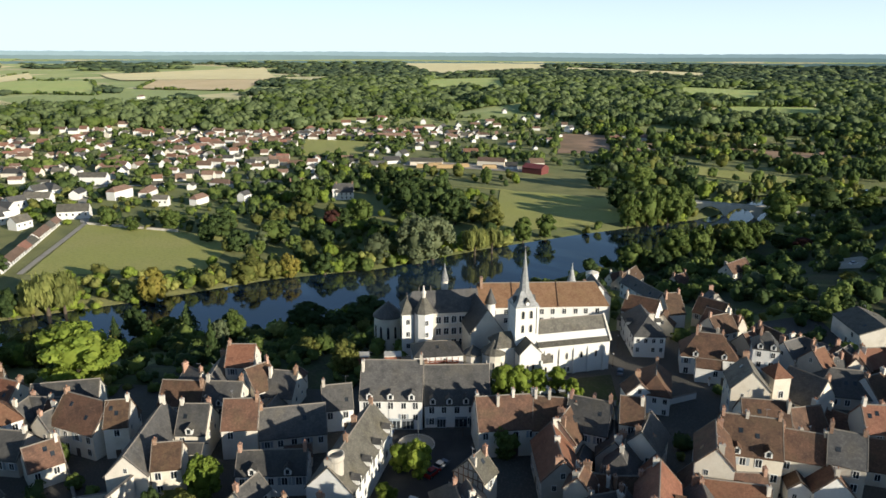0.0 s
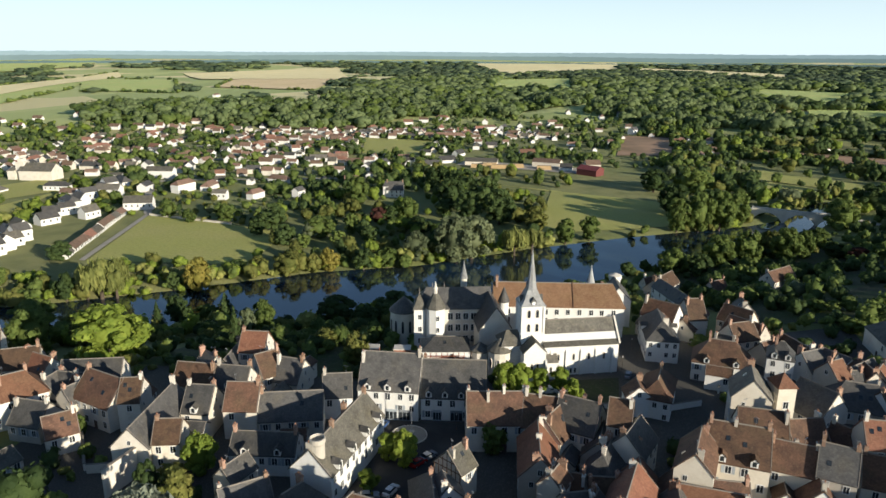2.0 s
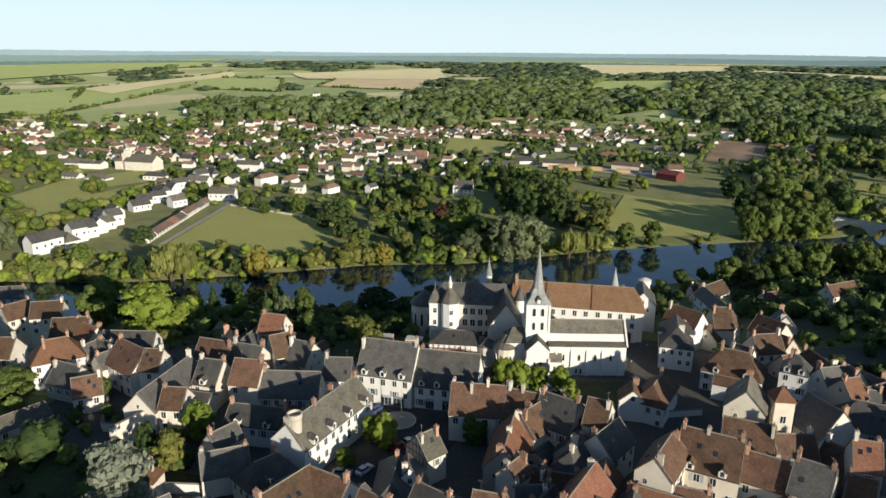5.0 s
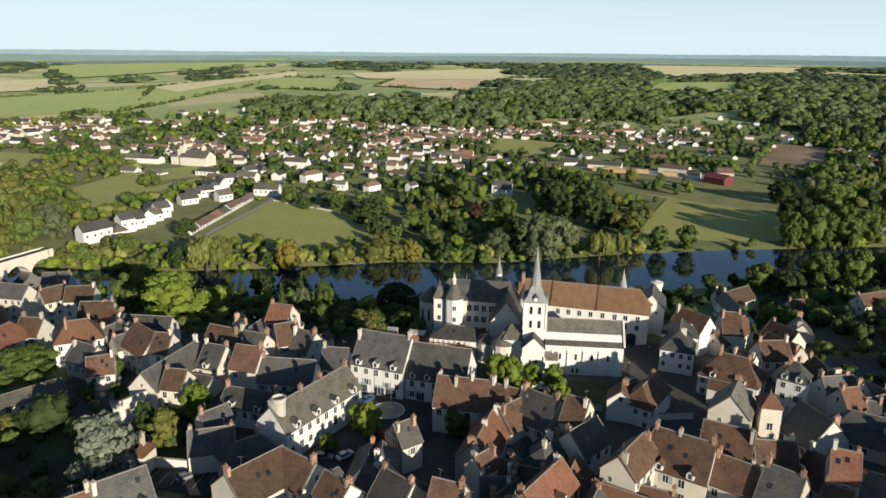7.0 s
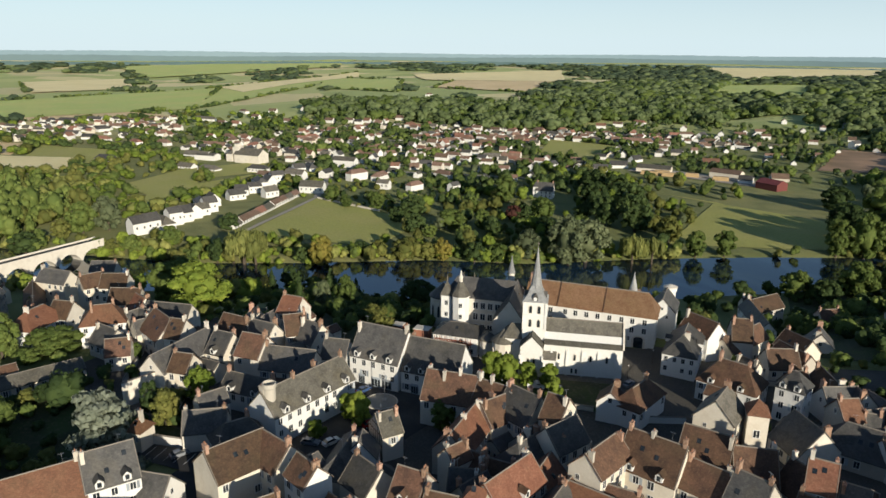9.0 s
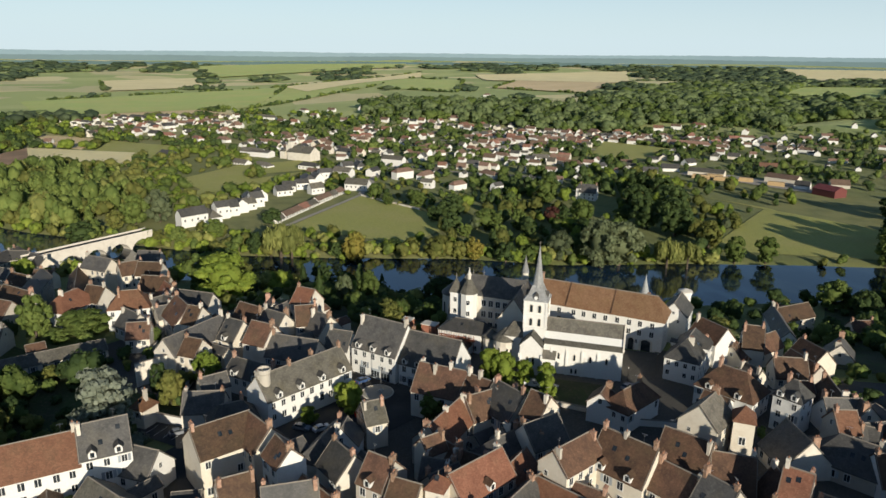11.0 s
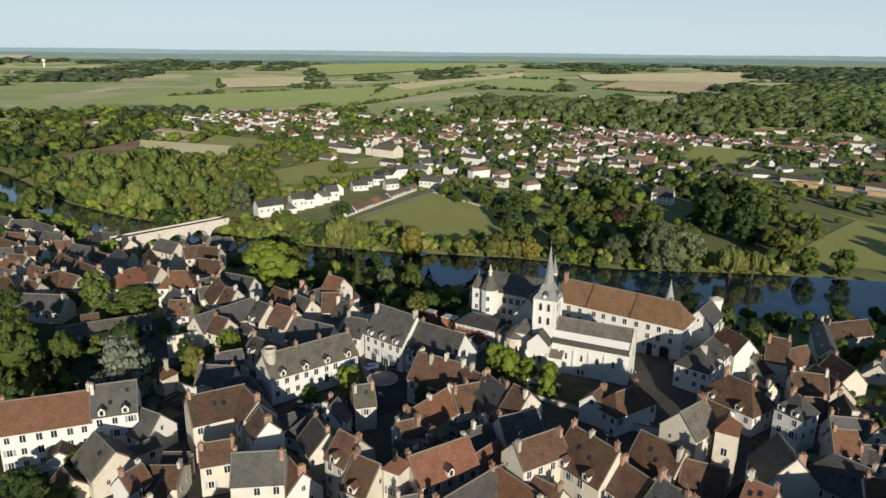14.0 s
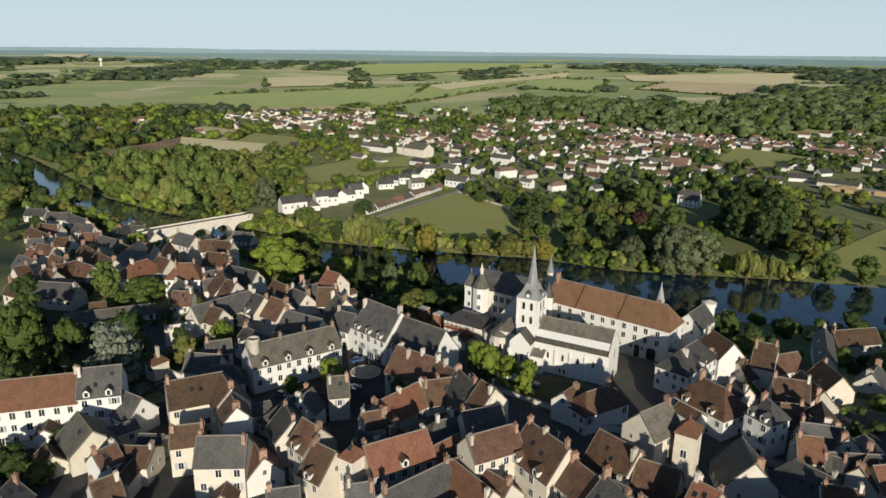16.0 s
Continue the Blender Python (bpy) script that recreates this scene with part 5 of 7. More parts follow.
# ---- bridges ----
def bridge(ax, ay, bx, by, za, zb, arches, width, label):
    L, rz = math.hypot(bx - ax, by - ay), math.degrees(math.atan2(by - ay, bx - ax))
    root = thing("bridge", label, "bridge", pose(ax, ay, 0, 0, 0, rz))
    n = 10
    sp = L / arches
    for j in range(arches):
        x0, x1 = j * sp + sp * 0.06, (j + 1) * sp - sp * 0.06
        top = za + (zb - za) * (j + 0.5) / arches
        spring = WATER_Z + 1.0
        rise = min((x1 - x0) * 0.3, top - 1.0 - spring)
        xs = [j * sp, x0] + [x0 + (x1 - x0) * i / n for i in range(1, n)] + [x1, (j + 1) * sp]
        lo = [WATER_Z - 2, spring] + [spring + rise * math.sin(math.pi * i / n) ** 0.75 for i in range(1, n)] + [spring, WATER_Z - 2]
        hi = [za + (zb - za) * x / L for x in xs]
        mb, m = Mb(), len(xs)
        for y in (-width / 2, width / 2):
            mb.add([(x, y, z) for x, z in zip(xs, lo)] + [(x, y, z) for x, z in zip(xs, hi)], [(i, i + 1, m + i + 1, m + i) for i in range(m - 1)])
        mb.f += [(i, i + 1, 2 * m + i + 1, 2 * m + i) for i in range(m - 1)] + [(m + i, m + i + 1, 3 * m + i + 1, 3 * m + i) for i in range(m - 1)]
        part("arch", mb, LIME, root)
    for x0, x1, z in ((0, -34, za), (L, L + 34, zb)):      # earth ramps down to the banks
        w = width / 2 + 0.1
        mb = Mb().add([(x0, -w, z - 9), (x0, w, z - 9), (x1, w, z - 9), (x1, -w, z - 9), (x0, -w, z + 0.2), (x0, w, z + 0.2), (x1, w, z - 5.0), (x1, -w, z - 5.0)],
                      [(0, 1, 2, 3), (4, 5, 6, 7), (0, 4, 7, 3), (1, 2, 6, 5), (3, 7, 6, 2)])
        if arches == 3:
            part("ramp", mb, GREY, root, "grey stone approach ramp")
    part("deck", Mb().add([(0, -width / 2, za), (L, -width / 2, zb), (L, width / 2, zb), (0, width / 2, za), (0, -width / 2, za + 0.2), (L, -width / 2, zb + 0.2), (L, width / 2, zb + 0.2), (0, width / 2, za + 0.2)],
         [(3, 2, 1, 0), (4, 5, 6, 7), (0, 1, 5, 4), (1, 2, 6, 5), (2, 3, 7, 6), (3, 0, 4, 7)]), ASPH, root)
    for y in (-width / 2 - 0.15, width / 2 - 0.2):
        part("parapet", Mb().add([(0, y, za), (L, y, zb), (L, y + 0.35, zb), (0, y + 0.35, za), (0, y, za + 1.1), (L, y, zb + 1.1), (L, y + 0.35, zb + 1.1), (0, y + 0.35, za + 1.1)],
             [(3, 2, 1, 0), (4, 5, 6, 7), (0, 1, 5, 4), (1, 2, 6, 5), (2, 3, 7, 6), (3, 0, 4, 7)]), LIME, root)


bridge(-297, 2, -303, 72, -14.2, -14.2, 5, 7, "long pale stone road bridge with round arches")
bridge(99.5, 344.5, 158, 331.5, -14.2, -15.2, 3, 5.5, "small pale stone arch bridge over the river")

house(44.6, 30.1, 45.5, 29.9, 14.2, 6.6, "h", "S", "w", pitch=50, chim=1, dorm=2, wins=1, label="tall white town house with dormers in a steep slate roof")
# ---- the white gabled house by the street and the broad roof behind it ----
house(8.2, 4.4, 7.4, 9.6, 9.2, 6.2, "g", "T", "w", pitch=42, chim=1, wins=0.6, label="small white gabled house at the street corner")
house(12.4, 7.6, 13.8, 15.0, 10.2, 7.4, "h", "T", "w", chim=1, wins=0.5, label="cream corner house with a broad weathered roof")

house(-76.4, -36.5, -62.8, -34.1, 9.4, 7.5, "g", "S", "w", pitch=40, chim=2, dorm=2, wins=0.95, label="white town house with slate roof beside the round turret")

# ---- lean-to roofs and yard walls between the houses ----
YRNG = random.Random(57)
sheds = 0
for cx, cy, rz, half, hw, zg, ze, wall in list(HOMES):
    if sheds >= 62 or not (-130 < cx < 75 and -112 < cy < 60):
        continue
    for side in (-1, 1):
        if YRNG.random() < 0.42:
            continue
        L, w = YRNG.uniform(4, 8), YRNG.uniform(3.6, 5)
        d, u = hw + w / 2 + 0.1, YRNG.uniform(-0.5, 0.5) * max(half - L / 2, 0.5)
        c, s = math.cos(radians(rz)), math.sin(radians(rz))
        x, y = cx + c * u - s * side * d, cy + s * u + c * side * d
        if any((x - a) ** 2 + (y - b) ** 2 < 5.2 ** 2 for a, b in PLACED) or (-60 < x < -22 and -50 < y < -6) or (-26 < x < 26 and 0 < y < 64) or (1 < x < 13 and y < 0) or (-80 < x < -54 and -68 < y < -54):
            continue
        sheds += 1
        a = YRNG.choice((0, 90))
        ca, sa = math.cos(radians(rz + a)) * L / 2, math.sin(radians(rz + a)) * L / 2
        rf = YRNG.choice("STTSO")
        house(x - ca, y - sa, x + ca, y + sa, gz(x, y) + YRNG.uniform(4.2, 6.2), w, "g", rf, wall, pitch=YRNG.uniform(28, 42), chim=0, wins=0.4, name="outbuilding", low=3.8, label=f"low {WALLS[wall][1]} outbuilding with {ROOFS[rf][1]} roof")


def yard_wall(ax, ay, bx, by, h, mat, label):
    L, rz = math.hypot(bx - ax, by - ay), math.degrees(math.atan2(by - ay, bx - ax))
    z = min(gz(ax, ay), gz(bx, by)) - 0.3
    w = thing("garden_wall", label, "wall", pose(ax, ay, z, 0, 0, rz), group="garden walls")
    part("wall", Mb().box(0, -0.22, 0, L, 0.22, h + 0.3), mat, w)
    part("coping", Mb().prism([(-0.32, h + 0.3), (0.32, h + 0.3), (0, h + 0.5)], -0.05, L + 0.05), MORTAR, w)


for ax, ay, bx, by, h, mat, label in ((-77, -60.4, -64.6, -56.2, 2.6, WHITE, "tall white wall beside the car park"), (-105, -46.6, -88, -40, 2.2, CREAM, "cream garden wall with a tile coping"), (-88, -40, -80, -52, 2.0, CREAM, "cream garden wall with a tile coping"),
                                      (-98, -8, -84, 0, 2.0, LIME, "pale stone garden wall above the river"), (-120, -30, -106, -46, 1.8, LIME, "pale stone garden wall in the park"), (16, 9.5, 24, 14, 1.8, WHITE, "white terrace wall beside the corner house"), (44, 22, 54, 28, 1.9, CREAM, "cream yard wall between town houses"),
                                      (-60, 26, -38, 32, 2.0, LIME, "pale stone wall before the castle wing"), (30, 42, 42, 48, 1.8, CREAM, "cream yard wall between town houses"), (-8, -60, 0, -66, 2.0, CREAM, "cream yard wall between town houses")):
    yard_wall(ax, ay, bx, by, h, mat, label)
for i in range(26):      # yards behind the houses
    cx, cy, rz, half, hw, zg, ze, wall = YRNG.choice(HOMES)
    if -120 < cx < 70 and -100 < cy < 55:
        e = YRNG.choice((-1, 1))
        c, s = math.cos(radians(rz)), math.sin(radians(rz))
        ax, ay = cx - s * e * hw, cy + c * e * hw
        bx, by = ax - s * e * 6, ay + c * e * 6
        if any((bx - a) ** 2 + (by - b) ** 2 < 9 for a, b in PLACED) or (-60 < bx < -22 and -50 < by < -6) or (-26 < bx < 26 and 0 < by < 64) or (1 < bx < 13 and by < 0):
            continue
        yard_wall(ax, ay, bx, by, 1.9, WALLS[wall][0], f"{WALLS[wall][1]} yard wall behind a town house")


# ---- unseen southern and eastern houses, added to shade the streets in view ----
for i in range(10):
    for j in range(3):
        x, y = 16 + i * 14 + YRNG.uniform(-2, 2), -126 + j * 15 + YRNG.uniform(-2, 2)
        if y > -84 or x > 64 or any((x - a) ** 2 + (y - b) ** 2 < 11 ** 2 for a, b in PLACED):
            continue
        rz = YRNG.choice((10, 100, 20, 95))
        ca, sa = math.cos(radians(rz)) * 5.2, math.sin(radians(rz)) * 5.2
        house(x - ca, y - sa, x + ca, y + sa, gz(x, y) + YRNG.uniform(11.5, 14), YRNG.uniform(8, 10), "g", YRNG.choice("STTSO"), YRNG.choice("lcgw"), chim=1, wins=0.0)
for i in range(5):
    for j in range(5):      # long terraces out of view, added as shadow casters
        y = -72 + j * 23 + YRNG.uniform(-2, 2)
        x = 70 + max(0, y + 14) * 0.62 + i * 15 + YRNG.uniform(-1.5, 1.5)
        if any((x - a) ** 2 + (y - b) ** 2 < 9 ** 2 for a, b in PLACED):
            continue
        lean = YRNG.uniform(1, 4)
        house(x - lean, y - 10.5, x + lean, y + 10.5, gz(x, y) + YRNG.uniform(11.5, 15), YRNG.uniform(8, 9.5), "g", YRNG.choice("STTSO"), YRNG.choice("lcgw"), chim=1, wins=0.0)


# ---- the far bank: village houses ----
def inside(x, y, quad):
    x, y = np.asarray(x), np.asarray(y)
    hit = np.zeros(x.shape, bool)
    for (ax, ay), (bx, by) in zip(quad, np.roll(quad, -1, 0)):
        if ay == by:
            continue
        hit ^= ((ay > y) != (by > y)) & (x < (bx - ax) * (y - ay) / (by - ay) + ax)
    return hit


def on_patch(x, y):
    hit = np.zeros(np.shape(x), bool)
    for quad, _ in PATCHES:
        hit |= inside(x, y, quad)
    return hit


VRNG = random.Random(21)


def cottage(x, y, rz, L, w, h, roof, wall, wins=1):
    c, s = math.cos(radians(rz)) * L / 2, math.sin(radians(rz)) * L / 2
    rn = {"S": "grey slate", "T": "brown tile", "R": "red tile", "O": "pale weathered slate"}[roof]
    wn_ = {"w": "white", "c": "cream", "l": "pale stone", "g": "grey"}[wall]
    return house(x - c, y - s, x + c, y + s, gz(x, y) + h, w, "g" if VRNG.random() < 0.75 else "h", roof, wall, pitch=VRNG.uniform(36, 46), far=True, wins=wins if y < 320 else 0, name="cottage" if roof in "TR" else "village_house", label=f"small {wn_} village house with a {rn} roof")


# houses that stand out singly, then the rest of the village
cottage(-359, 227, 40, 10.7, 7.6, 8.1, "S", "w")
cottage(-335, 233, 75, 11.2, 8.1, 8.6, "O", "w")
cottage(-320, 265, 20, 19.6, 8.6, 9.6, "O", "w")
cottage(-427, 310, 10, 13.6, 7.4, 7.4, "S", "w")
cottage(-397, 288, 4, 12.5, 7.4, 7.3, "T", "w")
cottage(-373, 302, 10, 18.7, 8.7, 9.2, "O", "w")
cottage(-358, 325, 100, 13.6, 7.4, 7.4, "S", "w")
cottage(-327, 330, 80, 13.0, 7.7, 9.7, "T", "w")
cottage(-381, 380, 10, 24.2, 8.9, 10.3, "O", "w")
cottage(-259, 320, 80, 9.5, 6.1, 7.6, "T", "w")
cottage(-312, 344, 96, 12.7, 7.4, 7.3, "T", "w")
cottage(-230, 334, 80, 9.5, 6.1, 7.6, "S", "w")
cottage(-283, 310, 10, 10.9, 6.5, 7.6, "O", "w")
cottage(-270, 384, -12, 13.0, 7.4, 7.3, "T", "w")
cottage(-328, 475, 10, 14.0, 7.6, 7.5, "T", "w")
cottage(-372, 482, 100, 14.1, 7.6, 7.5, "T", "w")
cottage(-405, 463, -12, 13.0, 7.6, 7.5, "T", "w")
cottage(-541, 335, 8, 30.4, 8.8, 8.2, "O", "w")
cottage(-501, 289, 5, 18.6, 8.8, 5.1, "O", "w")
cottage(-473, 292, 5, 15.3, 8.8, 5.1, "O", "w")
cottage(-690, 368, -12, 14.0, 7.6, 7.5, "R", "w")
cottage(-663, 386, 4, 12.4, 7.6, 7.5, "T", "w")
cottage(-602, 272, 8, 17.9, 8.8, 6.9, "S", "w")
cottage(-838, 379, 20, 21.0, 9.0, 7.1, "S", "w")
cottage(-785, 369, 20, 18.2, 9.0, 7.1, "S", "w")
cottage(-753, 364, 20, 15.8, 8.9, 7.0, "R", "w")
cottage(-1008, 473, 20, 24.8, 9.1, 7.2, "S", "w")
cottage(-995, 511, 20, 25.4, 9.2, 7.2, "S", "w")
cottage(-866, 471, 20, 18.6, 9.1, 7.2, "T", "w")
cottage(-868, 619, 8, 34.4, 9.3, 7.3, "O", "w")
cottage(-790, 586, 4, 14.8, 7.9, 7.7, "T", "w")
cottage(-766, 592, 10, 14.2, 7.9, 7.7, "R", "w")
cottage(-712, 646, 4, 14.5, 7.8, 7.6, "T", "w")
cottage(-834, 738, 14, 14.3, 7.7, 7.6, "T", "w")
cottage(-785, 764, 100, 13.8, 7.5, 7.4, "T", "w")
cottage(-656, 679, 4, 14.4, 7.7, 7.6, "T", "w")
cottage(-629, 693, 10, 14.4, 7.7, 7.6, "T", "w")
cottage(-595, 612, 10, 13.4, 7.9, 7.7, "R", "w")
cottage(-500, 543, -12, 14.6, 7.8, 7.6, "R", "w")
cottage(-503, 580, 100, 12.4, 7.8, 7.7, "R", "w")
cottage(-581, 761, 10, 14.2, 7.6, 7.5, "T", "w")
cottage(-536, 721, 96, 14.6, 7.8, 7.6, "R", "w")
cottage(-514, 737, 96, 14.6, 7.8, 7.6, "R", "w")
cottage(-452, 615, 14, 14.7, 7.8, 7.6, "T", "w")
cottage(-407, 581, 4, 13.3, 7.8, 7.6, "T", "w")
cottage(-395, 606, 14, 14.5, 7.8, 7.6, "T", "w")
cottage(-401, 646, 4, 14.7, 7.8, 7.7, "R", "w")
cottage(-439, 753, 10, 14.8, 7.9, 7.7, "T", "w")
cottage(-894, 727, -12, 14.8, 7.9, 7.7, "T", "w")
cottage(-804, 669, 4, 14.6, 7.8, 7.6, "T", "w")
cottage(-723, 974, 14, 13.5, 7.4, 7.3, "T", "w")
cottage(-777, 1150, 96, 13.9, 7.6, 7.4, "T", "w")
cottage(-409, 755, 4, 14.9, 7.9, 7.7, "T", "w")
cottage(-381, 752, -12, 13.7, 7.9, 7.7, "T", "w")
cottage(-357, 745, 96, 14.9, 7.9, 7.7, "R", "w")
cottage(-325, 730, 96, 14.7, 7.9, 7.7, "R", "w")
cottage(-305, 740, 100, 14.7, 7.9, 7.7, "T", "w")
cottage(-281, 781, 100, 14.8, 7.9, 7.7, "T", "w")
cottage(-292, 872, 14, 14.4, 7.7, 7.6, "R", "w")
cottage(-274, 896, 10, 14.3, 7.7, 7.5, "T", "w")
cottage(-233, 839, 100, 14.7, 7.9, 7.7, "R", "w")
cottage(-197, 732, 10, 33.3, 9.1, 9.5, "T", "w")
cottage(-186, 786, 70, 18.0, 9.2, 7.2, "R", "w")
cottage(-147, 650, 100, 14.1, 7.6, 7.5, "O", "w")
cottage(-163, 733, 14, 12.1, 7.7, 7.6, "T", "w")
cottage(-164, 856, 10, 13.6, 7.8, 7.6, "T", "w")
cottage(-145, 866, 80, 18.9, 9.2, 7.2, "S", "w")
cottage(-123, 883, 100, 13.7, 7.8, 7.6, "S", "w")
cottage(-98, 884, 14, 14.4, 7.7, 7.6, "T", "w")
cottage(-78, 920, 14, 13.9, 7.7, 7.5, "T", "w")
cottage(-27, 956, 100, 14.0, 7.6, 7.5, "T", "w")
cottage(-5, 993, 96, 13.7, 7.5, 7.4, "T", "w")
cottage(26, 1021, -12, 13.6, 7.4, 7.4, "S", "w")
cottage(46, 1043, 100, 13.4, 7.4, 7.3, "S", "w")
cottage(-60, 1034, 100, 13.6, 7.4, 7.4, "R", "w")
cottage(40, 864, 60, 15.2, 8.9, 9.4, "S", "w")
cottage(117, 765, 96, 13.5, 7.6, 7.5, "S", "w")
cottage(-221, 470, 96, 12.9, 7.5, 7.4, "S", "w")
cottage(-213, 496, 80, 13.3, 7.9, 7.0, "S", "w")
cottage(-270, 521, 20, 19.6, 8.9, 7.1, "T", "w")
cottage(-287, 510, 20, 17.8, 9.0, 7.1, "O", "w")
cottage(-349, 617, 20, 20.7, 9.1, 7.2, "T", "w")
cottage(-358, 674, 10, 12.6, 7.8, 7.6, "T", "w")
cottage(-157, 535, 30, 16.9, 8.8, 7.0, "S", "w")
cottage(-155, 586, 70, 14.4, 8.4, 7.0, "S", "w")
cottage(-508, 1254, 96, 13.9, 7.5, 7.4, "T", "w")
cottage(-547, 1291, 96, 14.1, 7.6, 7.5, "T", "w")
cottage(-288, 491, 4, 10.1, 7.6, 7.5, "S", "w")
cottage(-180, 911, 96, 14.4, 7.7, 7.6, "T", "w")
cottage(-251, 927, -12, 14.2, 7.6, 7.5, "R", "w")
for i in range(8):       # white slate-roofed row at the bridge road, every house of its own height
    u = i / 7
    cottage(-318 - 14 * u * u, 106 + 66 * u, (82, 82, 172, 82, 82, 172, 82, 82)[i] - 10 * u, VRNG.uniform(8.6, 10), VRNG.uniform(8, 9.5), VRNG.uniform(8, 11.5), "SSOSSSOS"[i], "w")
for i in range(9):       # low tiled row along the meadow road
    u = i / 8
    cottage(-283 - 36 * u, 150 + 92 * u, 111, 11.2, 6.2, VRNG.uniform(4.4, 5.6), VRNG.choice("TTRO"), "w")
for i in range(13):      # street of white slate-roofed houses climbing to the village
    u = i / 12
    x, y = -340 - 52 * u + VRNG.uniform(-4, 4), 172 + 168 * u + VRNG.uniform(-4, 4)
    if not any((x - a) ** 2 + (y - b) ** 2 < 9 ** 2 for a, b in PLACED):
        cottage(x, y, VRNG.choice((66, 66, 156)) + VRNG.uniform(-8, 8), VRNG.uniform(9, 13), VRNG.uniform(8, 9), VRNG.uniform(8, 10.5), VRNG.choice("SSOS"), "w")


def village_spot(rng):
    """A place in the village: its old core, the rows at the foot of the wooded hill, or the western estates."""
    zone = rng.random()
    if zone < 0.45:
        while True:
            x, y = rng.uniform(-640, -190), rng.uniform(372, 840)
            if y < 690 + (x + 640) * 0.36:
                return x, y
    if zone < 0.72:
        a, r = radians(rng.uniform(5, 34)), rng.uniform(760, 868)
    elif zone < 0.92:
        a, r = radians(rng.uniform(57, 70)), rng.uniform(860, 1120)
    else:
        return rng.uniform(-180, 110), rng.uniform(650, 900)
    return -r * math.sin(a), r * math.cos(a)


n = 0
while n < 90:            # small groups of houses along the lanes
    x, y = village_spot(VRNG)
    n += 1
    lane, rf0 = VRNG.choice((12, 12, 100, -12)) + VRNG.uniform(-12, 12), VRNG.choice("STTR")
    for k in range(VRNG.choice((3, 5, 6, 7))):
        u, v = (k - 2.5) * VRNG.uniform(10, 14), VRNG.choice((0, 0, 14, -13)) + VRNG.uniform(-2, 2)
        c, q = math.cos(radians(lane)), math.sin(radians(lane))
        hx, hy = x + u * c - v * q, y + u * q + v * c
        if on_patch(hx, hy) or any((hx - i) ** 2 + (hy - j) ** 2 < 9.5 ** 2 for i, j in PLACED) or (hx + 484) ** 2 + (hy - 350) ** 2 < 30 ** 2:
            continue
        cottage(hx, hy, lane + VRNG.choice((0, 0, 90)) + VRNG.uniform(-5, 5), VRNG.uniform(8, 13), VRNG.uniform(6.5, 8), VRNG.uniform(5.8, 8), VRNG.choice(("S", "O", "T", "T", "R", rf0, rf0)), VRNG.choice("wwwwcl"), wins=1 if hy < 470 else 0)
# the many small houses, sheds and annexes in between, past counting
VW, VR = Mb(), {q: Mb() for q in "STRO"}
for i in range(420):
    x, y = village_spot(VRNG)
    if on_patch(x, y) or any((x - i_) ** 2 + (y - j) ** 2 < 8.5 ** 2 for i_, j in PLACED) or (x + 484) ** 2 + (y - 350) ** 2 < 28 ** 2:
        continue
    L, w, h, a, z = VRNG.uniform(3, 6), VRNG.uniform(2.4, 3.6), VRNG.uniform(2.6, 4.4), radians(VRNG.choice((10, 100)) + VRNG.uniform(-14, 14)), gz(x, y) - 0.4
    c, q, top = math.cos(a), math.sin(a), h + w * VRNG.uniform(0.7, 0.95)
    turn = lambda u, v, t: (x + u * c - v * q, y + u * q + v * c, z + t)
    VW.add([turn(*p) for p in ((-L, -w, 0), (L, -w, 0), (L, w, 0), (-L, w, 0), (-L, -w, h), (L, -w, h), (L, w, h), (-L, w, h), (-L, 0, top - 0.1), (L, 0, top - 0.1))], [(0, 1, 5, 4), (1, 2, 6, 9, 5), (2, 3, 7, 6), (3, 0, 4, 8, 7)])
    o = 0.35
    VR[VRNG.choice("SOTTTO")].add([turn(*p) for p in ((-L - o, -w - o, h - o), (L + o, -w - o, h - o), (L + o, w + o, h - o), (-L - o, w + o, h - o), (-L - o, 0, top), (L + o, 0, top), (-L - o, 0, top - 0.25), (L + o, 0, top - 0.25))],
         [(0, 1, 5, 4), (2, 3, 4, 5), (1, 0, 6, 7), (3, 2, 7, 6)])
    PLACED.append((x, y))
tagged(new("village_walls", VW.mesh("village_walls", WHITE)), "white walls of countless small village houses and annexes", "houses", kind="stuff")
for q in "STRO":
    tagged(new("village_roofs", VR[q].mesh("village_roofs", FARROOFS.get(q, ROOFS[q])[0])), f"{ROOFS[q][1]} roofs of countless small village houses", "houses", kind="stuff")
for x, y in ((35, 912), (64, 840), (120, 735), (256, 745), (300, 640), (-470, 1165), (-490, 1155), (-505, 1172), (-450, 1190), (-700, 985), (-716, 970), (250, 812), (-1200, 310), (-1215, 330), (-960, 205), (-985, 215), (-1010, 230), (-800, 240)):
    cottage(x, y, VRNG.uniform(0, 90), 10, 7, 6, "T", "w", 0)

# village church, manor and farm
vc = thing("village_church", "large pale stone village church with a blunt tower", "church", pose(-484, 350, gz(-484, 350) - 0.5, 0, 0, 8))
part("nave_wall", Mb().prism([(-8, 0), (8, 0), (8, 9), (0, 14.5), (-8, 9)], -10, 20), LIME, vc)
part("nave_roof", Mb().prism([(-8.6, 8.7), (0, 14.6), (8.6, 8.7), (8.6, 9.0), (0, 14.95), (-8.6, 9.0)], -10.3, 20.3), OLDSLATE, vc)
part("tower", Mb().box(-15, -4, 0, -7, 4, 15.5).box(-13, -3, 15.5, -9, 3, 18.5), LIME, vc)
part("choir", Mb().box(-22, -6, 0, -15, 6, 8.5), LIME, vc)
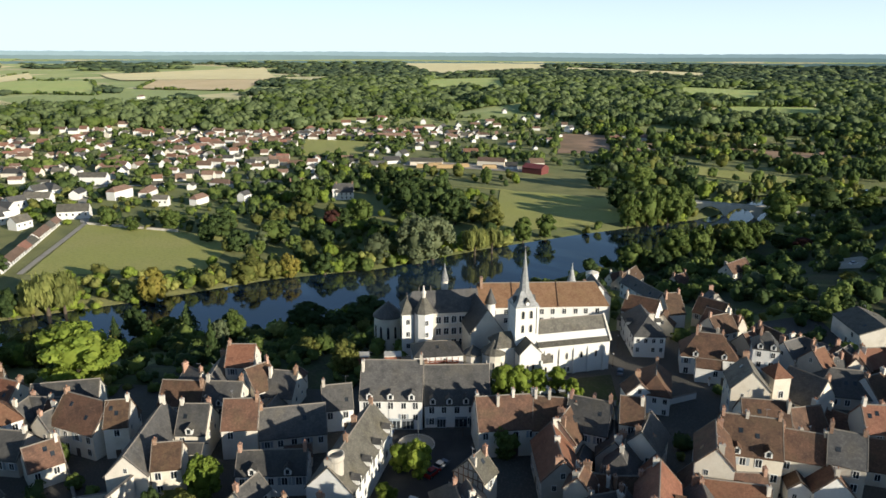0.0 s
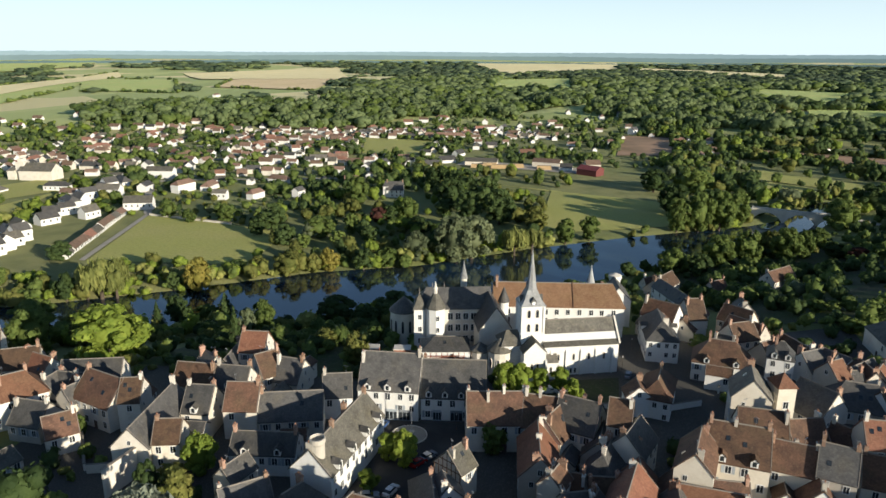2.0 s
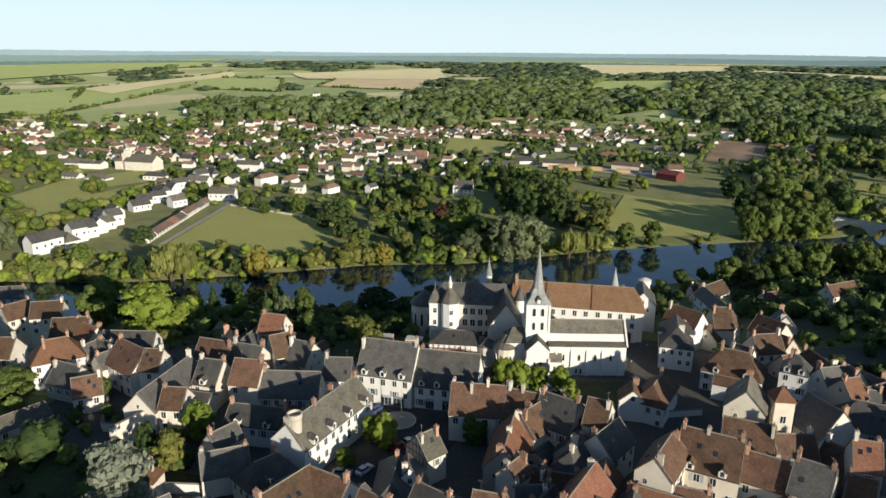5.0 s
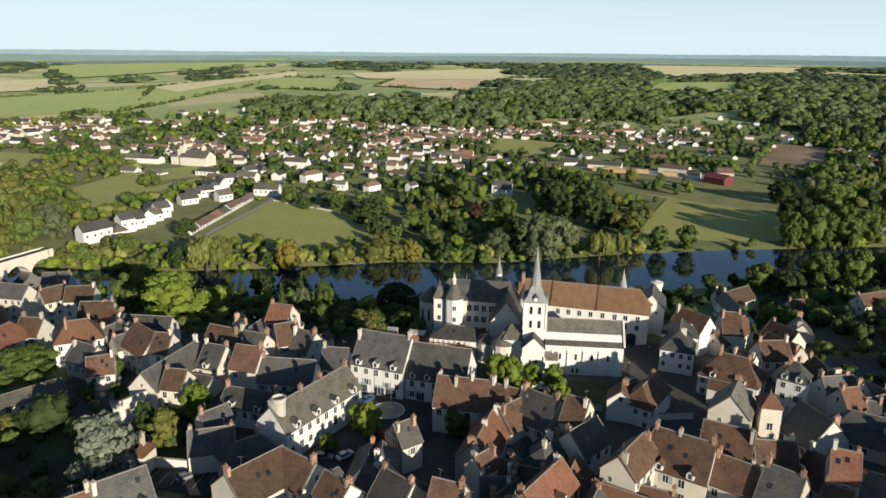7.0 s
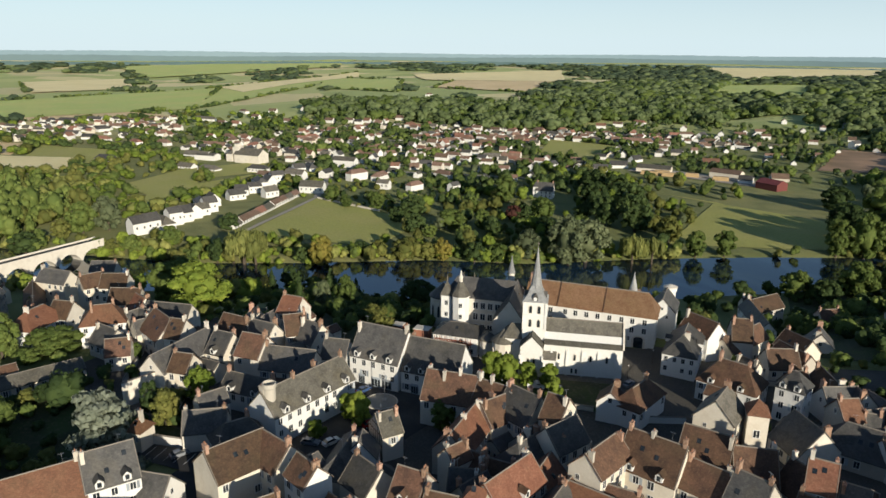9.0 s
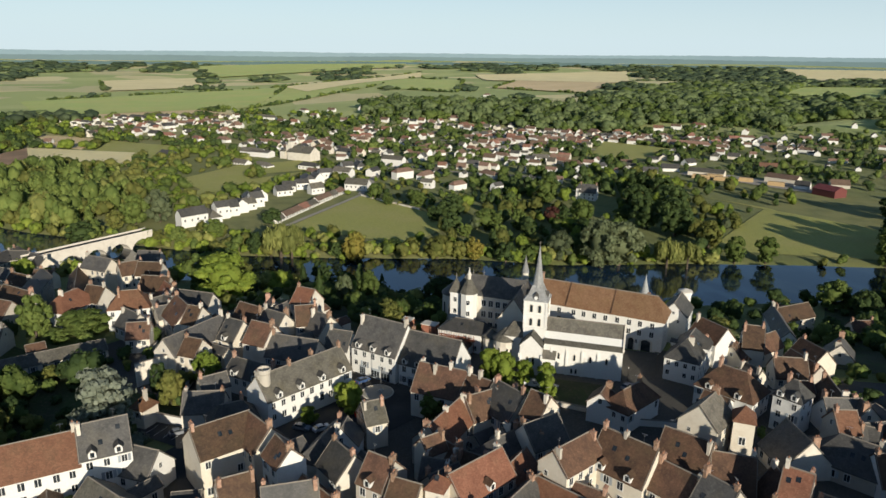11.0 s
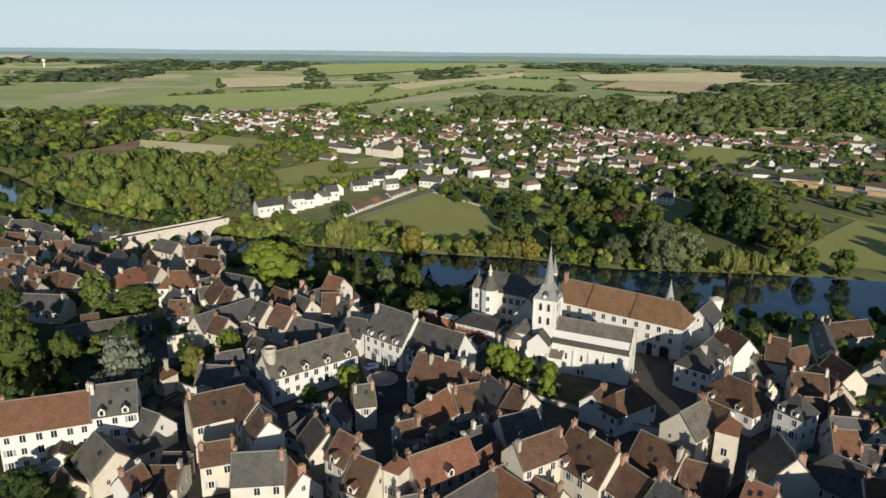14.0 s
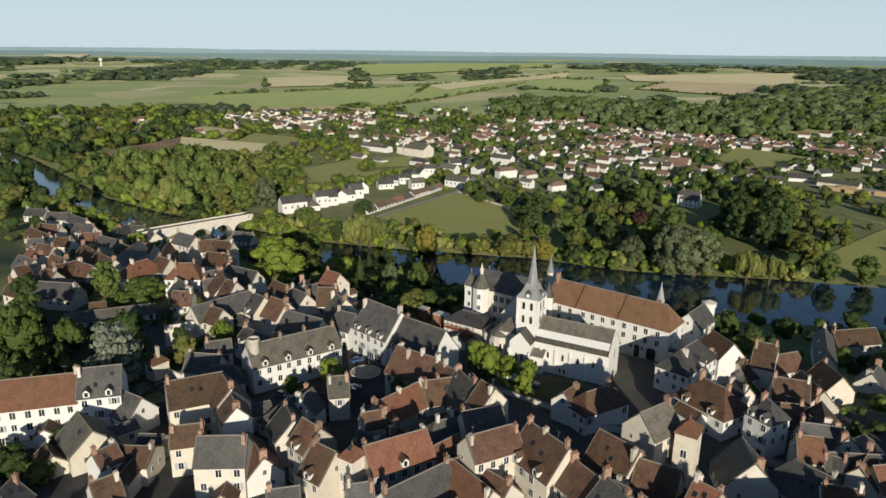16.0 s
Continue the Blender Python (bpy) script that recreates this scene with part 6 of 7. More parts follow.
part("choir_roof", Mb().hip(-22.4, -6.4, -15, 6.4, 8.5, 12.5, -18, -15.5), OLDSLATE, vc)
PLACED.extend((-484 + i * 9, 350 + j * 9) for i in range(-3, 4) for j in range(-3, 3))
house(-540, 334, -516, 339, gz(-528, 336) + 7, 11, "g", "O", "w", pitch=20, far=True, wins=0, label="long white hall beside the village church")
manor = thing("manor_house", "small white manor with steep slate roofs and tall chimneys", "manor", pose(-158, 352, gz(-158, 352) - 0.5, 0, 0, 12))
part("wall", Mb().prism([(-4.5, 0), (4.5, 0), (4.5, 6.5), (0, 12), (-4.5, 6.5)], -6, 7).box(-8.5, -3.5, 0, -4.5, 3.5, 9), WHITE, manor)
part("roof", Mb().prism([(-5, 6.1), (0, 12.1), (5, 6.1), (5, 6.4), (0, 12.5), (-5, 6.4)], -6.3, 7.3).hip(-8.9, -3.9, -4.2, 3.9, 9, 13.2, -6.6, -6.4), SLATE, manor)
for x in (-5.6, 6.4):
    part("chimney", chimney_mesh(0.8, 1.4, 1.6, BRICK), None, manor, at=pose(x, 0, 12.2))
for x in (-1.5, 2, 5):
    for z in (5.0, 2.2):
        opening(manor, x, -4.53, z, 0)
for ax, ay, bx, by, h, w, rf, wl, lab in ((-136, 528, -104, 531, 7, 13, "O", "c", "long pale wooden farm barn with a light roof"), (-68, 536, -41, 531, 8, 13, "T", "c", "brown-roofed farm barn in a yard"), (-21, 500, -3, 490, 8.5, 14, "M", "r", "barn with a dark red roof and red walls"),
                                         (-41, 514, -29, 514, 7, 9, "S", "w", "white farm house in the yard"), (-90, 600, -74, 605, 8, 10, "R", "w", "orange-roofed farm house above the yard"), (-171, 500, -158, 505, 7, 9, "S", "w", "white house beside the farm lane"), (-18, 540, -4, 545, 7, 10, "T", "g", "low tile-roofed farm shed")):
    house(ax, ay, bx, by, gz((ax + bx) / 2, (ay + by) / 2) + h, w, "g", rf, wl, pitch=24 if w > 10 else 38, far=True, wins=0, label=lab)
patch("yard", "pale bare farm yard", "yard", [(-144, 521), (-20, 494), (-15, 527), (-140, 554)], GRAVEL, 0.5, 16)

# pale stone wall round the meadow
mw = thing("garden_wall", "long pale stone wall along the meadow", "wall", pose(-300, 247.6, gz(-265, 242) - 0.3, 0, 0, -9))
part("wall", Mb().box(0, -0.3, -1, 68, 0.3, 1.9), LIME, mw)
part("coping", Mb().box(-0.1, -0.4, 1.9, 68.1, 0.4, 2.05), MORTAR, mw)


# ---- trees ----
def ball(sub):
    bm = bmesh.new()
    bmesh.ops.create_icosphere(bm, subdivisions=sub, radius=1)
    v = np.array([p.co[:] for p in bm.verts])
    f = np.array([[q.index for q in p.verts] for p in bm.faces])
    bm.free()
    return v, f


BALL1, BALL2 = ball(1), ball(2)
BALL0 = (np.array([(0, 0, 1), (0.89, 0, 0.45), (0.28, 0.85, 0.45), (-0.72, 0.53, 0.45), (-0.72, -0.53, 0.45), (0.28, -0.85, 0.45), (0.72, 0.53, -0.45), (-0.28, 0.85, -0.45), (-0.89, 0, -0.45), (-0.28, -0.85, -0.45), (0.72, -0.53, -0.45), (0, 0, -1)]),
         np.array([(0, 1, 2), (0, 2, 3), (0, 3, 4), (0, 4, 5), (0, 5, 1), (1, 6, 2), (2, 7, 3), (3, 8, 4), (4, 9, 5), (5, 10, 1), (6, 7, 2), (7, 8, 3), (8, 9, 4), (9, 10, 5), (10, 6, 1), (11, 7, 6), (11, 8, 7), (11, 9, 8), (11, 10, 9), (11, 6, 10)]))


def cards(rs, centres, normals, size, long=1.0, droop=0.0):
    """Small leaf clumps: bent four-sided pieces, facing about their normals."""
    n = len(centres)
    nn = normals + rs.normal(0, 0.3, (n, 3))
    nn /= np.linalg.norm(nn, axis=1, keepdims=True)
    ref = rs.normal(0, 1, (n, 3))
    if droop:
        ref = np.array([0, 0, -1.0]) + rs.normal(0, 0.12, (n, 3))
    u = ref - nn * (ref * nn).sum(1, keepdims=True)
    u /= np.linalg.norm(u, axis=1, keepdims=True)
    w = np.cross(nn, u)
    s = size * rs.uniform(0.6, 1.25, (n, 1))
    a, b = u * s * long, w * s
    bend = nn * s * 0.25
    v = np.stack([centres - a, centres - b + bend, centres + a, centres + b + bend], 1)
    f = np.arange(4 * n).reshape(n, 4)
    t = np.concatenate([f[:, [0, 1, 2]], f[:, [0, 2, 3]]])
    return v.reshape(-1, 3), t


def merge(bits):
    vs, fs, o = [], [], 0
    for v, f in bits:
        vs.append(v)
        fs.append(f + o)
        o += len(v)
    return np.concatenate(vs), np.concatenate(fs)


def lobe_shape(rs, lobes, per, size, core=BALL2, inner=0.82):
    bits = []
    for c, r in lobes:
        v, f = core
        k = 1 + 0.16 * np.sin(v @ rs.normal(0, 3, (3, 3)) + rs.uniform(0, 6, 3)).sum(1, keepdims=True) / 1.5
        bits.append((v * k * r * inner + c, f))
        d = rs.normal(0, 1, (per, 3))
        d /= np.linalg.norm(d, axis=1, keepdims=True)
        d[:, 2] = np.where(d[:, 2] < -0.55, -d[:, 2], d[:, 2])
        bits.append(cards(rs, c + d * r * rs.uniform(0.86, 1.14, (per, 1)), d, size))
    return merge(bits)


def crown_mesh(form, seed, mat):
    """A crown of height and width one, standing on the origin."""
    rs = np.random.RandomState(seed)
    if form == "round":
        lobes = [(np.array([0, 0, 0.48]), np.array([0.33, 0.33, 0.36]))]
        for i in range(42):
            a, e = rs.uniform(0, 6.28), rs.uniform(-1.25, 1.35)
            q = np.array([math.cos(a) * math.cos(e) * 0.35, math.sin(a) * math.cos(e) * 0.35, 0.47 + math.sin(e) * 0.39])
            r = rs.uniform(0.06, 0.135)
            lobes.append((q, np.array([r, r, r * rs.uniform(0.75, 1.0)])))
        v, f = lobe_shape(rs, lobes, 56, 0.03, BALL0, 0.86)
    elif form == "spread":
        lobes = []
        for i in range(16):
            a, d = rs.uniform(0, 6.28), math.sqrt(rs.uniform(0, 1)) * 0.38
            r = rs.uniform(0.12, 0.18)
            lobes.append((np.array([math.cos(a) * d, math.sin(a) * d, 0.78 - d * d * 1.5 + rs.uniform(-0.12, 0.06)]), np.array([r, r, r * 0.7])))
        v, f = lobe_shape(rs, lobes, 75, 0.04)
    elif form == "willow":
        bits = []
        for i in range(13):
            a, d = rs.uniform(0, 6.28), rs.uniform(0.05, 0.36)
            c = np.array([math.cos(a) * d, math.sin(a) * d, 0.62 + 0.2 * (1 - d / 0.36) + rs.uniform(-0.06, 0.06)])
            r = rs.uniform(0.11, 0.17)
            v, f = BALL2
            bits.append((v * np.array([r, r, r * 1.9]) * 0.85 + c - np.array([0, 0, r * 0.9]), f))
            q = rs.normal(0, 1, (90, 3))
            q /= np.linalg.norm(q, axis=1, keepdims=True)
            q[:, 2] = np.abs(q[:, 2]) * 0.8
            pos = c + q * r
            pos[:, 2] -= rs.uniform(0.0, 0.5, 90) * np.clip(pos[:, 2], 0, 1)
            q[:, 2] *= 0.3
            bits.append(cards(rs, pos, q, 0.02, 4.5, 1.0))
        v, f = merge(bits)
        v[:, 2] = np.maximum(v[:, 2], 0.02)
    elif form == "conifer":
        bits = []
        v, f = BALL2
        bits.append((v * np.array([0.22, 0.22, 0.44]) * (1.2 - 0.9 * (v[:, 2:3] + 1) / 2) + np.array([0, 0, 0.5]), f))
        n = 900
        h = 1 - np.sqrt(rs.uniform(0, 1, n))
        h = 0.06 + 0.94 * h
        a = rs.uniform(0, 6.28, n)
        r = (1.02 - h) * 0.5 * (0.75 + 0.25 * np.sin(h * 40)) * rs.uniform(0.7, 1.08, n)
        c = np.stack([np.cos(a) * r, np.sin(a) * r, h], 1)
        q = np.stack([np.cos(a), np.sin(a), np.full(n, 0.35)], 1)
        bits.append(cards(rs, c, q, 0.035, 1.5))
        v, f = merge(bits)
    else:  # cedar: flat tiers
        lobes = []
        for i in range(26):
            h = 0.14 + 0.82 * (i / 25)
            reach = 0.5 * (1 - 0.75 * max(0, h - 0.2)) * rs.uniform(0.45, 1.0)
            a = i * 2.4
            r = rs.uniform(0.1, 0.17)
            lobes.append((np.array([math.cos(a) * reach * 0.75, math.sin(a) * reach * 0.75, h]), np.array([r * 1.2, r * 1.2, r * 0.28])))
        v, f = lobe_shape(rs, lobes, 60, 0.034)
    return raw_mesh("crown", v, f, mat, True)


def trunk_mesh(seed):
    rs = np.random.RandomState(seed)
    mb = Mb().tube(0, 0, [(0.055, -0.08), (0.036, 0.05), (0.03, 0.3), (0.018, 0.6)], 9)
    for i in range(6):
        a, z = i * 1.05 + rs.uniform(0, 0.5), rs.uniform(0.22, 0.4)
        d = np.array([math.cos(a), math.sin(a)])
        o = len(mb.v)
        p0, p1 = d * 0.01, d * rs.uniform(0.2, 0.3)
        z1 = z + rs.uniform(0.15, 0.3)
        w = np.array([-d[1], d[0]])
        mb.add([(*(p0 + w * 0.014), z), (*(p0 - w * 0.014), z), (*p0, z + 0.03), (*(p1 + w * 0.004), z1), (*(p1 - w * 0.004), z1), (*p1, z1 + 0.008)],
               [(0, 1, 4, 3), (1, 2, 5, 4), (2, 0, 3, 5), (3, 4, 5)])
    return mb.mesh("trunk", BARK)


KINDS = {"round": ("round", LEAF, "broad green deciduous tree"), "dark": ("round", LEAFD, "dense dark green tree"), "olive": ("round", LEAFO, "olive-green tree turning yellow"), "bright": ("round", LEAFY, "fresh bright green tree"),
         "amber": ("round", AMBER, "tree with amber-yellow foliage"), "silver": ("round", SILVER, "large grey-green silvery willow"), "copper": ("round", COPPER, "copper-leaved tree"), "willow": ("willow", WILLOW, "weeping willow with hanging pale green branches"),
         "conifer": ("conifer", LEAFD, "dark pointed conifer"), "cedar": ("cedar", CEDARL, "old blue cedar with flat tiers of needles"), "pine": ("spread", LEAF, "umbrella-shaped green pine")}
CROWNS, TRUNKS = {}, [trunk_mesh(70 + i) for i in range(3)]
TRNG = random.Random(33)
TREES = []


def tree(kind, x, y, h, w, where=""):
    form, mat, lab = KINDS[kind]
    v = TRNG.randrange(3)
    if (kind, v) not in CROWNS:
        CROWNS[(kind, v)] = crown_mesh(form, 100 + v * 7 + len(kind), mat)
    z = gz(x, y)
    place = "on a river islet" if z < WATER_Z else "on the river bank" if z < -19 else "among the houses" if z > -2 and y < 70 else "in a garden"
    root = thing("tree", f"{lab} {place}", "tree", pose(x, y, max(z, WATER_Z - 0.2), 0, 0, TRNG.uniform(0, 360)) @ Matrix.Diagonal((w * 1.05, w * 1.05, h, 1)), group=f"{kind} trees")
    part("trunk", TRUNKS[v], None, root)
    part("crown", CROWNS[(kind, v)], None, root)
    TREES.append((x, y, w))


# ---- trees that stand out singly: place, height, spread ----
tree("willow", -226.9, 98.7, 18.3, 12.7)
tree("willow", -215.2, 103.3, 19.9, 17.6)
tree("amber", -184.0, 120.4, 17.8, 13.4)
tree("dark", -178.6, 146.3, 8.0, 9.1)
tree("olive", -168.3, 149.8, 9.6, 9.9)
tree("olive", -154.2, 154.0, 13.8, 16.9)
tree("olive", -143.7, 160.1, 10.7, 10.1)
tree("amber", -136.4, 164.5, 13.3, 11.3)
tree("dark", -120.6, 171.4, 12.1, 13.6)
tree("round", -110.0, 177.9, 11.1, 13.8)
tree("silver", -97.6, 189.3, 17.5, 15.8)
tree("silver", -77.1, 197.5, 27.5, 25.3)
tree("dark", -201.3, 232.2, 18.0, 19.0)
tree("dark", -178.5, 200.4, 13.3, 14.4)
tree("round", -166.5, 222.2, 13.9, 20.6)
tree("round", -150.6, 211.5, 8.5, 10.7)
tree("round", -149.4, 233.2, 14.2, 11.6)
tree("copper", -143.2, 265.7, 11.1, 12.1)
tree("round", -126.2, 276.4, 16.9, 16.0)
tree("dark", -136.8, 268.9, 11.8, 12.2)
tree("round", -175.8, 317.5, 21.9, 19.2)
tree("dark", -106.0, 296.8, 11.7, 15.4)
tree("round", -283.8, 245.4, 13.1, 12.4)
tree("round", -241.2, 242.8, 14.1, 16.2)
tree("round", -262.7, 236.9, 9.8, 10.1)
tree("dark", -234.4, 94.3, 13.9, 10.6)
tree("dark", -196.3, 118.8, 9.8, 7.3)
tree("round", -166.3, 197.2, 9.1, 10.4)
tree("dark", -204.7, 217.3, 11.6, 11.0)
tree("dark", -109.5, 243.8, 12.0, 17.1)
tree("round", -180.9, 276.7, 11.0, 12.5)
tree("dark", -133.4, 218.7, 10.5, 12.7)
tree("olive", -169.7, 33.5, 17.6, 15.5)
tree("bright", -141.5, 8.4, 18.6, 24.5)
tree("olive", -199.8, 57.0, 10.8, 12.7)
tree("conifer", -112.2, 27.6, 14.8, 7.0)
tree("silver", -119.0, 47.0, 13.0, 7.4)
tree("conifer", -132.2, 83.8, 12.0, 8.8)
tree("round", -122.4, 64.5, 15.0, 10.0)
tree("dark", -170.7, 83.4, 12.9, 11.2)
tree("round", -159.4, 86.6, 8.3, 12.4)
tree("dark", -103.7, 90.5, 13.5, 17.7)
tree("dark", -81.6, 97.6, 13.3, 18.0)
tree("dark", -90.3, 87.3, 9.2, 13.0)
tree("dark", -65.7, 280.7, 25.6, 22.1)
tree("dark", -87.1, 286.3, 21.7, 20.6)
tree("dark", -82.7, 324.6, 25.5, 24.3)
tree("dark", -106.6, 320.3, 23.3, 22.1)
tree("dark", -130.2, 384.7, 21.6, 22.7)
tree("dark", -108.0, 376.0, 21.1, 22.4)
tree("silver", -70.0, 204.8, 25.4, 28.4)
tree("willow", -47.7, 216.2, 18.3, 15.8)
tree("willow", -38.5, 221.4, 16.1, 14.4)
tree("round", -21.3, 247.3, 16.3, 12.2)
tree("round", -7.7, 258.0, 16.0, 13.8)
tree("olive", -40.9, 265.9, 17.9, 15.9)
tree("round", 45.9, 293.2, 23.2, 16.5)
tree("round", 59.3, 298.6, 28.1, 20.4)
tree("round", 73.2, 305.2, 27.6, 20.6)
tree("round", 84.5, 317.0, 23.5, 17.5)
tree("round", 92.0, 352.0, 19.5, 16.0)
tree("dark", 73.0, 348.3, 19.3, 24.5)
tree("dark", 48.2, 341.5, 23.4, 24.3)
tree("round", 67.5, 422.9, 22.1, 28.0)
tree("dark", 39.7, 420.0, 19.7, 23.4)
tree("round", 33.6, 192.2, 14.6, 15.0)
tree("round", 58.0, 209.9, 18.3, 18.0)
tree("dark", 46.6, 187.1, 11.9, 12.7)
tree("round", 73.4, 214.5, 19.7, 15.1)
tree("round", 93.7, 225.1, 18.8, 17.9)
tree("round", 104.4, 231.5, 15.8, 10.6)
tree("olive", 88.1, 237.7, 15.1, 12.8)
tree("round", 135.4, 217.9, 10.7, 10.1)
tree("copper", 127.4, 222.2, 7.6, 12.1)
tree("dark", 119.2, 231.6, 9.2, 12.4)
tree("bright", -25.0, 7.8, 10.2, 7.0)
tree("bright", -21.0, 8.2, 9.6, 7.4)
tree("bright", -16.4, 11.3, 7.8, 5.6)
tree("bright", -11.1, 13.4, 7.4, 5.8)
tree("bright", -7.4, 7.8, 7.2, 5.4)
tree("bright", -45.0, -27.8, 7.4, 5.6)
tree("bright", -46.1, -38.1, 4.4, 5.1)
tree("bright", -41.5, -28.8, 8.8, 6.6)
tree("round", -23.7, -19.6, 7.9, 6.7)
tree("bright", -82.0, -40.8, 9.8, 8.2)
tree("round", -90.4, -37.3, 3.5, 3.9)
tree("olive", -96.4, -39.1, 4.1, 3.3)
tree("round", -116.6, -34.4, 5.8, 3.5)
tree("round", -109.0, -41.4, 3.5, 4.1)
tree("cedar", -71.5, -73.5, 20.0, 15.5)
tree("olive", -79.5, -53.0, 10.2, 7.4)
tree("dark", -86.8, -51.6, 9.5, 5.4)
tree("round", -90.4, -36.9, 4.9, 10.0)
tree("round", -140.7, -42.3, 7.8, 14.4)
tree("round", -140.6, -51.8, 4.6, 8.7)
tree("dark", -112.5, -62.3, 6.1, 7.1)
tree("olive", -115.7, -65.0, 4.7, 6.4)
tree("round", -109.6, -87.5, 18.5, 15.3)
tree("dark", -84.3, -95.6, 12.0, 10.1)
tree("round", -114.2, -75.3, 9.4, 7.3)
tree("olive", -97.8, -85.1, 7.0, 6.6)
tree("dark", -83.3, -71.2, 4.6, 5.8)
tree("olive", -55.0, -102.0, 5.2, 6.0)
tree("round", -46.2, -90.8, 3.2, 5.2)
tree("olive", -76.4, 45.9, 5.7, 6.5)
tree("olive", -68.9, 18.9, 10.2, 9.0)
tree("conifer", -174.0, 74.4, 12.4, 7.9)
tree("dark", -167.0, 82.9, 8.3, 8.7)
tree("conifer", -154.6, 92.9, 11.6, 11.0)
tree("olive", -85.2, 33.7, 6.6, 9.1)
tree("willow", -221.0, 100.7, 20.9, 23.4)
tree("silver", -340.3, 101.8, 23.0, 19.6)
tree("round", -194.5, 33.7, 19.1, 18.1)
tree("round", -227.3, 67.3, 11.8, 19.0)
tree("olive", -342.2, 72.9, 13.3, 12.6)
tree("round", -346.8, 88.7, 20.5, 19.5)
tree("dark", -336.7, 49.0, 12.7, 18.1)
tree("round", -279.7, 99.7, 12.5, 13.9)
tree("dark", -280.4, 143.8, 11.2, 14.8)
tree("round", -149.1, -54.5, 14.7, 10.7)
tree("round", -142.7, -44.8, 8.0, 13.0)
tree("round", -137.3, -80.9, 11.1, 12.4)
tree("dark", -157.5, -77.2, 12.0, 10.3)
tree("round", -434.2, -1.3, 18.3, 19.5)
tree("dark", 76.9, 138.5, 4.3, 6.2)
tree("round", 79.2, 99.7, 4.4, 7.1)
tree("dark", 184.2, 335.6, 22.2, 26.7)
tree("round", 147.5, 319.8, 20.6, 23.9)
tree("dark", 188.2, 385.9, 20.6, 27.0)
tree("round", 206.9, 330.8, 13.8, 17.5)
tree("dark", 161.1, 251.5, 13.6, 16.6)
tree("round", 118.5, 260.7, 12.1, 13.4)
tree("dark", 104.1, 186.9, 8.3, 9.5)
tree("olive", 105.9, 120.7, 5.4, 8.9)
tree("round", 73.7, 99.9, 5.0, 7.2)
tree("dark", 63.8, 104.5, 5.2, 6.7)
tree("round", 102.4, 102.0, 6.2, 8.3)
tree("dark", 88.1, 86.2, 7.1, 10.1)
tree("dark", 88.4, 72.0, 8.9, 7.9)
tree("round", 76.7, 75.7, 5.7, 9.7)
tree("dark", -50.0, -100.8, 8.3, 9.1)
tree("olive", -44.0, -96.1, 5.3, 6.7)
tree("dark", -67.3, -99.3, 7.8, 7.4)
tree("dark", -53.8, -89.8, 5.7, 6.1)
tree("dark", -74.7, -92.7, 5.6, 7.9)
tree("olive", -291.0, 72.0, 10.0, 10.0)
tree("round", -281.0, 78.0, 12.0, 11.0)
tree("bright", -300.0, 84.0, 9.0, 9.0)


# ---- woods, hedges and garden greenery that nobody could count ----
def clump(seed, lobes, per, size, tall=1.0, core=BALL1):
    rs = np.random.RandomState(seed)
    ls = [(np.array([0, 0, 0.55]), np.array([0.36, 0.36, 0.42]))] if lobes > 1 else []
    for i in range(lobes):
        a, d = rs.uniform(0, 6.28), rs.uniform(0.12, 0.3) if lobes > 1 else 0
        r = rs.uniform(0.2, 0.3) if lobes > 1 else 0.5
        ls.append((np.array([math.cos(a) * d, math.sin(a) * d, rs.uniform(0.35, 0.8) if lobes > 1 else 0.5]), np.array([r, r, r])))
    return lobe_shape(rs, ls, per, size, core, 0.95) if per else merge([(core[0] * (r * (1 + rs.uniform(-0.22, 0.22, (len(core[0]), 1)))) + c, core[1]) for c, r in ls])


MID = [clump(300 + i, 6, 26, 0.055, core=BALL0) for i in range(6)]
LOW = [clump(340 + i, 5, 11, 0.08, core=BALL0) for i in range(6)]
HIGH = [clump(380 + i, 6, 5, 0.085, core=BALL0) for i in range(6)]
FARD = [clump(420 + i, 2, 0, 0, core=BALL0) for i in range(5)]


def scatter(name, label, pts, hs, ws, shapes, mat, seed):
    rs = np.random.RandomState(seed)
    vs, fs, o = [], [], 0
    z = gz_array(pts[:, 0], pts[:, 1])
    pick = rs.randint(0, len(shapes), len(pts))
    for k, (v, f) in enumerate(shapes):
        m = pick == k
        n = int(m.sum())
        if not n:
            continue
        a = rs.uniform(0, 6.28, n)
        c, s = np.cos(a)[:, None], np.sin(a)[:, None]
        W, H = ws[m][:, None], hs[m][:, None]
        X = (v[:, 0] * c - v[:, 1] * s) * W + pts[m][:, 0:1]
        Y = (v[:, 0] * s + v[:, 1] * c) * W + pts[m][:, 1:2]
        Z = (v[:, 2] - 0.12) * H + z[m][:, None]
        vs.append(np.stack([X, Y, Z], -1).reshape(-1, 3))
        fs.append((f[None] + (np.arange(n) * len(v))[:, None, None]).reshape(-1, 3) + o)
        o += n * len(v)
    tagged(new(name, raw_mesh(name, np.concatenate(vs), np.concatenate(fs), mat, True)), label, "woods", kind="stuff")


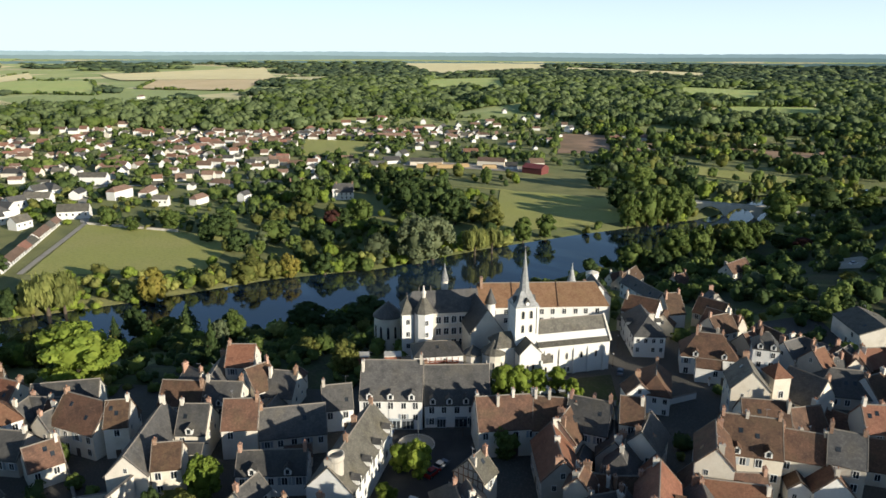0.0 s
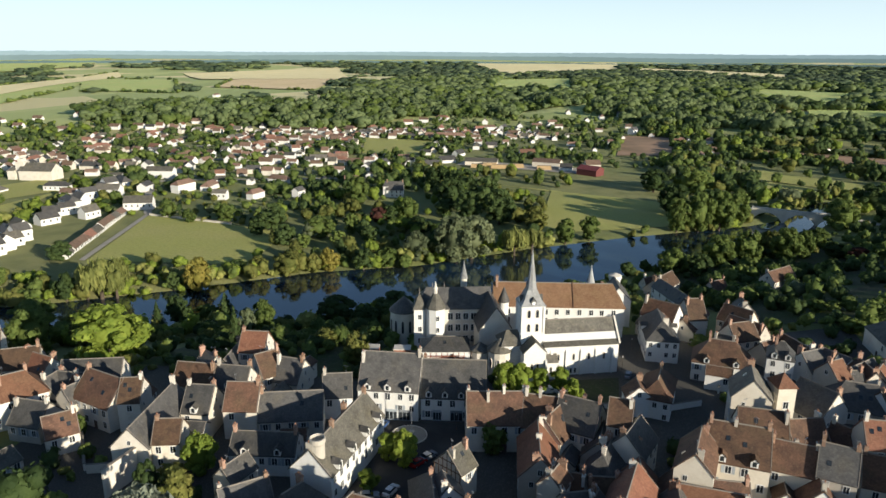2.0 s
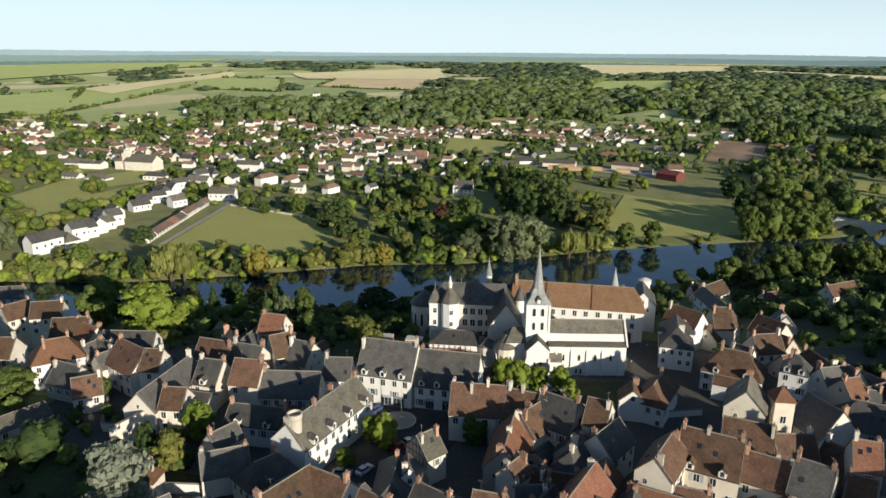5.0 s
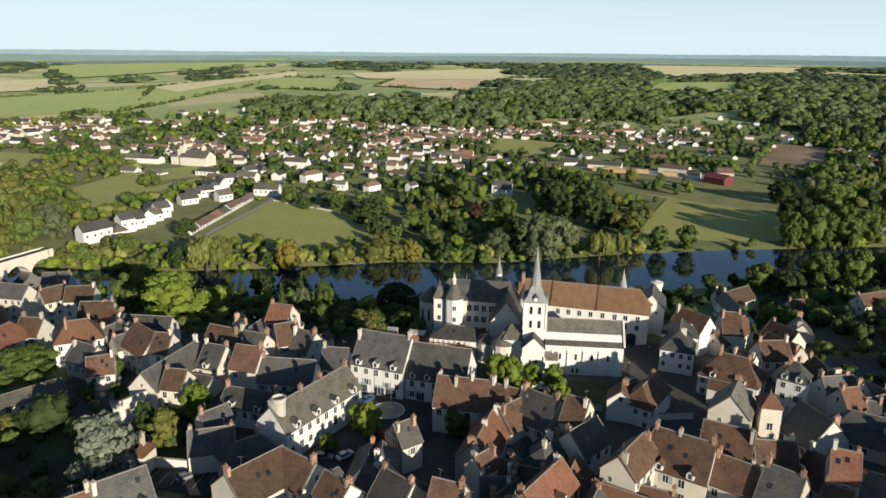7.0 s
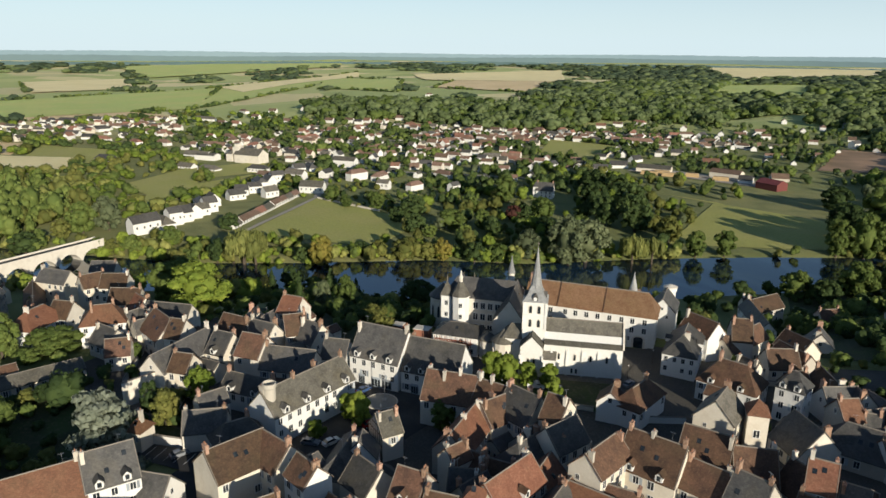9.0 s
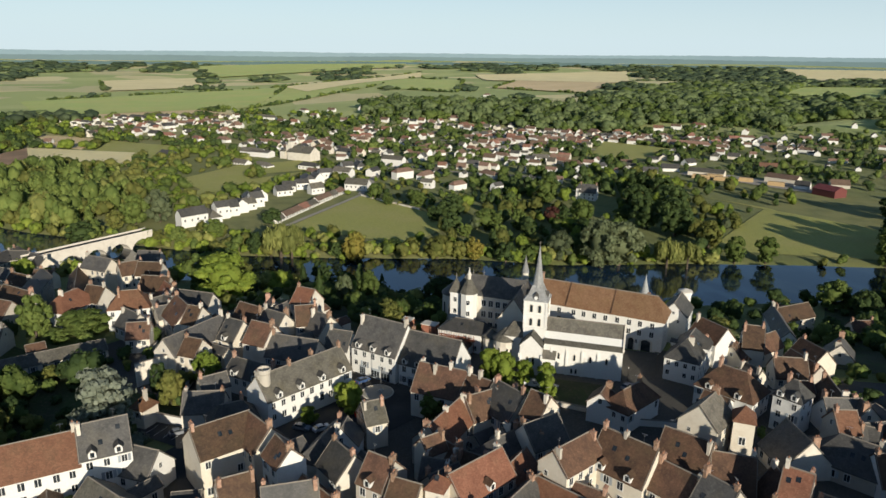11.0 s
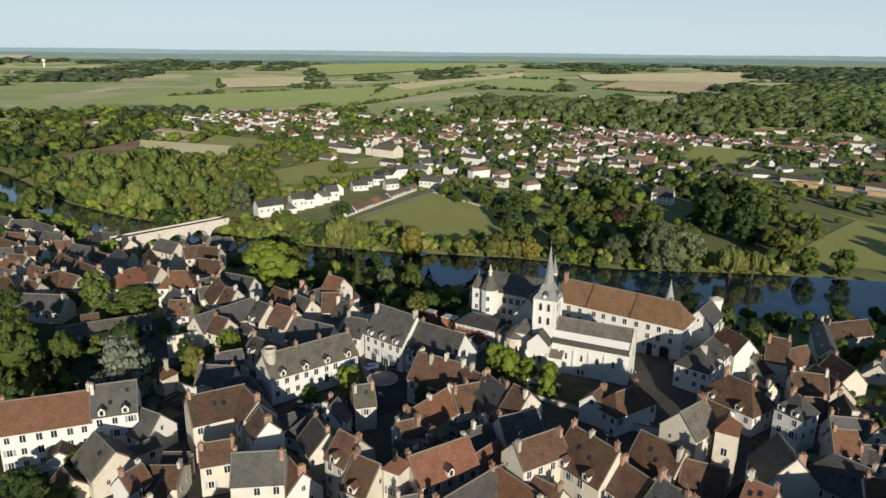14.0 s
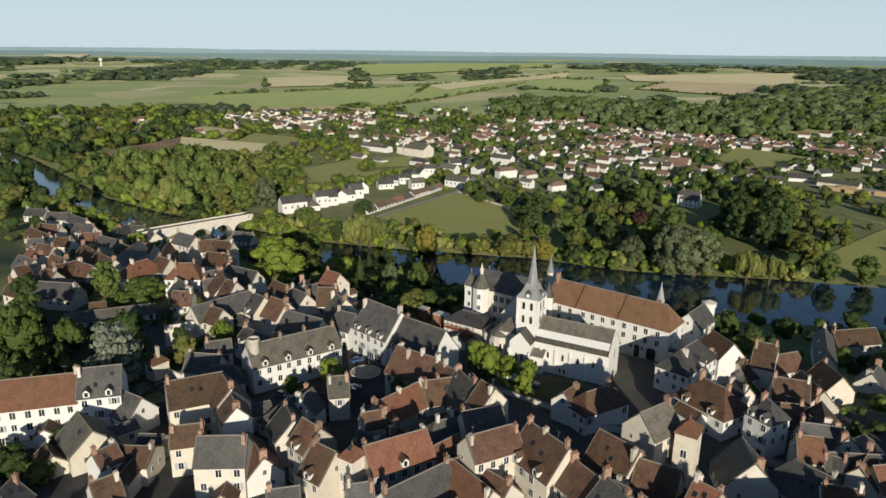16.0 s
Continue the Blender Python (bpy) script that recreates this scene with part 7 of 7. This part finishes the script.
def sprinkle(x0, x1, y0, y1, step, chance, seed, keep=None, clear=6.0, fields=True, edge=1.5):
    """Jittered places on a grid, off the water, the fields, the houses and the bridge's view."""
    rs = np.random.RandomState(seed)
    X, Y = np.meshgrid(np.arange(x0, x1, step), np.arange(y0, y1, step))
    p = np.stack([X.ravel(), Y.ravel()], 1) + rs.uniform(-0.48, 0.48, (X.size, 2)) * step
    ok = rs.uniform(0, 1, len(p)) < (chance(p[:, 0], p[:, 1]) if callable(chance) else chance)
    d, north = river_dist(p[:, 0], p[:, 1])
    ok &= (d > edge) & ~((p[:, 0] > 94) & (p[:, 0] < 152) & (p[:, 1] > 296) & (p[:, 1] < 352) & (d < 12))
    if fields:
        ok &= ~on_patch(p[:, 0], p[:, 1])
    if keep is not None:
        ok &= keep(p[:, 0], p[:, 1], d, north)
    p = p[ok]
    if clear and PLACED:
        q = np.array(PLACED)
        near = np.ones(len(p), bool)
        for i in range(0, len(p), 4000):
            near[i:i + 4000] = ((p[i:i + 4000, None] - q[None]) ** 2).sum(-1).min(1) > clear ** 2
        p = p[near]
    return p


def grow(name, label, p, h, w, shapes, mat, seed):
    rs = np.random.RandomState(seed + 1)
    if len(p):
        size = 0.62 + 0.85 * rs.uniform(0, 1, len(p)) ** 1.5      # many small, a few large
        scatter(name, label, p, h * size * rs.uniform(0.85, 1.15, len(p)), w * size * rs.uniform(0.85, 1.2, len(p)), shapes, mat, seed)


parts = lambda x, y, s, k: wavy(x, y, s, k) * 0.5 + 0.5
GREENS = ((LEAF, 0.3), (LEAFD, 0.14), (LEAFO, 0.2), (LEAFY, 0.22), (SILVER, 0.14))


def wood(name, label, p, h, w, shapes, seed, mix=GREENS):
    """Mixed growth: the plants shared out among several greens, a mesh for each."""
    rs = np.random.RandomState(seed + 7)
    u = rs.uniform(0, 1, len(p)) * 0.75 + parts(p[:, 0], p[:, 1], 45, seed * 0.7) * 0.25
    lo = 0.0
    for k, (mat, share) in enumerate(mix):
        m = (u >= lo) & (u < lo + share if k < len(mix) - 1 else u < 9)
        lo += share
        grow(name, label, p[m], h * (1, 1.06, 0.9, 0.92, 1.0)[k % 5], w, shapes, mat, seed + k * 11)


PALE = ((LEAF, 0.26), (LEAFO, 0.18), (LEAFY, 0.3), (WILLOW, 0.18), (LEAFD, 0.08))
TOWNG = ((LEAFD, 0.52), (LEAF, 0.3), (SILVER, 0.1), (LEAFO, 0.08))
DEEP = ((LEAFD, 0.45), (LEAF, 0.35), (LEAFO, 0.2))
wood("park_trees", "mixed park trees between river and village", sprinkle(-215, -20, 170, 480, 9, lambda x, y: 0.14 + 0.5 * (parts(x, y, 60, 3.0) > 0.5), 1), 9, 8, MID, 1)
banks = lambda x, y, d, n: (d < 13) & (n | ((x > 66) & (x < 112)) | (x > 150) | (x < -90)) & ~(n & (x > -36) & (x < 44) & (wavy(x, y, 9, 4.0) < 0.45))
wood("bank_shrubs", "willow scrub and trees along the river banks", sprinkle(-420, 420, -20, 460, 5.2, 0.9, 3, banks, edge=-1.2), 7.2, 7.0, LOW, 3, PALE)
village = lambda x, y, d, n: n & (d > 30)
wood("garden_trees", "garden trees and hedges among the village houses", sprinkle(-740, -160, 335, 880, 9.6, lambda x, y: 0.16 + 0.5 * (parts(x, y, 50, 2.0) > 0.5), 5, village, 6.8), 7.4, 8.2, LOW, 5, TOWNG)
wood("garden_trees", "garden trees and hedges by the river road", sprinkle(-420, -215, 235, 345, 7, 0.4, 7, village, 7.5), 5, 5, MID, 7)
wood("garden_trees", "garden trees among outlying houses", sprinkle(-1180, -660, 180, 700, 12, lambda x, y: 0.1 + 0.5 * (parts(x, y, 60, 1.6) > 0.5), 8, None, 9), 8.5, 10, LOW, 8)
wood("garden_trees", "garden trees among outlying houses", sprinkle(-270, 140, 545, 990, 10, lambda x, y: 0.15 + 0.6 * (parts(x, y, 70, 1.0) > 0.5), 9, None, 8), 7, 7.5, LOW, 9, TOWNG)
foot = lambda a: np.interp(a, (-30, -4, 2, 7, 14, 19, 22, 27, 32, 38, 43, 46), (880, 930, 1050, 990, 990, 965, 880, 868, 900, 965, 955, 1060))
brow = lambda a: np.interp(a, (16, 20, 23, 27, 32, 37, 42, 46), (2300, 1900, 1330, 1120, 1140, 1160, 1190, 1150))


def hillside(r0, r1):
    def wooded(x, y):
        r, a = np.hypot(x, y), np.degrees(np.arctan2(-x, y))
        clear = (a < 8) & (parts(x, y, 150, 2.4) < 0.36)
        return 0.95 * ((r > r0) & (r < r1) & (r > foot(a)) & (r < brow(a)) & (a > -33) & (a < 46) & ~clear)
    return wooded


HILLG = ((LEAF, 0.35), (WOODL, 0.45), (LEAFD, 0.2))
wood("hill_wood", "dense wooded slope behind the village", sprinkle(-900, 700, 700, 1300, 12.5, hillside(850, 1280), 10, None, 8), 15, 20, HIGH, 10, HILLG)
wood("hill_wood", "forest covering the plateau behind the village", sprinkle(-1300, 1000, 850, 2300, 17, hillside(1280, 2300), 12, None, 8), 15, 27, FARD, 12, HILLG)
wood("east_wood", "mixed valley woodland along the river", sprinkle(62, 480, 180, 930, 10, lambda x, y: 0.14 + 0.72 * (parts(x, y, 90, 4.0) > 0.5), 11, lambda x, y, d, n: (d > 12) & n), 11, 11, HIGH, 11, ((LEAF, 0.34), (LEAFD, 0.3), (LEAFO, 0.14), (LEAFY, 0.1), (SILVER, 0.12)))
GROVE = np.array([(-366, 50), (-500, 20), (-548, 42), (-585, 100), (-570, 145), (-500, 150), (-395, 122)], float)
poplar = lambda x, y, d, n: n & (d > 3) & inside(x, y, GROVE)
wood("poplar_wood", "dense light green poplar plantation beside the river", sprinkle(-660, -335, 20, 215, 6.6, 0.97, 13, poplar, 9, False), 15, 11, LOW, 13, ((WILLOW, 0.2), (LEAF, 0.56), (LEAFO, 0.16), (LEAFY, 0.08)))
wood("scrub_slope", "sunlit scrub and young trees beside the row houses", sprinkle(-640, -340, 100, 335, 9, lambda x, y: 0.22 + 0.5 * (parts(x, y, 45, 3.3) > 0.45), 27, lambda x, y, d, n: n & ~poplar(x, y, d, n) & (d > 6), 9), 8, 10, LOW, 27, PALE)
wood("scrub_slope", "dense young wood behind the row houses", sprinkle(-520, -350, 150, 300, 6.5, lambda x, y: 0.75 * (y > 150 - (x + 350) * 0.75), 28, lambda x, y, d, n: n & (x + 0.62 * (y - 40) < -300), 9), 8, 9, LOW, 28, PALE)
wood("riverside_wood", "riverside wood across the water", sprinkle(-1250, -690, 0, 330, 13, lambda x, y: 0.2 + 0.55 * (parts(x, y, 80, 2.2) > 0.45), 14, lambda x, y, d, n: n & (d > 3), 10), 12, 14, LOW, 14)
slope = lambda x, y, d, n: ~n & (d > 8) & ((x > 62) | (y > 100))
wood("hillside_scrub", "gardens, trees and scrub on the slope below the town", sprinkle(40, 300, 60, 340, 6.5, lambda x, y: 0.3 + 0.35 * (parts(x, y, 40, 6.5) > 0.45), 15, slope, 5.5, False), 5.6, 6.2, LOW, 15, ((LEAFD, 0.5), (LEAF, 0.3), (LEAFO, 0.12), (SILVER, 0.08)))
wood("slope_scrub", "dark scrub on the steep bank below the town", sprinkle(-170, 66, 8, 240, 7, 0.4, 17, lambda x, y, d, n: ~n & (d < 100) & (d > 2) & ((y > 82) | (x < -68)) & (y > 16 - x * 0.02), 6, False), 5.5, 6, MID, 17, DEEP)
wood("south_woods", "trees on the near bank beyond the bridge", sprinkle(-420, -210, -60, 60, 8, 0.34, 18, lambda x, y, d, n: ~n & (d > 6), 8), 8, 7.5, MID, 18)


def hedgerows(r0, r1, seed):
    """Trees and bushes in broken lines along the borders of the fields."""
    rs, pts = np.random.RandomState(seed), []
    for quad, _ in PATCHES:
        for a, b in zip(quad, np.roll(quad, -1, 0)):
            L = np.hypot(*(b - a))
            if r0 < np.hypot(*((a + b) / 2)) < r1 and rs.uniform() < 0.75:
                u = np.arange(0, L, 7.0)[:, None] / L
                p = a + (b - a) * u + rs.normal(0, 1.5, (len(u), 2)) + (a + b - quad.sum(0) / 2) / np.hypot(*(a + b - quad.sum(0) / 2)) * 6
                pts.append(p[(parts(p[:, 0], p[:, 1], 50, seed) > 0.42) & ~on_patch(p[:, 0], p[:, 1])])
    return np.concatenate(pts)


wood("hedgerows", "broken hedgerows along the field borders", hedgerows(620, 2600, 41), 7, 10, HIGH, 41, ((LEAFD, 0.5), (LEAF, 0.5)))


def ring(r0, r1, step, size, h, seed, name, shapes):
    def wooded(x, y):
        r = np.hypot(x, y)
        az = np.degrees(np.arctan2(-x, y))
        east = np.clip((24 - az) / 14, 0, 1)
        mask = parts(x, y, 420, 5.0) * 0.6 + parts(x, y, 130, 6.0) * 0.4
        thr = 0.66 - 0.4 * east - (0.16 + 0.1 * east) * np.clip((r - 2300) / 1600, 0, 1)
        return 0.96 * ((r >= r0) & (r < r1) & (az > -35) & (az < 95) & (mask > thr) & ((az > 20) | (r > 2250)))
    p = sprinkle(-r1, r1 * 0.6, -300, r1, step, wooded, seed, None, 0)
    wood(name, "distant woodland covering the hills", p, h, size, shapes, seed, ((HAZY_WOODS, 0.7), (WOODL, 0.3)))


ring(1080, 2000, 15.5, 22, 12.5, 30, "far_woods", FARD)
ring(2000, 3200, 25, 38, 14, 31, "far_woods", FARD)
ring(3200, 3900, 38, 58, 15, 32, "far_woods", FARD)
wood("south_woods", "trees along the near bank upstream of the bridge", sprinkle(-900, -400, -80, 40, 9, 0.6, 19, lambda x, y, d, n: ~n & (d > 2) & (d < 60), 9), 8, 8, LOW, 19)
wood("bank_trees", "tall willows and poplars between the road and the river", sprinkle(-300, -205, 55, 160, 7, 0.62, 20, lambda x, y, d, n: n & (d > 3) & (d < 38), 7), 6.0, 6.5, MID, 20, PALE)
wood("bank_trees", "wooded river banks upstream", sprinkle(-1500, -430, -80, 300, 9.5, 0.85, 22, lambda x, y, d, n: (d > 1.5) & (d < 28), 8), 12, 12, LOW, 22, ((LEAF, 0.5), (LEAFD, 0.3), (LEAFO, 0.2)))
wood("park_shade", "dark old park trees behind the long white house", sprinkle(-160, -64, -118, -50, 8.5, 0.42, 23, lambda x, y, d, n: np.hypot(x + 88, y + 66) > 17, 8, False), 8, 8, MID, 23, DEEP)
wood("south_gardens", "orchards and garden trees at the southern edge of the town", sprinkle(-200, 220, -300, -112, 9, lambda x, y: 0.1 + 0.45 * (parts(x, y, 60, 8.0) > 0.5), 29, None, 8), 6, 6.5, LOW, 29)
open_places = lambda x, y, d, n: ~((x > -60) & (x < -22) & (y > -50) & (y < -6)) & ~((x > -26) & (x < 28) & (y > 0) & (y < 70)) & ~((x > 1) & (x < 13) & (y < 0))
wood("town_greenery", "small garden trees and shrubs between the town houses", sprinkle(-135, 78, -112, 84, 5, 0.6, 24, open_places, 6.6, False), 3.6, 4.4, LOW, 24, DEEP)


# ridge sheets behind the last woods, distance haze put into colour and glow
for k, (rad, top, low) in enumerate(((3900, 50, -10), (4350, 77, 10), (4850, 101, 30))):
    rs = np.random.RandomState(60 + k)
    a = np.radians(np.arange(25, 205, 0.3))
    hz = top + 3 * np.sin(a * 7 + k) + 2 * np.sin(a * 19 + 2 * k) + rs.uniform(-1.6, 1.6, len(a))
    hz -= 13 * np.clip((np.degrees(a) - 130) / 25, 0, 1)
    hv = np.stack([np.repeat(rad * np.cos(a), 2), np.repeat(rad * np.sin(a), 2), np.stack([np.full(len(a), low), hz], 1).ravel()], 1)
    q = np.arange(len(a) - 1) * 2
    tagged(new("backdrop", raw_mesh("backdrop", hv, np.stack([q, q + 1, q + 3, q + 2], 1), HAZE_HILLS[k], True)), "line of distant wooded hills with painted, faintly glowing blue-green haze", "hills", kind="structure")


# ---- small things: cars, the paved round on the square, poles ----
PAINTS = {"white": material("white_car_paint", (0.75, 0.75, 0.74), 0.25, [(2, (0.7, 0.7, 0.69), 0.3, 0.4, 0.6)], spec=0.6), "grey": material("grey_car_paint", (0.22, 0.23, 0.25), 0.25, [(2, (0.2, 0.2, 0.22), 0.3, 0.4, 0.6)], spec=0.6),
          "red": material("red_car_paint", (0.35, 0.03, 0.025), 0.25, [(2, (0.3, 0.03, 0.02), 0.3, 0.4, 0.6)], spec=0.6), "blue": material("blue_car_paint", (0.05, 0.09, 0.2), 0.25, [(2, (0.04, 0.08, 0.17), 0.3, 0.4, 0.6)], spec=0.6)}
TYRE = material("tyre_rubber", (0.02, 0.02, 0.02), 0.85, [(8, (0.04, 0.04, 0.04), 0.5, 0.4, 0.6)])
LAMPM = material("lamp_glass", (0.7, 0.7, 0.68), 0.1, [(5, (0.5, 0.5, 0.5), 0.4, 0.4, 0.6)], spec=0.6)
BRAKE = material("red_lamp_glass", (0.4, 0.02, 0.02), 0.15, [(5, (0.3, 0.02, 0.02), 0.4, 0.4, 0.6)], spec=0.6)


def rounded(prof, hw, inset):
    """A car shell: a side profile of (x, z) drawn across, narrowing a little at its upper edge."""
    n, zs = len(prof), [z for _, z in prof]
    z0, z1 = min(zs), max(zs)
    mb = Mb()
    vs = []
    for sgn, k in ((-1, 1.0), (-1, 0.93), (1, 0.93), (1, 1.0)):
        for x, z in prof:
            t = (z - z0) / (z1 - z0)
            y = (hw - inset * t) * (1.0 if k == 0.93 else 1.0)
            vs.append((x * (1 if k == 1.0 else 1.0), sgn * (y - (0.05 if k == 1.0 else 0.0)) if k == 0.93 else sgn * y * 0.96, z))
    fs = [tuple(range(n))[::-1]] + [(r * n + i, r * n + (i + 1) % n, (r + 1) * n + (i + 1) % n, (r + 1) * n + i) for r in range(3) for i in range(n)] + [tuple(range(3 * n, 4 * n))]
    return mb.add(vs, fs)


def wheel_mesh(r, w, mat, name):
    mb, n = Mb(), 14
    prof = [(r * 0.55, -w / 2), (r * 0.95, -w / 2), (r, -w / 3), (r, w / 3), (r * 0.95, w / 2), (r * 0.55, w / 2)] if name == "tyre" else [(0.01, -w * 0.45), (r * 0.58, -w * 0.45), (r * 0.58, w * 0.45), (0.01, w * 0.45)]
    m = len(prof)
    vs = [(q * math.cos(2 * math.pi * k / n), y, q * math.sin(2 * math.pi * k / n)) for q, y in prof for k in range(n)]
    return mb.add(vs, [(a * n + k, a * n + (k + 1) % n, (a + 1) * n + (k + 1) % n, (a + 1) * n + k) for a in range(m - 1) for k in range(n)]).mesh(name, mat)


TYRE_M, RIM_M = wheel_mesh(0.32, 0.2, TYRE, "tyre"), wheel_mesh(0.32, 0.2, METAL, "rim")


def car(paint, van=False):
    if van:
        body = [(-2.2, 0.3), (2.25, 0.3), (2.3, 0.75), (2.05, 1.05), (1.35, 1.2), (0.8, 1.85), (-2.15, 1.9), (-2.25, 0.9)]
        glass, top = [(0.86, 1.2), (1.3, 1.2), (0.84, 1.75), (0.2, 1.75), (0.2, 1.2)], 0
    else:
        body = [(-2.05, 0.28), (2.05, 0.28), (2.1, 0.62), (1.95, 0.85), (0.95, 0.98), (-1.75, 1.0), (-2.08, 0.85)]
        glass, top = [(-1.72, 0.98), (1.0, 0.96), (0.35, 1.42), (-1.3, 1.42)], 1
    root = thing("van" if van else "car", f"{paint} {'delivery van' if van else 'small car'} parked on the asphalt", "van" if van else "car", pose(0, 0, -50), group="parked cars")
    b = part("body", rounded(body, 0.86, 0.1 if van else 0.04), PAINTS[paint], root)
    part("side_glass", rounded(glass, 0.8 if top else 0.84, 0.12), GLASS, b)
    if top:
        part("roof_panel", rounded([(-1.22, 1.4), (0.3, 1.4), (0.2, 1.46), (-1.15, 1.46)], 0.66, 0.05), PAINTS[paint], b)
    for y in (-0.62, 0.62):
        part("headlight", Mb().box(2.0, y - 0.16, 0.6, 2.1, y + 0.16, 0.74), LAMPM, b, "clear headlight")
        part("tail_light", Mb().box(-2.14 if not van else -2.27, y - 0.1, 0.65, -2.02, y + 0.1, 0.85), BRAKE, b, "red tail light")
    for x in (-1.3, 1.3):
        for y in (-0.76, 0.76):
            w = part("wheel", TYRE_M, None, root, at=pose(x, y, 0.32))
            part("rim", RIM_M, None, w)
    return root


CARS = {}
for x, y, rz, paint, van in ((-41.2, -38.9, 75, "white", False), (-39.8, -6.6, 10, "white", True), (-38.4, -28.1, 60, "red", False), (-36.9, -25.2, 60, "grey", False), (7.4, -14.2, 88, "white", False), (7.0, -19.6, 88, "blue", False), (7.3, -24.8, 90, "grey", False),
                             (8.9, -33.0, 92, "white", True), (-13.9, 11.6, 20, "white", True), (-9.6, 13.4, 20, "grey", False), (-45.0, -41.5, 20, "grey", False), (-66.0, -60.0, 70, "grey", False), (35.8, -26.8, 10, "white", False), (6.6, 26.0, 80, "grey", False),
                             (-50.5, -15.0, 80, "blue", False), (124.0, 158.0, 20, "white", False)):
    at = pose(x, y, gz(x, y) + 0.24, 0, 0, rz)
    if (paint, van) not in CARS:
        CARS[(paint, van)] = car(paint, van)
        CARS[(paint, van)].matrix_basis = at
    else:
        copy_thing(CARS[(paint, van)], at)

z = gz(-43.5, -17) + 0.2
roundel = thing("paved_round", "round pale stone paving with a ring of kerbs on the square", "paving", pose(-43.5, -17, z))
part("paving", Mb().tube(0, 0, [(3.9, -0.3), (3.9, 0.1), (3.8, 0.14)], 36), GRAVEL, roundel)
kerb = Mb().box(-0.32, -0.14, -0.1, 0.32, 0.14, 0.24, 0.03).mesh("kerb_stone", LIME)
for i in range(36):
    a = i * 10
    part("kerb_stone", kerb, None, roundel, at=pose(4.05 * math.cos(radians(a)), 4.05 * math.sin(radians(a)), 0, 0, 0, a + 90))
pole = thing("flagpole", "slim white flagpole on the paved round", "flagpole", pose(-43.2, -16.0, z + 0.1))
part("pole", Mb().tube(0, 0, [(0.09, 0), (0.07, 4), (0.04, 7.5)], 10), METAL, pole)
part("base", Mb().box(-0.5, -0.5, 0, 0.5, 0.5, 0.5, 0.06), LIME, pole)
part("finial", Mb().tube(0, 0, [(0.03, 7.45), (0.1, 7.55), (0.03, 7.66)], 8), MORTAR, pole)


def street_lamp(x, y, rz):
    root = thing("street_lamp", "black iron street lamp on the pavement", "street lamp", pose(x, y, gz(x, y) + 0.15, 0, 0, rz), group="street lamps")
    part("post", Mb().tube(0, 0, [(0.12, 0), (0.1, 0.5), (0.05, 0.7), (0.045, 3.8)], 9), DOOR, root)
    lantern = part("lantern", Mb().tube(0, 0, [(0.1, 3.8), (0.2, 4.25)], 6), LAMPM, root)
    part("cap", Mb().tube(0, 0, [(0.26, 4.25), (0.05, 4.5)], 6), DOOR, lantern)


for x, y in ((-33.5, -12), (-50.5, -30), (-34, -36), (4.2, -10), (11.5, -30), (5.0, 30), (8.0, 44), (-20, 3.5)):
    street_lamp(x, y, 0)

# parking lines
lines = thing("parking_lines", "white painted parking lines on the car park", "road marking", pose(-66, -60.5, gz(-66, -60.5) + 0.32, 0, 0, 16), kind="structure")
for i in range(6):
    part("painted_line", Mb().box(-7 + i * 2.5, -2.2, -0.02, -6.9 + i * 2.5, 2.2, 0.0), FRAME, lines)

# timber gallery on the low slate-roofed house before the castle
RUST = material("red_brown_timber", (0.27, 0.095, 0.05), 0.8, [(2, (0.16, 0.06, 0.035), 0.6, 0.45, 0.7)])
gal = thing("wooden_gallery", "red-brown timber gallery along a low white house", "balcony", pose(-43.0, 17.5, gz(-44, 18) + 4.1, 0, 0, 14.7))
part("floor", Mb().box(-5.5, -0.7, -0.15, 5.5, 0.7, 0), RUST, gal)
part("rail", Mb().box(-5.5, -0.72, 0.95, 5.5, -0.6, 1.08), RUST, gal)
for i in range(8):
    part("post", Mb().box(-5.5 + i * 1.55, -0.72, -4.1, -5.36 + i * 1.55, -0.58, 2.0), RUST, gal)
for i in range(30):
    part("baluster", Mb().box(-5.3 + i * 0.36, -0.69, 0, -5.22 + i * 0.36, -0.63, 0.95), RUST, gal)


# water tower far away on the plain
wt_ = thing("water_tower", "white concrete water tower on the far plain", "water tower", pose(-3338, 808, gz(-3338, 808)) @ Matrix.Diagonal((0.8, 0.8, 0.9, 1)))
part("shaft", Mb().tube(0, 0, [(5, -3), (3.6, 24)], 14), WHITE, wt_)
part("tank", Mb().tube(0, 0, [(3.6, 24), (10, 30), (10, 37), (2, 39)], 16), WHITE, wt_)

# wood stacks in the farm yard
wood_m = material("stacked_timber", (0.5, 0.35, 0.18), 0.9, [(0.8, (0.38, 0.26, 0.13), 0.6, 0.45, 0.65), (3, (0.56, 0.42, 0.24), 0.5, 0.45, 0.7)], 0.05, 3)
for x, y, L in ((-119, 510, 16), (-98, 509, 18), (-82, 518, 12), (-56, 514, 14), (-110, 520, 14)):
    st = thing("timber_stack", "stack of tan-brown sawn timber in the farm yard", "timber stack", pose(x, y, gz(x, y) + 0.4, 0, 0, 6), group="timber stacks")
    for k in range(3):
        part("layer", Mb().box(-L / 2 + k * 0.2, -3 + k * 0.15, k * 1.15, L / 2 - k * 0.2, 3 - k * 0.15, k * 1.15 + 1.05), wood_m, st)
